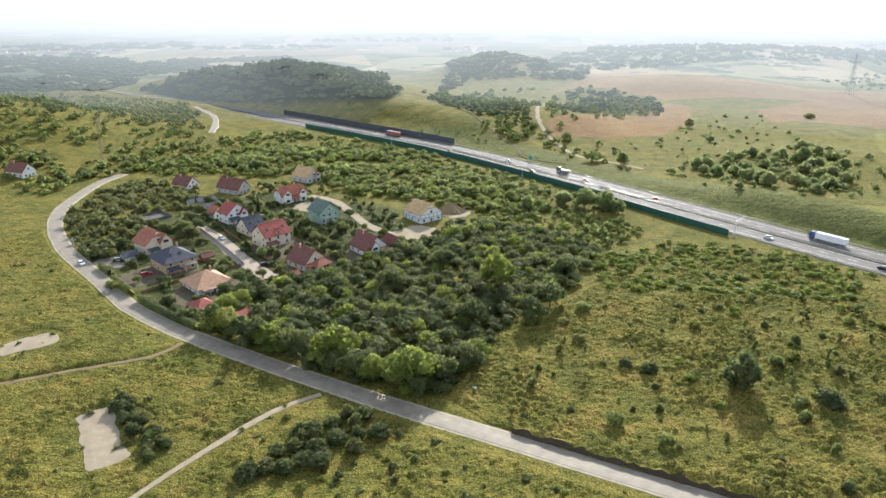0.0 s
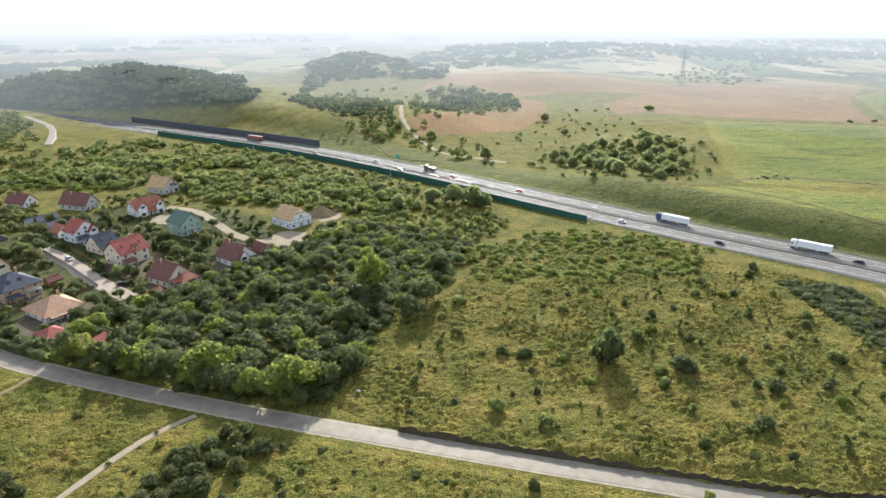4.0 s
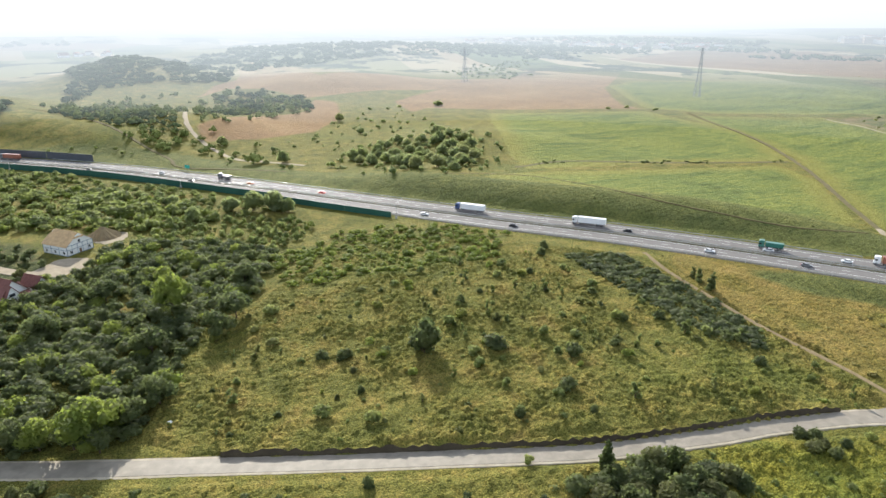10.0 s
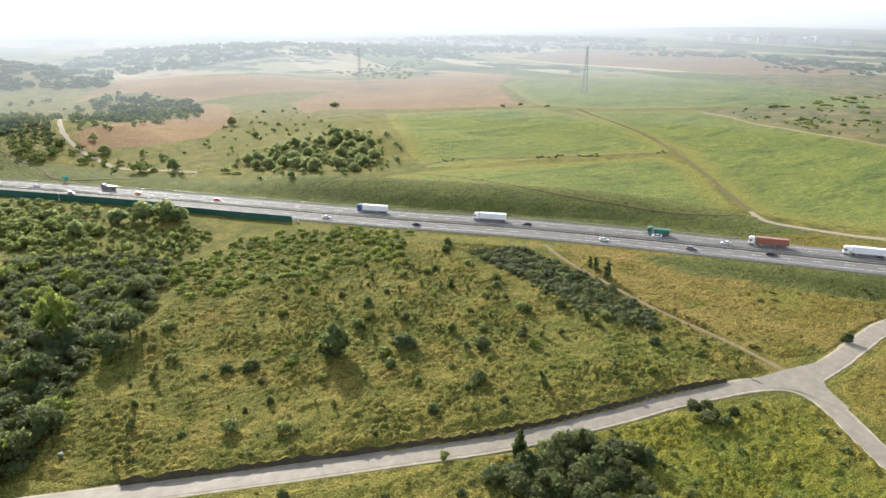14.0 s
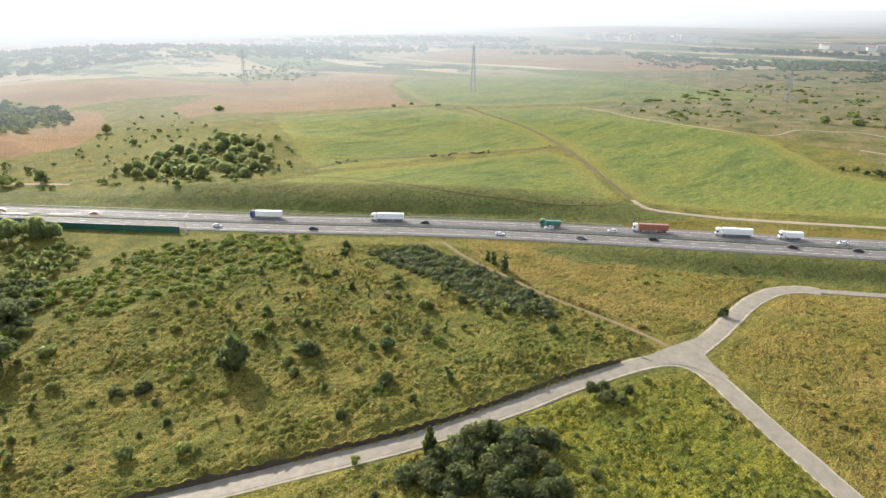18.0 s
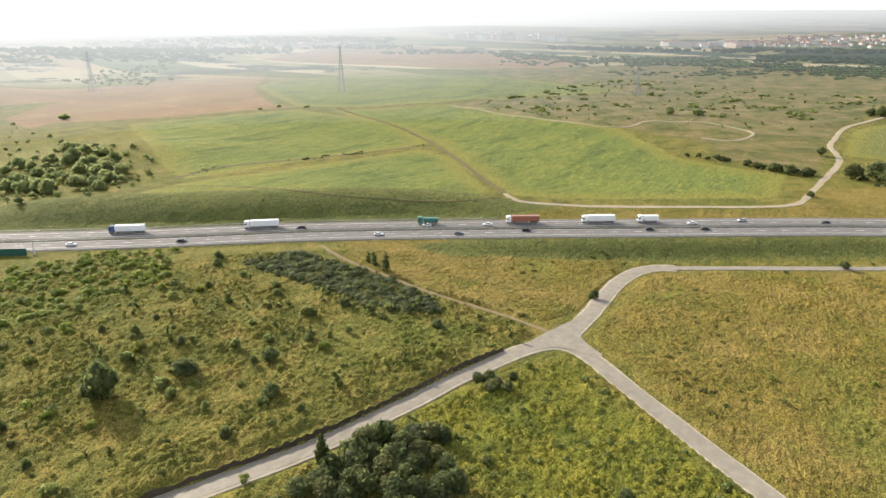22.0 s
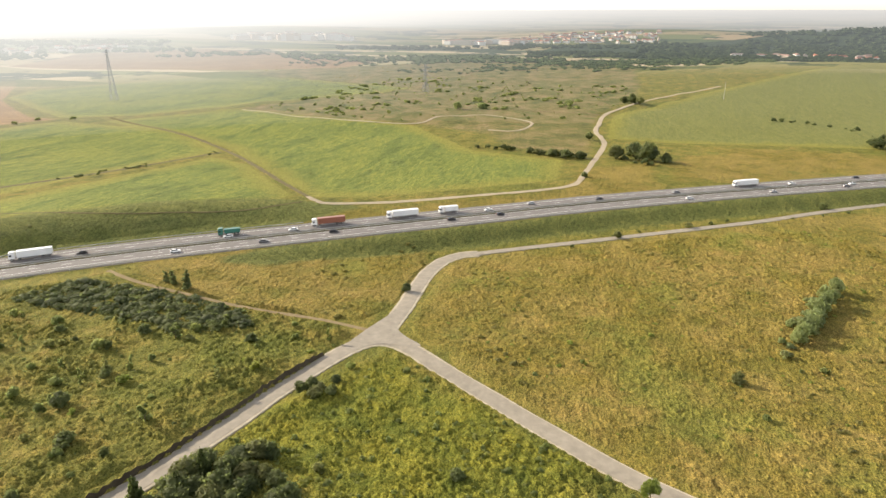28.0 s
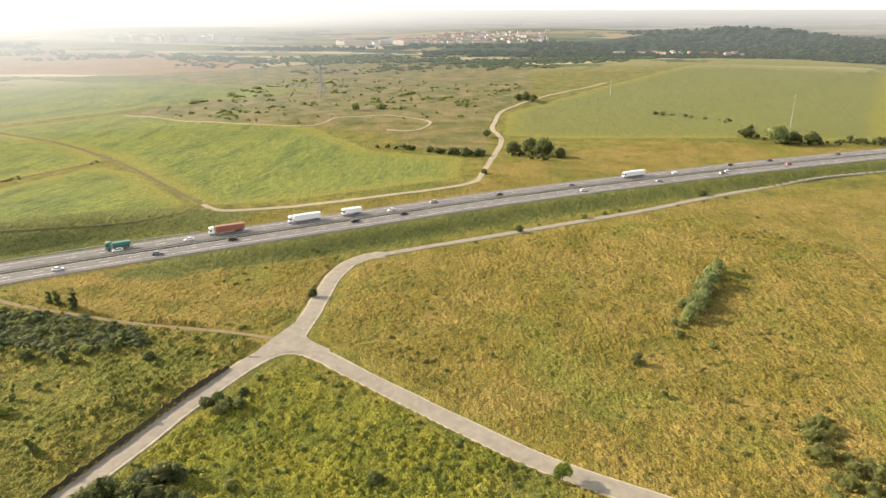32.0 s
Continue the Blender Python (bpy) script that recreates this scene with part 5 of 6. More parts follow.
        for u in np.linspace(-hw, hw, 4):
            rows += [(-hl - 0.05, -hl + 0.02, u - 0.11, u + 0.11, 0, eaves), (hl - 0.02, hl + 0.05, u - 0.11, u + 0.11, 0, eaves)]
        for row in rows:
            part("beam", boxes(row), TIMBER, ob)
    return ob


def bay(ob, u, front, wide, deep, eaves, rise, walls, tiles, glazed=True):
    """A gabled bay standing out from a house's front, with its own roof and window."""
    w = wide / 2
    bm = bmesh.new()
    outline = [(-w, -0.8), (w, -0.8), (w, eaves), (0, eaves + rise), (-w, eaves)]
    near = [bm.verts.new((u + x, front - deep, z)) for x, z in outline]
    far = [bm.verts.new((u + x, front + 2.0, z)) for x, z in outline]
    bm.faces.new(near), bm.faces.new(far[::-1])
    for k in range(5):
        bm.faces.new((near[k], far[k], far[(k + 1) % 5], near[(k + 1) % 5]))
    bmesh.ops.recalc_face_normals(bm, faces=bm.faces)
    b = part("bay", bm, walls, ob)
    o, slope = 0.4, rise / w
    for sgn in (-1, 1):
        part("bay_roof", prism([(u + sgn * (w + o), front - deep - o, eaves - o * slope + 0.15), (u, front - deep - o, eaves + rise + 0.15), (u, front + 3.4, eaves + rise + 0.15), (u + sgn * (w + o), front + 3.4, eaves - o * slope + 0.15)], 0.2), tiles, b)
    if glazed:
        for z, h in ((0.7, 1.6), (eaves - 0.6, 1.2)):
            part("bay_window", boxes((u - w * 0.45, u + w * 0.45, front - deep - 0.05, front - deep + 0.05, z, z + h)), GLASS, b)


def skylights(ob, half, eaves, rise, us, share=0.45):
    """Roof windows on the front slope of a roof whose ridge runs along the house's length."""
    for u in us:
        bm = boxes((-0.45, 0.45, -0.65, 0.65, 0.1, 0.24), bevel=0.03)
        bm.transform(pose(u, -half * (1 - share), eaves + rise * share + 0.12, math.degrees(math.atan2(rise, half))))
        part("skylight", bm, GLASS, ob)


def balcony(ob, u, front, z, wide, deep):
    """A slab on two posts with a rail of bars."""
    b = part("balcony", boxes((u - wide / 2, u + wide / 2, front - deep, front, z - 0.2, z)), CONCRETE, ob)
    for x in (u - wide / 2 + 0.1, u + wide / 2 - 0.1):
        part("balcony_post", boxes((x - 0.1, x + 0.1, front - deep, front - deep + 0.2, -0.5, z - 0.2)), WHITE_WALL, b)
    rows = [(u - wide / 2, u + wide / 2, front - deep, front - deep + 0.06, z + 0.95, z + 1.02)]
    rows += [(x - 0.03, x + 0.03, front - deep, front - deep + 0.06, z, z + 0.95) for x in np.linspace(u - wide / 2 + 0.1, u + wide / 2 - 0.1, 9)]
    part("balcony_rail", boxes(*rows), FRAME_WHITE, b)


def annexe(ob, x0, x1, y0, y1, tall, walls, tiles):
    """A flat-pitched porch or lean-to with posts at its front."""
    a = part("porch_roof", prism([(x0, y0, tall - 0.3), (x1, y0, tall - 0.3), (x1, y1, tall + 0.5), (x0, y1, tall + 0.5)], 0.18), tiles, ob)
    for x in np.linspace(x0 + 0.3, x1 - 0.3, 3):
        part("porch_post", boxes((x - 0.12, x + 0.12, y0 + 0.2, y0 + 0.44, -0.6, tall - 0.4)), walls, a)


house("white half-timbered house with weathered brown roof, unfinished", (-11, 308), 38, 13, 14.5, 4.6, 4.6, ridge="y", tiles=THATCH, walls=WHITE_WALL, half_hip=True, beams=True, over=0.4, chimney=False)
home = house("pale green house with green-grey gabled roof", (-60.7, 308), 44, 11, 11, 6.2, 4.2, ridge="y", walls=GREEN_WALL, tiles=GREEN_TILE, chimney=False)
balcony(home, -1.5, -5.5, 3.2, 4.5, 1.6)
home = house("white villa with rust-red tiled half-hipped roof and dormers", (-88.5, 345), 38, 15, 10, 4.2, 4.2, ridge="x", tiles=RUST_TILE, half_hip=True, dormer=(-3.5, 3))
bay(home, -4.6, -5.0, 4.4, 1.8, 5.2, 2.4, WHITE_WALL, RUST_TILE)
bay(home, 4.8, -5.0, 4.0, 1.4, 5.2, 2.2, WHITE_WALL, RUST_TILE)
annexe(home, -2.2, 2.6, -7.6, -5.0, 3.0, WHITE_WALL, RUST_TILE)
home = house("grey house with weathered brown roof and attic dormers", (-83, 388), 52, 10.5, 13.5, 4.2, 4.8, ridge="y", walls=GREY_WALL, tiles=THATCH, dormer=(-2.5, 2.5))
bay(home, 2.6, -6.75, 4.0, 1.2, 4.8, 2.2, GREY_WALL, RUST_TILE)
house("long pale house with brown gabled roof", (-118, 364), 62, 9.5, 17, 3.6, 5.0, ridge="y", walls=GREY_WALL, tiles=BROWN_TILE)
house("low house with dark red roof among trees", (-153, 378), 60, 9, 13, 2.6, 4.2, ridge="y", walls=WHITE_WALL, tiles=BROWN_TILE)
home = house("white house with steep red gabled roof", (-107, 309), 48, 11, 9, 5.4, 4.4, ridge="y", walls=WHITE_WALL, tiles=RED_TILE)
bay(home, 3.0, -4.5, 4.2, 1.4, 4.6, 2.6, WHITE_WALL, RED_TILE)
annexe(home, -5.2, 0.4, -7.4, -4.5, 2.9, WHITE_WALL, DARK_TILE)
house("small white annexe with red-brown roof", (-117, 318), 48, 6, 6, 3.2, 3.0, ridge="y", walls=WHITE_WALL, tiles=RUST_TILE, chimney=False)
home = house("house with dark grey steep roof", (-91, 290), 46, 9, 12, 3.2, 5.0, ridge="x", walls=CREAM_WALL, tiles=DARK_TILE)
skylights(home, 6.0, 3.2, 5.0, (-2.2, 2.0))
home = house("cream two-storey house with bright red gabled roof and dormer", (-78.8, 273), 48, 13, 11, 5.8, 4.6, ridge="x", walls=CREAM_WALL, tiles=RED_TILE, dormer=(0.5,))
annexe(home, -6.5, -1.0, -8.4, -5.5, 2.9, CREAM_WALL, BROWN_TILE)
skylights(home, 5.5, 5.8, 4.6, (-4.0, 4.2))
home = house("house with brown tiled roof and arched porch", (-56.5, 247), 48, 11, 12, 3.4, 5.0, ridge="y", walls=CREAM_WALL, tiles=BROWN_TILE, dormer=(1.0,))
annexe(home, -5.0, 1.0, -8.6, -6.0, 2.8, CREAM_WALL, RUST_TILE)
house("porch wing with low red-brown roof", (-51, 247), 48, 7, 5, 2.8, 1.8, roof="hip", walls=CREAM_WALL, tiles=RUST_TILE, chimney=False)
home = house("white house with timber gable and brown tiled roof", (-33, 263), 40, 11, 13, 3.4, 5.2, ridge="y", walls=WHITE_WALL, tiles=BROWN_TILE, dormer=(-2.5, 1.5))
bay(home, -1.8, -6.5, 5.0, 1.6, 3.8, 3.4, WHITE_WALL, BROWN_TILE)
annexe(home, 1.2, 5.4, -8.6, -6.5, 2.7, WOOD, BROWN_TILE)
house("brown-roofed side wing of a white house", (-22, 272), 40, 5, 8, 2.8, 3.0, ridge="y", walls=WHITE_WALL, tiles=BROWN_TILE, chimney=False)
home = house("cream house with tall orange-brown gabled roof", (-127.4, 262), 50, 12, 11, 5.2, 5.0, ridge="y", walls=CREAM_WALL, tiles=RUST_TILE, half_hip=True)
bay(home, 2.4, -5.5, 5.0, 1.8, 5.4, 3.4, CREAM_WALL, RUST_TILE)
annexe(home, -5.6, -0.6, -8.0, -5.5, 2.9, CREAM_WALL, DARK_TILE)
home = house("two-storey brick house with blue slate hipped roof", (-110, 240), 47, 13, 14, 5.6, 3.8, roof="hip", walls=BRICK_WALL, tiles=SLATE, over=0.9)
skylights(home, 7.0, 5.6, 3.8, (-2.6, 1.4))
balcony(home, 3.2, -7.0, 3.1, 5.0, 1.8)
annexe(home, -6.2, -1.4, -9.4, -7.0, 3.0, BRICK_WALL, SLATE)
home = house("white bungalow with pale orange hipped roof", (-90.7, 221), 46, 13, 13, 3.4, 3.6, roof="hip", walls=WHITE_WALL, tiles=ORANGE_TILE, over=1.0)
annexe(home, -5.6, 0.0, -8.8, -6.5, 2.8, WHITE_WALL, ORANGE_TILE)
pavilion = thing("pavilion", "open garden pavilion with white posts and red hipped roof", "pavilion", pose(-85.3, 209.4, h1(-85, 209), 0, 0, 50))
for pts in ([(-3.7, -3.9, 2.3), (3.7, -3.9, 2.3), (0.3, 0, 4.2), (-0.3, 0, 4.2)], [(3.7, 3.9, 2.3), (-3.7, 3.9, 2.3), (-0.3, 0, 4.2), (0.3, 0, 4.2)], [(3.7, -3.9, 2.3), (3.7, 3.9, 2.3), (0.3, 0, 4.2)], [(-3.7, 3.9, 2.3), (-3.7, -3.9, 2.3), (-0.3, 0, 4.2)]):
    part("roof_slope", prism(pts, 0.18), RED_TILE, pavilion)
for x in (-3.0, -1.0, 1.0, 3.0):
    for y in (-3.2, 3.2):
        part("post", boxes((x - 0.14, x + 0.14, y - 0.14, y + 0.14, -0.6, 2.5)), WHITE_WALL, pavilion)
for row in ((-3.0, 3.0, -3.25, -3.15, 0.1, 0.9), (-3.05, -2.95, -3.2, 3.2, 0.1, 0.9), (-3.1, 3.1, -3.3, 3.3, -0.5, 0.1)):
    part("rail" if row[5] > 0.5 else "floor_slab", boxes(row), WHITE_WALL if row[5] > 0.5 else CONCRETE, pavilion)
part("back_wall", boxes((-3.0, 3.0, 2.9, 3.1, -0.5, 2.4)), CREAM_WALL, pavilion)
house("small shed with bright red roof among bushes", (-68.7, 198), 55, 5, 5, 2.4, 1.5, ridge="x", walls=WOOD, tiles=RED_TILE, windows=False, chimney=False, name="shed", category="shed")
house("far white house with brown roof beside tall trees", (-255, 386), 70, 9, 14, 4.2, 4.5, ridge="y", walls=WHITE_WALL, tiles=BROWN_TILE)
house("low garage with dark flat-pitched roof", (-99, 302), 46, 6, 6, 2.6, 1.0, ridge="x", walls=GREY_WALL, tiles=DARK_TILE, windows=False, chimney=False, name="garage", category="garage")

for label, at, turn, l, w, e, r, tiles in (("low dark shed behind a cream house", (-133, 254), 48, 6, 5, 2.3, 1.4, DARK_TILE), ("wooden shed with brown roof in a garden", (-101, 256), 46, 5, 4, 2.2, 1.3, BROWN_TILE), ("small shed with rust-red roof beside a hedge", (-60, 236), 46, 5, 4, 2.2, 1.4, RUST_TILE),
                                           ("long grey-roofed shed among trees", (-136, 338), 40, 14, 7, 2.8, 1.6, DARK_TILE), ("grey shed with dark roof among trees", (-124, 330), 52, 9, 6, 2.6, 1.6, SLATE)):
    house(label, at, turn, l, w, e, r, walls=WOOD if "wooden" in label else GREY_WALL, tiles=tiles, windows=False, chimney=False, over=0.35, name="shed", category="shed")


def fence(points, tall, material, label):
    """A garden fence: one post every two and a half metres and a panel between each two."""
    ob = thing("fence", label, "fence", kind="structure")
    line = spline(points, 2.5)
    for (ax, ay), (bx, by) in zip(line[:-1], line[1:]):
        z, a = h1((ax + bx) / 2, (ay + by) / 2), math.degrees(math.atan2(by - ay, bx - ax))
        size = math.hypot(bx - ax, by - ay)
        for nm, row in (("fence_post", (-0.07, 0.07, -0.07, 0.07, -0.4, tall + 0.1)), ("fence_panel", (0.07, size - 0.07, -0.025, 0.025, 0.08, tall))):
            bm = boxes(row)
            bm.transform(pose(ax, ay, z, 0, 0, a))
            part(nm, bm, material, ob)


fence([(-118, 300), (-101, 278), (-83, 253)], 1.3, CONCRETE, "pale concrete fence along the village street")
fence([(-113, 308), (-98, 289), (-80, 266), (-64, 245)], 1.3, WOOD, "brown wooden fence along the village street")
fence([(-112, 221), (-98, 240), (-84, 252)], 1.2, WOOD, "brown garden fence between two yards")
fence([(-82, 214), (-68, 228), (-60, 236)], 1.6, CONCRETE, "pale garden wall beside a bungalow")
fence([(-46, 240), (-36, 252), (-20, 258)], 1.3, WOOD, "brown garden fence below a white house")

# earth heap by the building site, concrete ruin, pale slab
bm = bmesh.new()
bmesh.ops.create_cone(bm, cap_ends=True, segments=28, radius1=8.5, radius2=0.6, depth=5.2)
bmesh.ops.subdivide_edges(bm, edges=bm.edges, cuts=2)
for v in bm.verts:
    v.co += 0.7 * Vector((noise.noise(v.co * 0.4), noise.noise(v.co * 0.4 + Vector((9, 0, 0))), 0.6 * noise.noise(v.co * 0.5 + Vector((0, 7, 0)))))
bm.transform(pose(4, 331, h1(4, 331) + 2.3))
m = bpy.data.meshes.new("earth_heap")
bm.to_mesh(m), bm.free()
m.materials.append(BROWN_DIRT)
tagged(new("earth_mound", m), "tall mound of brown earth beside a building site", "earth mound")
ruin = thing("foundation", "low grey concrete foundation overgrown by bushes", "foundation", pose(-150, 318, h1(-150, 318), 0, 0, 48))
for row in ((-9, 9, -6, -5.7, -0.4, 1.2), (-9, 9, 5.7, 6, -0.4, 1.2), (-9, -8.7, -5.7, 5.7, -0.4, 1.2), (8.7, 9, -5.7, 5.7, -0.4, 1.2), (-8.7, 8.7, -5.7, 5.7, -0.4, 0.1)):
    part("concrete_wall", boxes(row, bevel=0.04), OLD_CONCRETE, ruin)
slab = thing("slab", "small pale concrete slab in the grass", "slab", pose(9.3, 159.2, h1(9.3, 159.2), 4, 6, 20))
part("plate", boxes((-1.0, 1.0, -0.7, 0.7, 0.1, 0.7), bevel=0.05), WHITE_WALL, slab)


def patch(name, poly, material, label, lift=0.15):
    """Bare ground inside a plan outline, with an uneven rim."""
    rng = np.random.default_rng(len(name))
    line = spline(poly + poly[:1], 1.5)[:-1]
    line = line + rng.uniform(-0.5, 0.5, line.shape)
    c = line.mean(0)
    ring = [np.c_[c + (line - c) * k, height(*(c + (line - c) * k).T) + dz] for k, dz in ((1.06, -0.2), (1.0, lift * 0.6), (0.6, lift), (0.25, lift))]
    n = len(line)
    v = np.concatenate(ring + [np.array([[c[0], c[1], h1(*c) + lift]])])
    f = [(a * n + k, a * n + (k + 1) % n, (a + 1) * n + (k + 1) % n, (a + 1) * n + k) for a in range(3) for k in range(n)]
    f += [(3 * n + k, 3 * n + (k + 1) % n, 4 * n) for k in range(n)]
    tagged(new(name, mesh_from(name, v, f, material)), label, "bare ground", kind="structure")


patch("sand_pit", [(-96, 145), (-90, 150), (-81, 137), (-74, 126), (-81, 123), (-89, 134)], DIRT, "pale bare sand cut into the meadow")
patch("sand_strip", [(-140, 183), (-133, 188), (-127, 190), (-123, 184), (-130, 179), (-136, 176)], DIRT, "strip of pale bare sand")
patch("site_yard", [(-20, 285), (-8, 288), (-2, 300), (-14, 306), (-22, 298), (-28, 293)], DIRT, "sandy yard of a building site")
patch("house_yard", [(-80, 332), (-68, 330), (-62, 340), (-70, 348), (-80, 344)], DIRT, "sandy yard between houses")
GRAVEL = plain("brown_yard_gravel", (0.15, 0.125, 0.085), 0.95, 0, 0.1, 0.4, 1.2)
PAVING = plain("grey_paving", (0.24, 0.21, 0.175), 0.9, 0, 0.2, 0.3, 1.0)
patch("brick_house_yard", [(-128, 236), (-118, 228), (-108, 236), (-100, 246), (-108, 256), (-122, 250)], GRAVEL, "grey gravel yard round a brick house", 0.1)
patch("bungalow_yard", [(-104, 222), (-94, 212), (-86, 214), (-74, 226), (-80, 236), (-94, 240)], GRAVEL, "paved yard round a bungalow", 0.1)
patch("red_house_yard", [(-88, 274), (-78, 264), (-66, 262), (-60, 274), (-70, 290), (-84, 286)], GRAVEL, "brown yard round a cream house", 0.1)
patch("brown_house_yard", [(-66, 250), (-58, 240), (-46, 246), (-42, 256), (-52, 266), (-62, 260)], GRAVEL, "brown yard with a drive", 0.1)
patch("tudor_house_yard", [(-44, 262), (-32, 254), (-18, 266), (-14, 280), (-26, 288), (-40, 280)], GRAVEL, "gravel yard round a white house", 0.1)
patch("lane_drive", [(-146, 250), (-136, 246), (-128, 252), (-134, 262), (-144, 260)], PAVING, "paved drive beside the lane", 0.12)
patch("heap_yard", [(4, 318), (12, 322), (14, 332), (4, 338), (-2, 328)], DIRT, "pale sand round an earth heap")


# ---- hedges and garden trees between the houses ----
def hedge(points, tall, wide, label, seed):
    """A clipped hedge: a soft-edged wall of leaves along a line."""
    rng = np.random.default_rng(seed)
    line = spline(points, 0.8)
    way = np.gradient(line, axis=0)
    way /= np.linalg.norm(way, axis=1)[:, None]
    side = np.stack([-way[:, 1], way[:, 0]], -1)
    z = height(*line.T)
    n, rows = len(line), []
    for u, v in ((-0.5, 0), (-0.52, 0.5), (-0.46, 0.92), (-0.25, 1.02), (0.25, 1.02), (0.46, 0.92), (0.52, 0.5), (0.5, 0)):
        rows.append(np.c_[line + side * (u * wide * rng.uniform(0.85, 1.12, n))[:, None], z + v * tall * rng.uniform(0.92, 1.06, n) - 0.1 * (v == 0)])
    v0 = np.concatenate(rows)
    f0 = np.array([t for a in range(7) for k in range(n - 1) for t in ((a * n + k, a * n + k + 1, (a + 1) * n + k + 1), (a * n + k, (a + 1) * n + k + 1, (a + 1) * n + k))])[:, ::-1]
    m = 26 * n
    c = v0[rng.integers(n, 7 * n, m)] + rng.normal(0, 0.2, (m, 3))
    d = rng.normal(0, 0.16, (2, m, 3))
    leaves = np.stack([c, c + d[0], c + d[1]], 1).reshape(-1, 3)
    tagged(new("hedge", fast_mesh("hedge", np.concatenate([v0, leaves]), np.concatenate([f0, len(v0) + np.arange(3 * m).reshape(-1, 3)]), LEAF)), label, "hedge", group="hedges by the lane")


hedge([(-110, 215), (-95, 203), (-81, 193)], 2.6, 2.2, "long clipped green hedge along the lane", 101)
hedge([(-158, 268), (-147, 255)], 2.4, 2.2, "clipped green hedge beside the lane", 102)
hedge([(-140, 247), (-132, 239)], 2.4, 2.2, "short clipped green hedge beside the lane", 103)
hedge([(-128, 233), (-115, 220)], 2.6, 2.4, "green hedge in front of a brick house", 104)
for x, y, tall, key in ((-65, 242, 5.5, "tree"), (-75, 205, 8, "light"), (-66, 300, 7, "tree"), (-70, 292, 6, "conifer"), (-72, 284, 7, "conifer"), (-62, 288, 6, "tree"), (-50, 300, 6, "conifer"), (-48, 292, 7, "tree"), (-40, 285, 6, "tree"), (-58, 278, 7, "tree"), (-50, 270, 6, "tree"), (-46, 262, 5, "bush"), (-42, 252, 5, "bush"), (-66, 262, 5, "tree"),
                        (-72, 240, 5, "bush"), (-78, 232, 6, "tree"), (-74, 222, 6, "tree"), (-72, 212, 7, "light"), (-100, 262, 4, "bush"), (-96, 253, 4, "bush"), (-90, 245, 3.5, "bush"), (-116, 285, 7, "tree"), (-122, 290, 8, "tree"), (-118, 298, 7, "tree"), (-130, 288, 7, "tree"), (-136, 282, 6, "tree"),
                        (-126, 325, 6, "tree"), (-132, 335, 7, "conifer"), (-128, 343, 6, "tree"), (-140, 345, 6, "tree"), (-112, 340, 6, "tree"), (-104, 345, 6, "tree"), (-98, 332, 6, "conifer"), (-92, 322, 5, "tree"), (-82, 318, 5, "bush"), (-74, 318, 4, "bush"), (-102, 372, 5, "tree"), (-96, 382, 5, "bush"),
                        (-125, 225, 5, "bush"), (-118, 232, 4, "bush"), (-103, 225, 4, "conifer"), (-99, 215, 4, "bush"), (-145, 262, 6, "tree"), (-140, 268, 6, "tree"), (-98, 240, 3, "bush"), (-60, 240, 4, "bush"), (-20, 262, 5, "tree"), (-28, 255, 5, "bush"), (-38, 300, 4, "bush"), (-25, 312, 5, "tree"), (-48, 318, 5, "tree")):
    plant(key, x, y, tall, tall * (0.55 if key == "conifer" else 1.1), "garden trees")
for k, (x, y) in enumerate(zip(*scatter([(-135, 250), (-150, 285), (-130, 330), (-100, 350), (-60, 345), (-20, 310), (-20, 275), (-45, 245), (-75, 215), (-105, 215)], 11, 105))):
    t = plant_rng.uniform(2.5, 6)
    plant(("conifer", "dark", "tree", "conifer", "round")[k % 5], x, y, t, t * (0.6 if k % 5 in (0, 3) else 1.0), "garden trees")


# ---- vehicles ----
RUBBER, CHROME = plain("tyre_rubber", (0.03, 0.03, 0.03), 0.9, 0, 0.2, 0.2), plain("wheel_rim", (0.4, 0.4, 0.42), 0.35, 0.8, 0.5, 0.1)
LAMP_RED, LAMP_CLEAR = plain("red_lamp", (0.4, 0.02, 0.02), 0.3, 0, 0.6, 0), plain("clear_lamp", (0.7, 0.7, 0.7), 0.2, 0, 0.7, 0)
PAINTS = {"white": (0.75, 0.75, 0.75), "black": (0.025, 0.025, 0.03), "silver": (0.42, 0.43, 0.44), "red": (0.4, 0.03, 0.025), "blue": (0.04, 0.08, 0.22), "orange": (0.5, 0.2, 0.08), "green": (0.03, 0.16, 0.12), "brown": (0.28, 0.1, 0.06), "grey": (0.16, 0.16, 0.17), "cream": (0.7, 0.65, 0.5)}
PAINTS = {k: plain(k + "_car_paint", v, 0.35, 0, 0.6, 0.1) for k, v in PAINTS.items()}


def extrude(outline, half, chamfer=0.12):
    """A side outline (x, z) drawn out to both sides, its flanks slightly drawn in."""
    bm = bmesh.new()
    sides = []
    for y in (-half, half):
        sides.append([bm.verts.new((x, y, z)) for x, z in outline])
    n = len(outline)
    for k in range(n):
        bm.faces.new((sides[0][k], sides[0][(k + 1) % n], sides[1][(k + 1) % n], sides[1][k]))
    bm.faces.new(sides[0][::-1]), bm.faces.new(sides[1])
    bmesh.ops.recalc_face_normals(bm, faces=bm.faces)
    bmesh.ops.bevel(bm, geom=[e for e in bm.edges if abs(e.verts[0].co.y - e.verts[1].co.y) < 0.01], offset=chamfer, segments=2, affect="EDGES")
    return bm


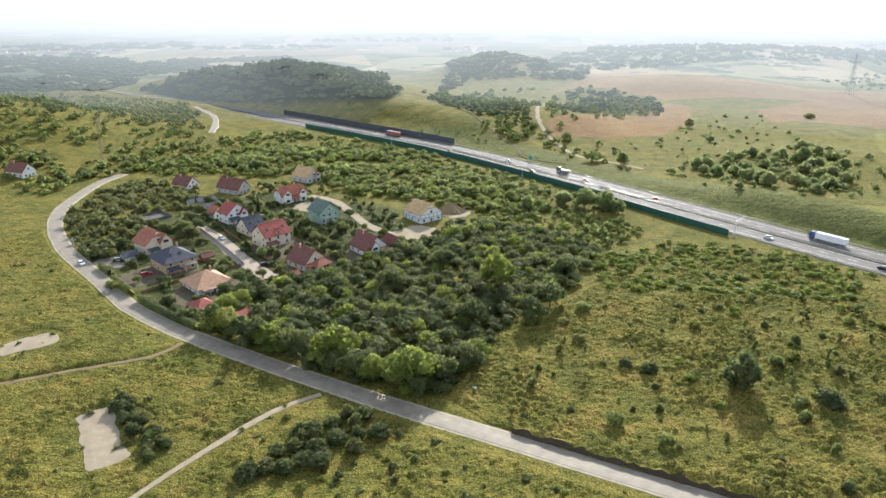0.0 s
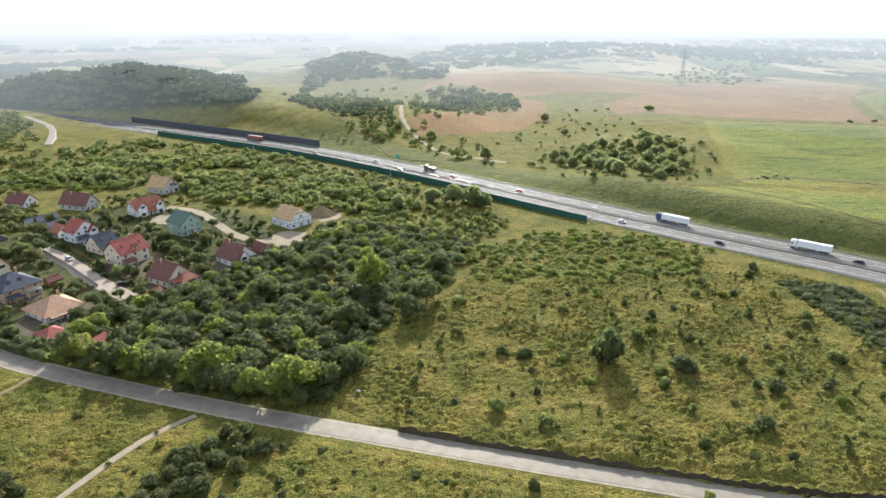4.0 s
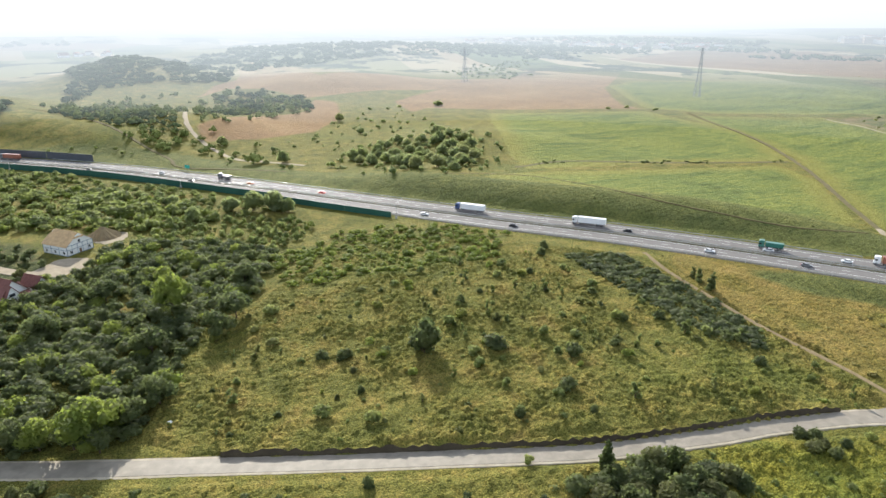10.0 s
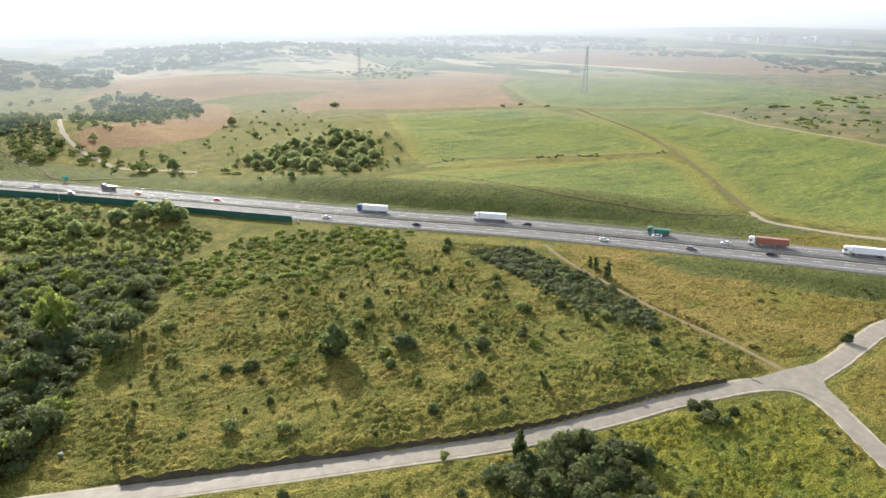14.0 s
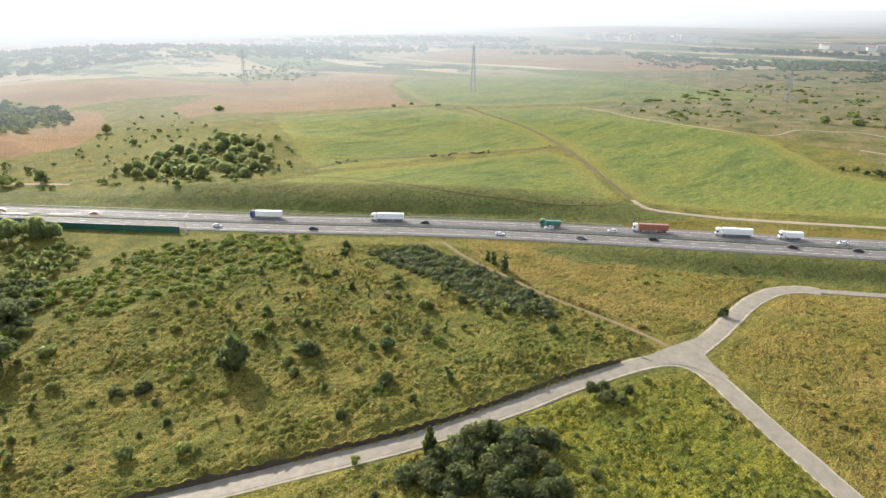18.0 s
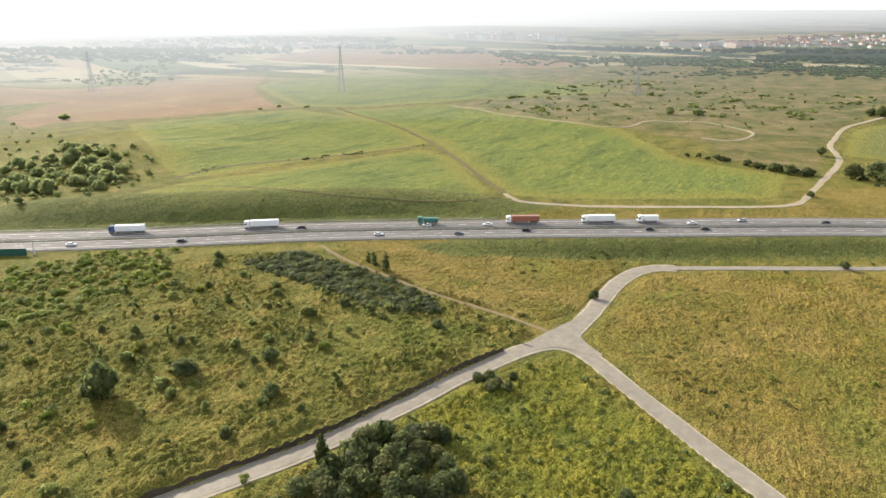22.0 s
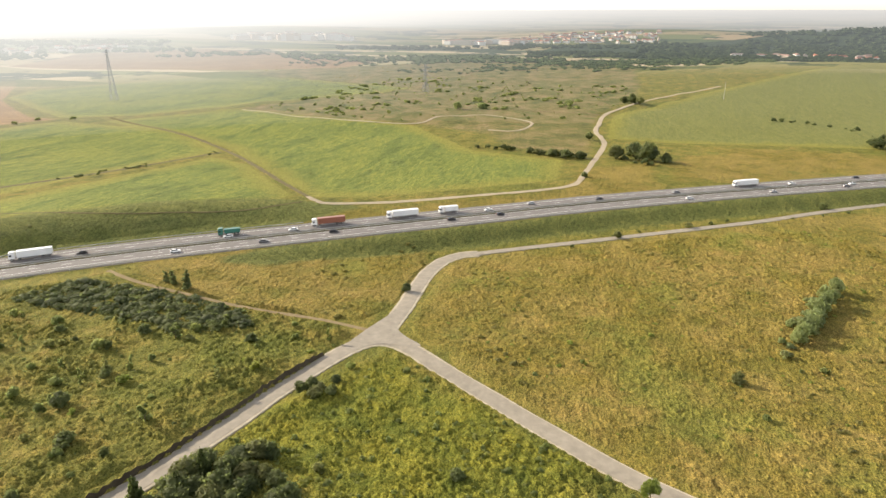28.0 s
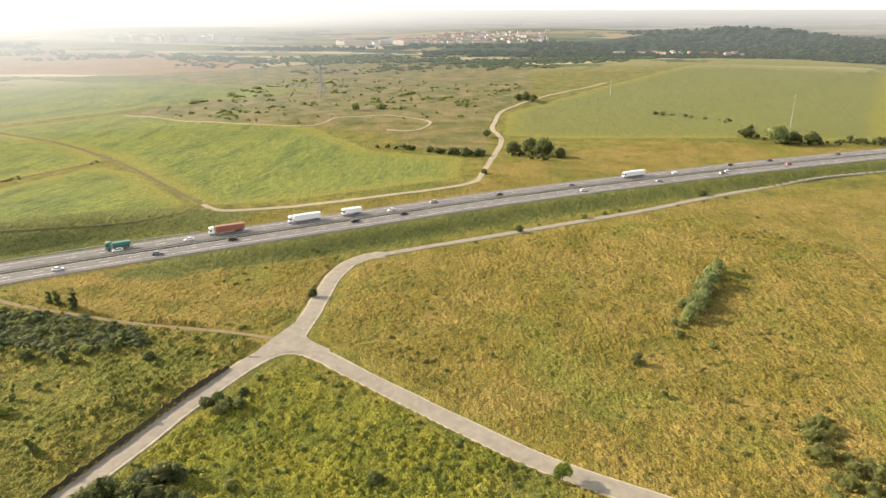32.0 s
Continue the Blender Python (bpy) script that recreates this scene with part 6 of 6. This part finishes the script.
def wheel(parent, x, y, r, w):
    bm = bmesh.new()
    tube(bm, (x, y - w / 2, r), (x, y + w / 2, r), r, r, 14)
    t = part("wheel", bm, RUBBER, parent)
    bm = bmesh.new()
    tube(bm, (x, y - w / 2 - 0.02, r), (x, y + w / 2 + 0.02, r), r * 0.6, r * 0.6, 10)
    part("rim", bm, CHROME, t)


def car(paint, label, estate=False):
    ob = thing("car", label, "car", group="cars on the road")
    back = -2.1 if estate else -1.6
    part("body", extrude([(-2.2, 0.3), (2.2, 0.3), (2.25, 0.6), (2.1, 0.82), (1.0, 0.98), (-2.1, 1.0), (-2.25, 0.7)], 0.88), PAINTS[paint], ob)
    part("cabin_glass", extrude([(1.1, 0.95), (0.35, 1.4), (-1.1, 1.43), (back, 1.35 if estate else 0.98), (back, 0.95)], 0.74, 0.1), GLASS, ob)
    part("roof", boxes((-1.15 if not estate else -1.9, 0.4, -0.68, 0.68, 1.4, 1.47), bevel=0.03), PAINTS[paint], ob)
    for x in (1.4, -1.4):
        for y in (-0.8, 0.8):
            wheel(ob, x, y, 0.32, 0.22)
    for y in (-0.62, 0.62):
        part("headlight", boxes((2.12, 2.22, y - 0.16, y + 0.16, 0.62, 0.76)), LAMP_CLEAR, ob)
        part("tail_light", boxes((-2.26, -2.16, y - 0.14, y + 0.14, 0.72, 0.88)), LAMP_RED, ob)
    return ob


def lorry(cab, load, label, long=13.6, tall=3.9, tipper=False):
    ob = thing("lorry", label, "lorry", group="lorries on the motorway")
    part("cab", extrude([(0, 0.7), (2.3, 0.7), (2.35, 1.6), (2.2, 3.4), (1.6, 3.75), (0, 3.75)], 1.22), PAINTS[cab], ob)
    part("windscreen", boxes((2.2, 2.34, -1.05, 1.05, 1.9, 2.9), bevel=0.04), GLASS, ob)
    for y in (-1.24, 1.2):
        part("side_window", boxes((1.1, 2.0, y, y + 0.04, 1.9, 2.7)), GLASS, ob)
    part("bumper", boxes((2.25, 2.5, -1.2, 1.2, 0.4, 0.95), bevel=0.05), PAINTS["grey"], ob)
    part("chassis", boxes((-long - 0.4, 1.8, -0.45, 0.45, 0.75, 1.0)), PAINTS["black"], ob)
    if tipper:
        part("tipper_body", extrude([(-long, 1.2), (-0.5, 1.2), (-0.4, tall - 0.8), (-long - 0.3, tall - 0.8)], 1.24), PAINTS[load], ob)
    else:
        part("trailer", boxes((-long - 0.5, -0.6, -1.27, 1.27, 1.1, tall), bevel=0.06), PAINTS[load], ob)
        part("side_skirt", boxes((-long * 0.62, -3.0, -1.2, 1.2, 0.55, 1.1)), PAINTS["grey"], ob)
    for x in (1.4, -1.6, -long + 1.0, -long + 2.3, -long + 3.6)[: 4 if long < 8 else 5]:
        for y in (-1.08, 1.08):
            wheel(ob, x, y, 0.5, 0.3)
    return ob


VEHICLES = {}


def drive(key, make, s, d, nudge=0.0):
    x, y, a = lane_at(s, d)
    m = pose(x, y, 0.05, 0, 0, math.degrees(a) + (180 if d > 0 else 0) + nudge)
    if key in VEHICLES:
        copy_thing(VEHICLES[key], m)
    else:
        VEHICLES[key] = make()
        VEHICLES[key].matrix_basis = m


CARS = {"white": "white car on the motorway", "black": "black car on the motorway", "silver": "silver car on the motorway", "red": "red car on the motorway", "orange": "orange van-like car on the motorway", "grey": "dark grey car on the motorway"}
for paint, s, d in (("grey", 1050, -4.5), ("black", 1068, -8.3), ("white", 1102, 4.5), ("grey", 1135, -4.5), ("orange", 1173, 4.5), ("red", 1225, 4.5), ("white", 1298, -8.3), ("black", 1346, -8.3), ("black", 1399, 4.5), ("white", 1490, 4.5), ("white", 1437, -8.3), ("white", 1460, 4.5), ("grey", 1475, -8.3),
                    ("black", 1508, -4.5), ("black", 1568, -4.5), ("black", 1595, -4.5), ("white", 1592, 4.5), ("silver", 1619, 8.3), ("black", 1659, 4.5), ("grey", 1709, 4.5), ("white", 1709, -8.3), ("white", 1789, 4.5), ("black", 1840, 8.3), ("grey", 1817, -8.3), ("white", 1825, -4.5), ("black", 1876, 8.3), ("grey", 1941, 8.3),
                    ("silver", 1765, -8.3), ("red", 1880, -4.5)):
    drive(paint, lambda: car(paint, CARS[paint]), s, d)
for key, s, d, args in (("dark", 964, 8.3, ("grey", "brown", "lorry with a dark brown trailer")), ("tip", 1148, 8.3, ("grey", "grey", "grey tipper lorry on the motorway", 6.5, 3.6, True)), ("blue", 1311, 8.3, ("blue", "white", "lorry with blue cab and white trailer")), ("white", 1374, 8.3, ("white", "white", "white articulated lorry on the motorway")),
                        ("red", 1502, 8.3, ("white", "brown", "lorry with white cab and red-brown trailer")), ("green", 1458, 8.3, ("green", "green", "dark green tipper lorry on the motorway", 7.5, 3.9, True)), ("white", 1540, 8.3, None), ("white", 1753, 8.3, None), ("short", 1568, 8.3, ("white", "white", "white box lorry on the motorway", 7.5, 3.6))):
    drive("lorry " + key, lambda: lorry(*args), s, d)
for paint, x, y, a, label in (("white", -149.5, 250.5, -45, "small white car on the lane"), ("silver", -103, 286, -52, "silver car parked in the street"), ("black", -74.5, 253.5, 40, "dark car parked in a drive"), ("red", -118, 239.5, 40, "bright red van beside a brick house"), ("white", -65, 226, 50, "white car parked in a garden"), ("silver", -136, 255, 20, "silver car parked under trees")):
    ob = car(paint, label, True)
    ob.matrix_basis = pose(x, y, h1(x, y) + 0.14, 0, 0, a)

# ---- noise barriers, crash barriers, poles ----
def barrier(name, s0, s1, d, tall, low, material, label, step=4.0):
    """A noise barrier: posts and one panel between each two."""
    ob = thing(name, label, "noise barrier", kind="structure")
    post, board = bpy.data.meshes.new("post"), bpy.data.meshes.new("panel")
    for mesh, bm, mt in ((post, boxes((-0.1, 0.1, -0.1, 0.1, low, tall - 0.02)), material), (board, boxes((0.1, step - 0.1, -0.06, 0.06, low, tall), (0.1, step - 0.1, -0.09, 0.09, tall - 0.12, tall), (0.1, step - 0.1, -0.08, 0.08, tall * 0.5 - 0.04, tall * 0.5 + 0.04)), material)):
        bm.to_mesh(mesh), bm.free()
        mesh.materials.append(mt)
    s = s0
    while s < s1:
        x, y, a = lane_at(s, d)
        for nm, mesh in (("post", post), ("panel", board)):
            o = new(nm, mesh)
            o.parent, o.matrix_basis = ob, pose(x, y, 0, 0, 0, math.degrees(a))
        s += step
    return ob


barrier("noise_barrier", 880, 1204, -16.5, 3.5, -1.2, GREEN_PANEL, "long green noise barrier on steel posts")
barrier("low_noise_barrier", 1212, 1284, -18.5, 2.9, -1.4, GREEN_PANEL, "lower green noise barrier near the meadow")
barrier("dark_noise_barrier", 800, 1030, 17.5, 4.8, -0.6, DARK_PANEL, "tall dark noise barrier below the wooded hill")


def crash_barrier(d, s0, s1, label):
    ob = thing("crash_barrier", label, "crash barrier", kind="structure")
    line = np.array([lane_at(s, d)[:2] for s in np.arange(s0, s1, 8.0)])
    n = len(line)
    v = np.concatenate([np.c_[line, np.full(n, z)] for z in (0.45, 0.75)] + [np.c_[shifted(line, 0.08), np.full(n, z)] for z in (0.45, 0.75)])
    q = [(a * n + k, b * n + k, b * n + k + 1, a * n + k + 1) for a, b in ((0, 1), (1, 3), (3, 2), (2, 0)) for k in range(n - 1)]
    o = new("rail", fast_mesh("rail", v, q, STEEL))
    o.parent = ob
    bm = bmesh.new()
    for x, y in line:
        box(bm, x - 0.07, x + 0.07, y - 0.07, y + 0.07, -0.5, 0.7)
    tagged(part("posts", bm, STEEL, ob), kind="stuff")


crash_barrier(1.2, 500, 2200, "grey steel crash barrier in the median")
crash_barrier(-1.2, 500, 2200, "grey steel crash barrier in the median")
crash_barrier(-14.4, 1180, 2200, "grey steel crash barrier at the road edge")
crash_barrier(14.4, 1000, 1500, "grey steel crash barrier at the road edge")


def road_pole(s, d, tall, arm, label):
    x, y, a = lane_at(s, d)
    ob = thing("road_pole", label, "pole", pose(x, y, -0.4, 0, 0, math.degrees(a)))
    bm = bmesh.new()
    tube(bm, (0, 0, 0), (0, 0, tall), 0.16, 0.1, 8)
    part("mast", bm, STEEL, ob)
    if arm:
        bm = bmesh.new()
        tube(bm, (0, 0, tall - 0.4), (0, arm, tall + 0.6), 0.08, 0.06, 6)
        part("arm", bm, STEEL, ob)
        part("sensor_box", boxes((-0.3, 0.3, arm - 0.5, arm + 0.3, tall + 0.5, tall + 0.85), bevel=0.04), STEEL, ob)
    part("base_box", boxes((-0.4, 0.4, -0.4, 0.4, 0, 1.4), bevel=0.03), CONCRETE, ob)


road_pole(1287, -18.5, 8.5, 7, "grey steel gantry pole with an arm over the road")
road_pole(1139, -17.5, 7, 0, "pale steel pole at the noise barrier")
road_pole(996, -17.5, 7, 0, "pale steel pole at the noise barrier")
x, y, a = lane_at(1112, 17)
sign = thing("road_sign", "small teal road sign on two posts", "road sign", pose(x, y, -0.3, 0, 0, math.degrees(a) + 90))
part("board", boxes((-0.08, 0.08, -2.0, 2.0, 2.2, 4.2), bevel=0.02), plain("teal_sign", (0.02, 0.35, 0.28), 0.5, 0, 0.4, 0.1), sign)
for u in (-1.4, 1.4):
    part("sign_post", boxes((-0.06, 0.06, u - 0.06, u + 0.06, 0, 4.0)), STEEL, sign)


def pylon(x, y, tall, angle, label):
    """A lattice mast with three cross arms."""
    ob = thing("pylon", label, "pylon", pose(x, y, h1(x, y) - 0.3, 0, 0, angle), "pylons")
    half = lambda z: 3.0 * (1 - z / tall) ** 1.3 + 0.6
    zs = list(np.linspace(0, tall, 12))
    for sx, sy in ((1, 1), (1, -1), (-1, 1), (-1, -1)):
        bm, last = bmesh.new(), None
        for a in zs:
            ring = [bm.verts.new((sx * half(a) + 0.2 * u, sy * half(a) + 0.2 * v, a)) for u, v in ((1, 0), (0, 1), (-1, 0), (0, -1))]
            if last:
                for k in range(4):
                    bm.faces.new((last[k], last[(k + 1) % 4], ring[(k + 1) % 4], ring[k]))
            last = ring
        part("leg", bm, PYLON_STEEL, ob)
    bm = bmesh.new()
    for a, b in zip(zs[:-1], zs[1:]):
        p, q = half(a), half(b)
        for u, v in (((-p, -p, a), (q, -q, b)), ((p, -p, a), (-q, -q, b)), ((-p, p, a), (q, q, b)), ((p, p, a), (-q, q, b)), ((-p, -p, a), (-q, q, b)), ((p, -p, a), (q, q, b)), ((-q, -q, b), (q, -q, b)), ((-q, q, b), (q, q, b))):
            tube(bm, u, v, 0.16, 0.16, 4)
    tagged(part("bracing", bm, PYLON_STEEL, ob), kind="stuff")
    for z, r in ((0.66, 7.5), (0.79, 9.5), (0.91, 6.5)):
        bm = bmesh.new()
        for s in (-1, 1):
            tube(bm, (0, 0, z * tall + 1.4), (s * r, 0, z * tall), 0.16, 0.1, 4)
            tube(bm, (0, 0, z * tall - 0.4), (s * r, 0, z * tall), 0.16, 0.1, 4)
            tube(bm, (s * r, 0, z * tall), (s * r, 0, z * tall - 2.2), 0.1, 0.1, 5)
        tagged(part("cross_arm", bm, PYLON_STEEL, ob), kind="stuff")


pylon(675, 556, 58, 20, "tall grey lattice pylon in a green field")
pylon(509, 833, 50, 20, "far grey lattice pylon on the stubble ridge")
pylon(852, 222, 36, 60, "far grey lattice pylon on rough land")


def mast(x, y, tall, label):
    ob = thing("pole", label, "pole", pose(x, y, h1(x, y) - 0.3))
    bm = bmesh.new()
    tube(bm, (0, 0, 0), (0, 0, tall), 0.3, 0.16, 8)
    part("mast", bm, CONCRETE, ob)
    part("cross_bar", boxes((-1.4, 1.4, -0.1, 0.1, tall - 1.0, tall - 0.8)), STEEL, ob)
    for u in (-1.2, 0, 1.2):
        bm = bmesh.new()
        tube(bm, (u, 0, tall - 0.8), (u, 0, tall - 0.2), 0.09, 0.06, 6)
        part("insulator", bm, CONCRETE, ob)


mast(589, -259, 30, "slim pale power pole in a field")
mast(812, -141, 18, "slim pale power pole beside a track")
mast(-158, 262, 8, "pale power pole at the lane")

# ---- grass: the near meadows as lumpy turf over the ground ----
def domes(x, y, seed):
    """Tussocks side by side, each a dome of its own height with a crease round it."""
    table = np.random.default_rng(seed).random((128, 128, 3))
    xi, yi = np.floor(x).astype(int), np.floor(y).astype(int)
    first, second, top = np.full(x.shape, 9.0), np.full(x.shape, 9.0), np.zeros(x.shape)
    for dx in (-1, 0, 1):
        for dy in (-1, 0, 1):
            cell = table[(xi + dx) % 128, (yi + dy) % 128]
            d = np.hypot(xi + dx + cell[:, 0] - x, yi + dy + cell[:, 1] - y)
            near = d < first
            second, top = np.where(near, first, np.minimum(second, d)), np.where(near, cell[:, 2], top)
            first = np.where(near, d, first)
    return (0.45 + 0.75 * top) * np.clip((second - first) * 1.7, 0, 1) ** 0.6


BARE = [(LANE, 3.8), (FORK, 3.9), (BANK_LANE, 2.5), (BRANCH, 3.7), (STREET, 2.8)] + [(spline(line, 7), half) for _, line, half, _ in TRACKS[2:5]]
BARE_SPOTS = [(-85, 136, 13), (-131, 183, 10), (190, 65, 10)]


def turf(name, poly, cell, tall, label, seed, lean=25.0, material=LAND, grain=1.0):
    """Grass that stands in lumps and waves: one uneven sheet that sinks into the ground at its rim and along roads."""
    p = np.array(poly, float)
    gx, gy = np.arange(p[:, 0].min(), p[:, 0].max(), cell), np.arange(p[:, 1].min(), p[:, 1].max(), cell)
    X, Y = np.meshgrid(gx, gy, indexing="ij")
    shape = X.shape
    rng = np.random.default_rng(seed)
    X, Y = X.ravel() + rng.uniform(-0.25, 0.25, X.size) * cell, Y.ravel() + rng.uniform(-0.25, 0.25, X.size) * cell
    rim = inside(X, Y, poly)
    room = np.minimum(rim / 3.0, 1.0)
    for line, half in BARE:
        near = (rim > -2) & (X > line[:, 0].min() - 6) & (X < line[:, 0].max() + 6) & (Y > line[:, 1].min() - 6) & (Y < line[:, 1].max() + 6)
        room[near] = np.minimum(room[near], (np.abs(off_line(X[near], Y[near], line)[0]) - half - 0.3) / 1.2)
    for sx, sy, r in BARE_SPOTS:
        room = np.minimum(room, (np.hypot(X - sx, Y - sy) - r) / 2.0)
    c, s = math.cos(radians(lean)), math.sin(radians(lean))
    U, V = (X * c + Y * s) / grain, (-X * s + Y * c) / grain
    U, V = U + 2.2 * lattice(U / 3, V / 3, seed + 9), V + 2.2 * lattice(U / 3 + 40, V / 3, seed + 10)
    patch_size = 0.25 + 1.15 * lattice(U / 11, V / 11, seed + 2)
    z = tall * patch_size * (domes(U / 2.4, V / 2.0, seed) + 0.5 * domes(U / 1.15 + 7, V / 1.05, seed + 1) + 0.25 * rng.random(X.size)) + 0.5 * tall * np.maximum(lattice(U / 4, V / 4, seed + 5) - 0.6, 0) * 2.5
    ground_z = np.full(X.shape, -50.0)
    ground_z[rim > -2] = height(X[rim > -2], Y[rim > -2])
    Z = ground_z + np.where(room > 0, 0.05 + z * np.minimum(room, 1), -0.5)
    n_y = shape[1]
    i, j = np.meshgrid(np.arange(shape[0] - 1), np.arange(n_y - 1), indexing="ij")
    q = np.stack([i * n_y + j, (i + 1) * n_y + j, (i + 1) * n_y + j + 1, i * n_y + j + 1], -1).reshape(-1, 4)
    q = q[(room[q] > -0.5).any(1) & (rim[q] > -1).all(1)]
    used, q2 = np.unique(q, return_inverse=True)
    q = q2.reshape(-1, 4)
    m = fast_mesh(name, np.stack([X, Y, Z], -1)[used], q, material, True)
    zones(m, X[used], Y[used])
    tagged(new(name, m), label, "grass", kind="stuff")


turf("meadow_grass", [(0, 156), (16, 138), (60, 115), (130, 90), (186, 74), (200, 90), (200, 190), (172, 225), (120, 262), (70, 240), (20, 205)], 0.5, 1.0, "tussocky olive meadow grass", 201, -35)
turf("lower_meadow_grass", [(-80, 186), (-10, 143), (60, 107), (120, 84), (95, 70), (40, 92), (-20, 110), (-75, 98), (-115, 105), (-130, 130)], 0.6, 0.9, "rough grass below the lane", 202, 8)
turf("west_meadow_grass", [(-78, 183), (-110, 206), (-160, 260), (-188, 298), (-215, 300), (-215, 220), (-140, 120), (-125, 128)], 0.85, 0.75, "rough grass west of the lane", 203, 32, grain=1.3)
turf("lime_grass", [(112, 88), (150, 76), (182, 60), (168, 33), (145, 0), (125, -32), (100, -40), (90, 40), (95, 72)], 0.56, 0.95, "bright yellow-green weeds", 204, -72, grain=0.7)
turf("dry_grass", [(194, 60), (262, 58), (286, 22), (322, -42), (345, -110), (300, -170), (200, -160), (110, -110), (112, -45), (150, 2)], 0.52, 0.55, "dry golden meadow grass", 205, -70, grain=0.58)
turf("upper_dry_grass", [(204, 190), (235, 145), (262, 95), (276, 68), (215, 68), (196, 76), (196, 150)], 0.6, 0.5, "dry grass between path and motorway", 206, -50, grain=0.8)
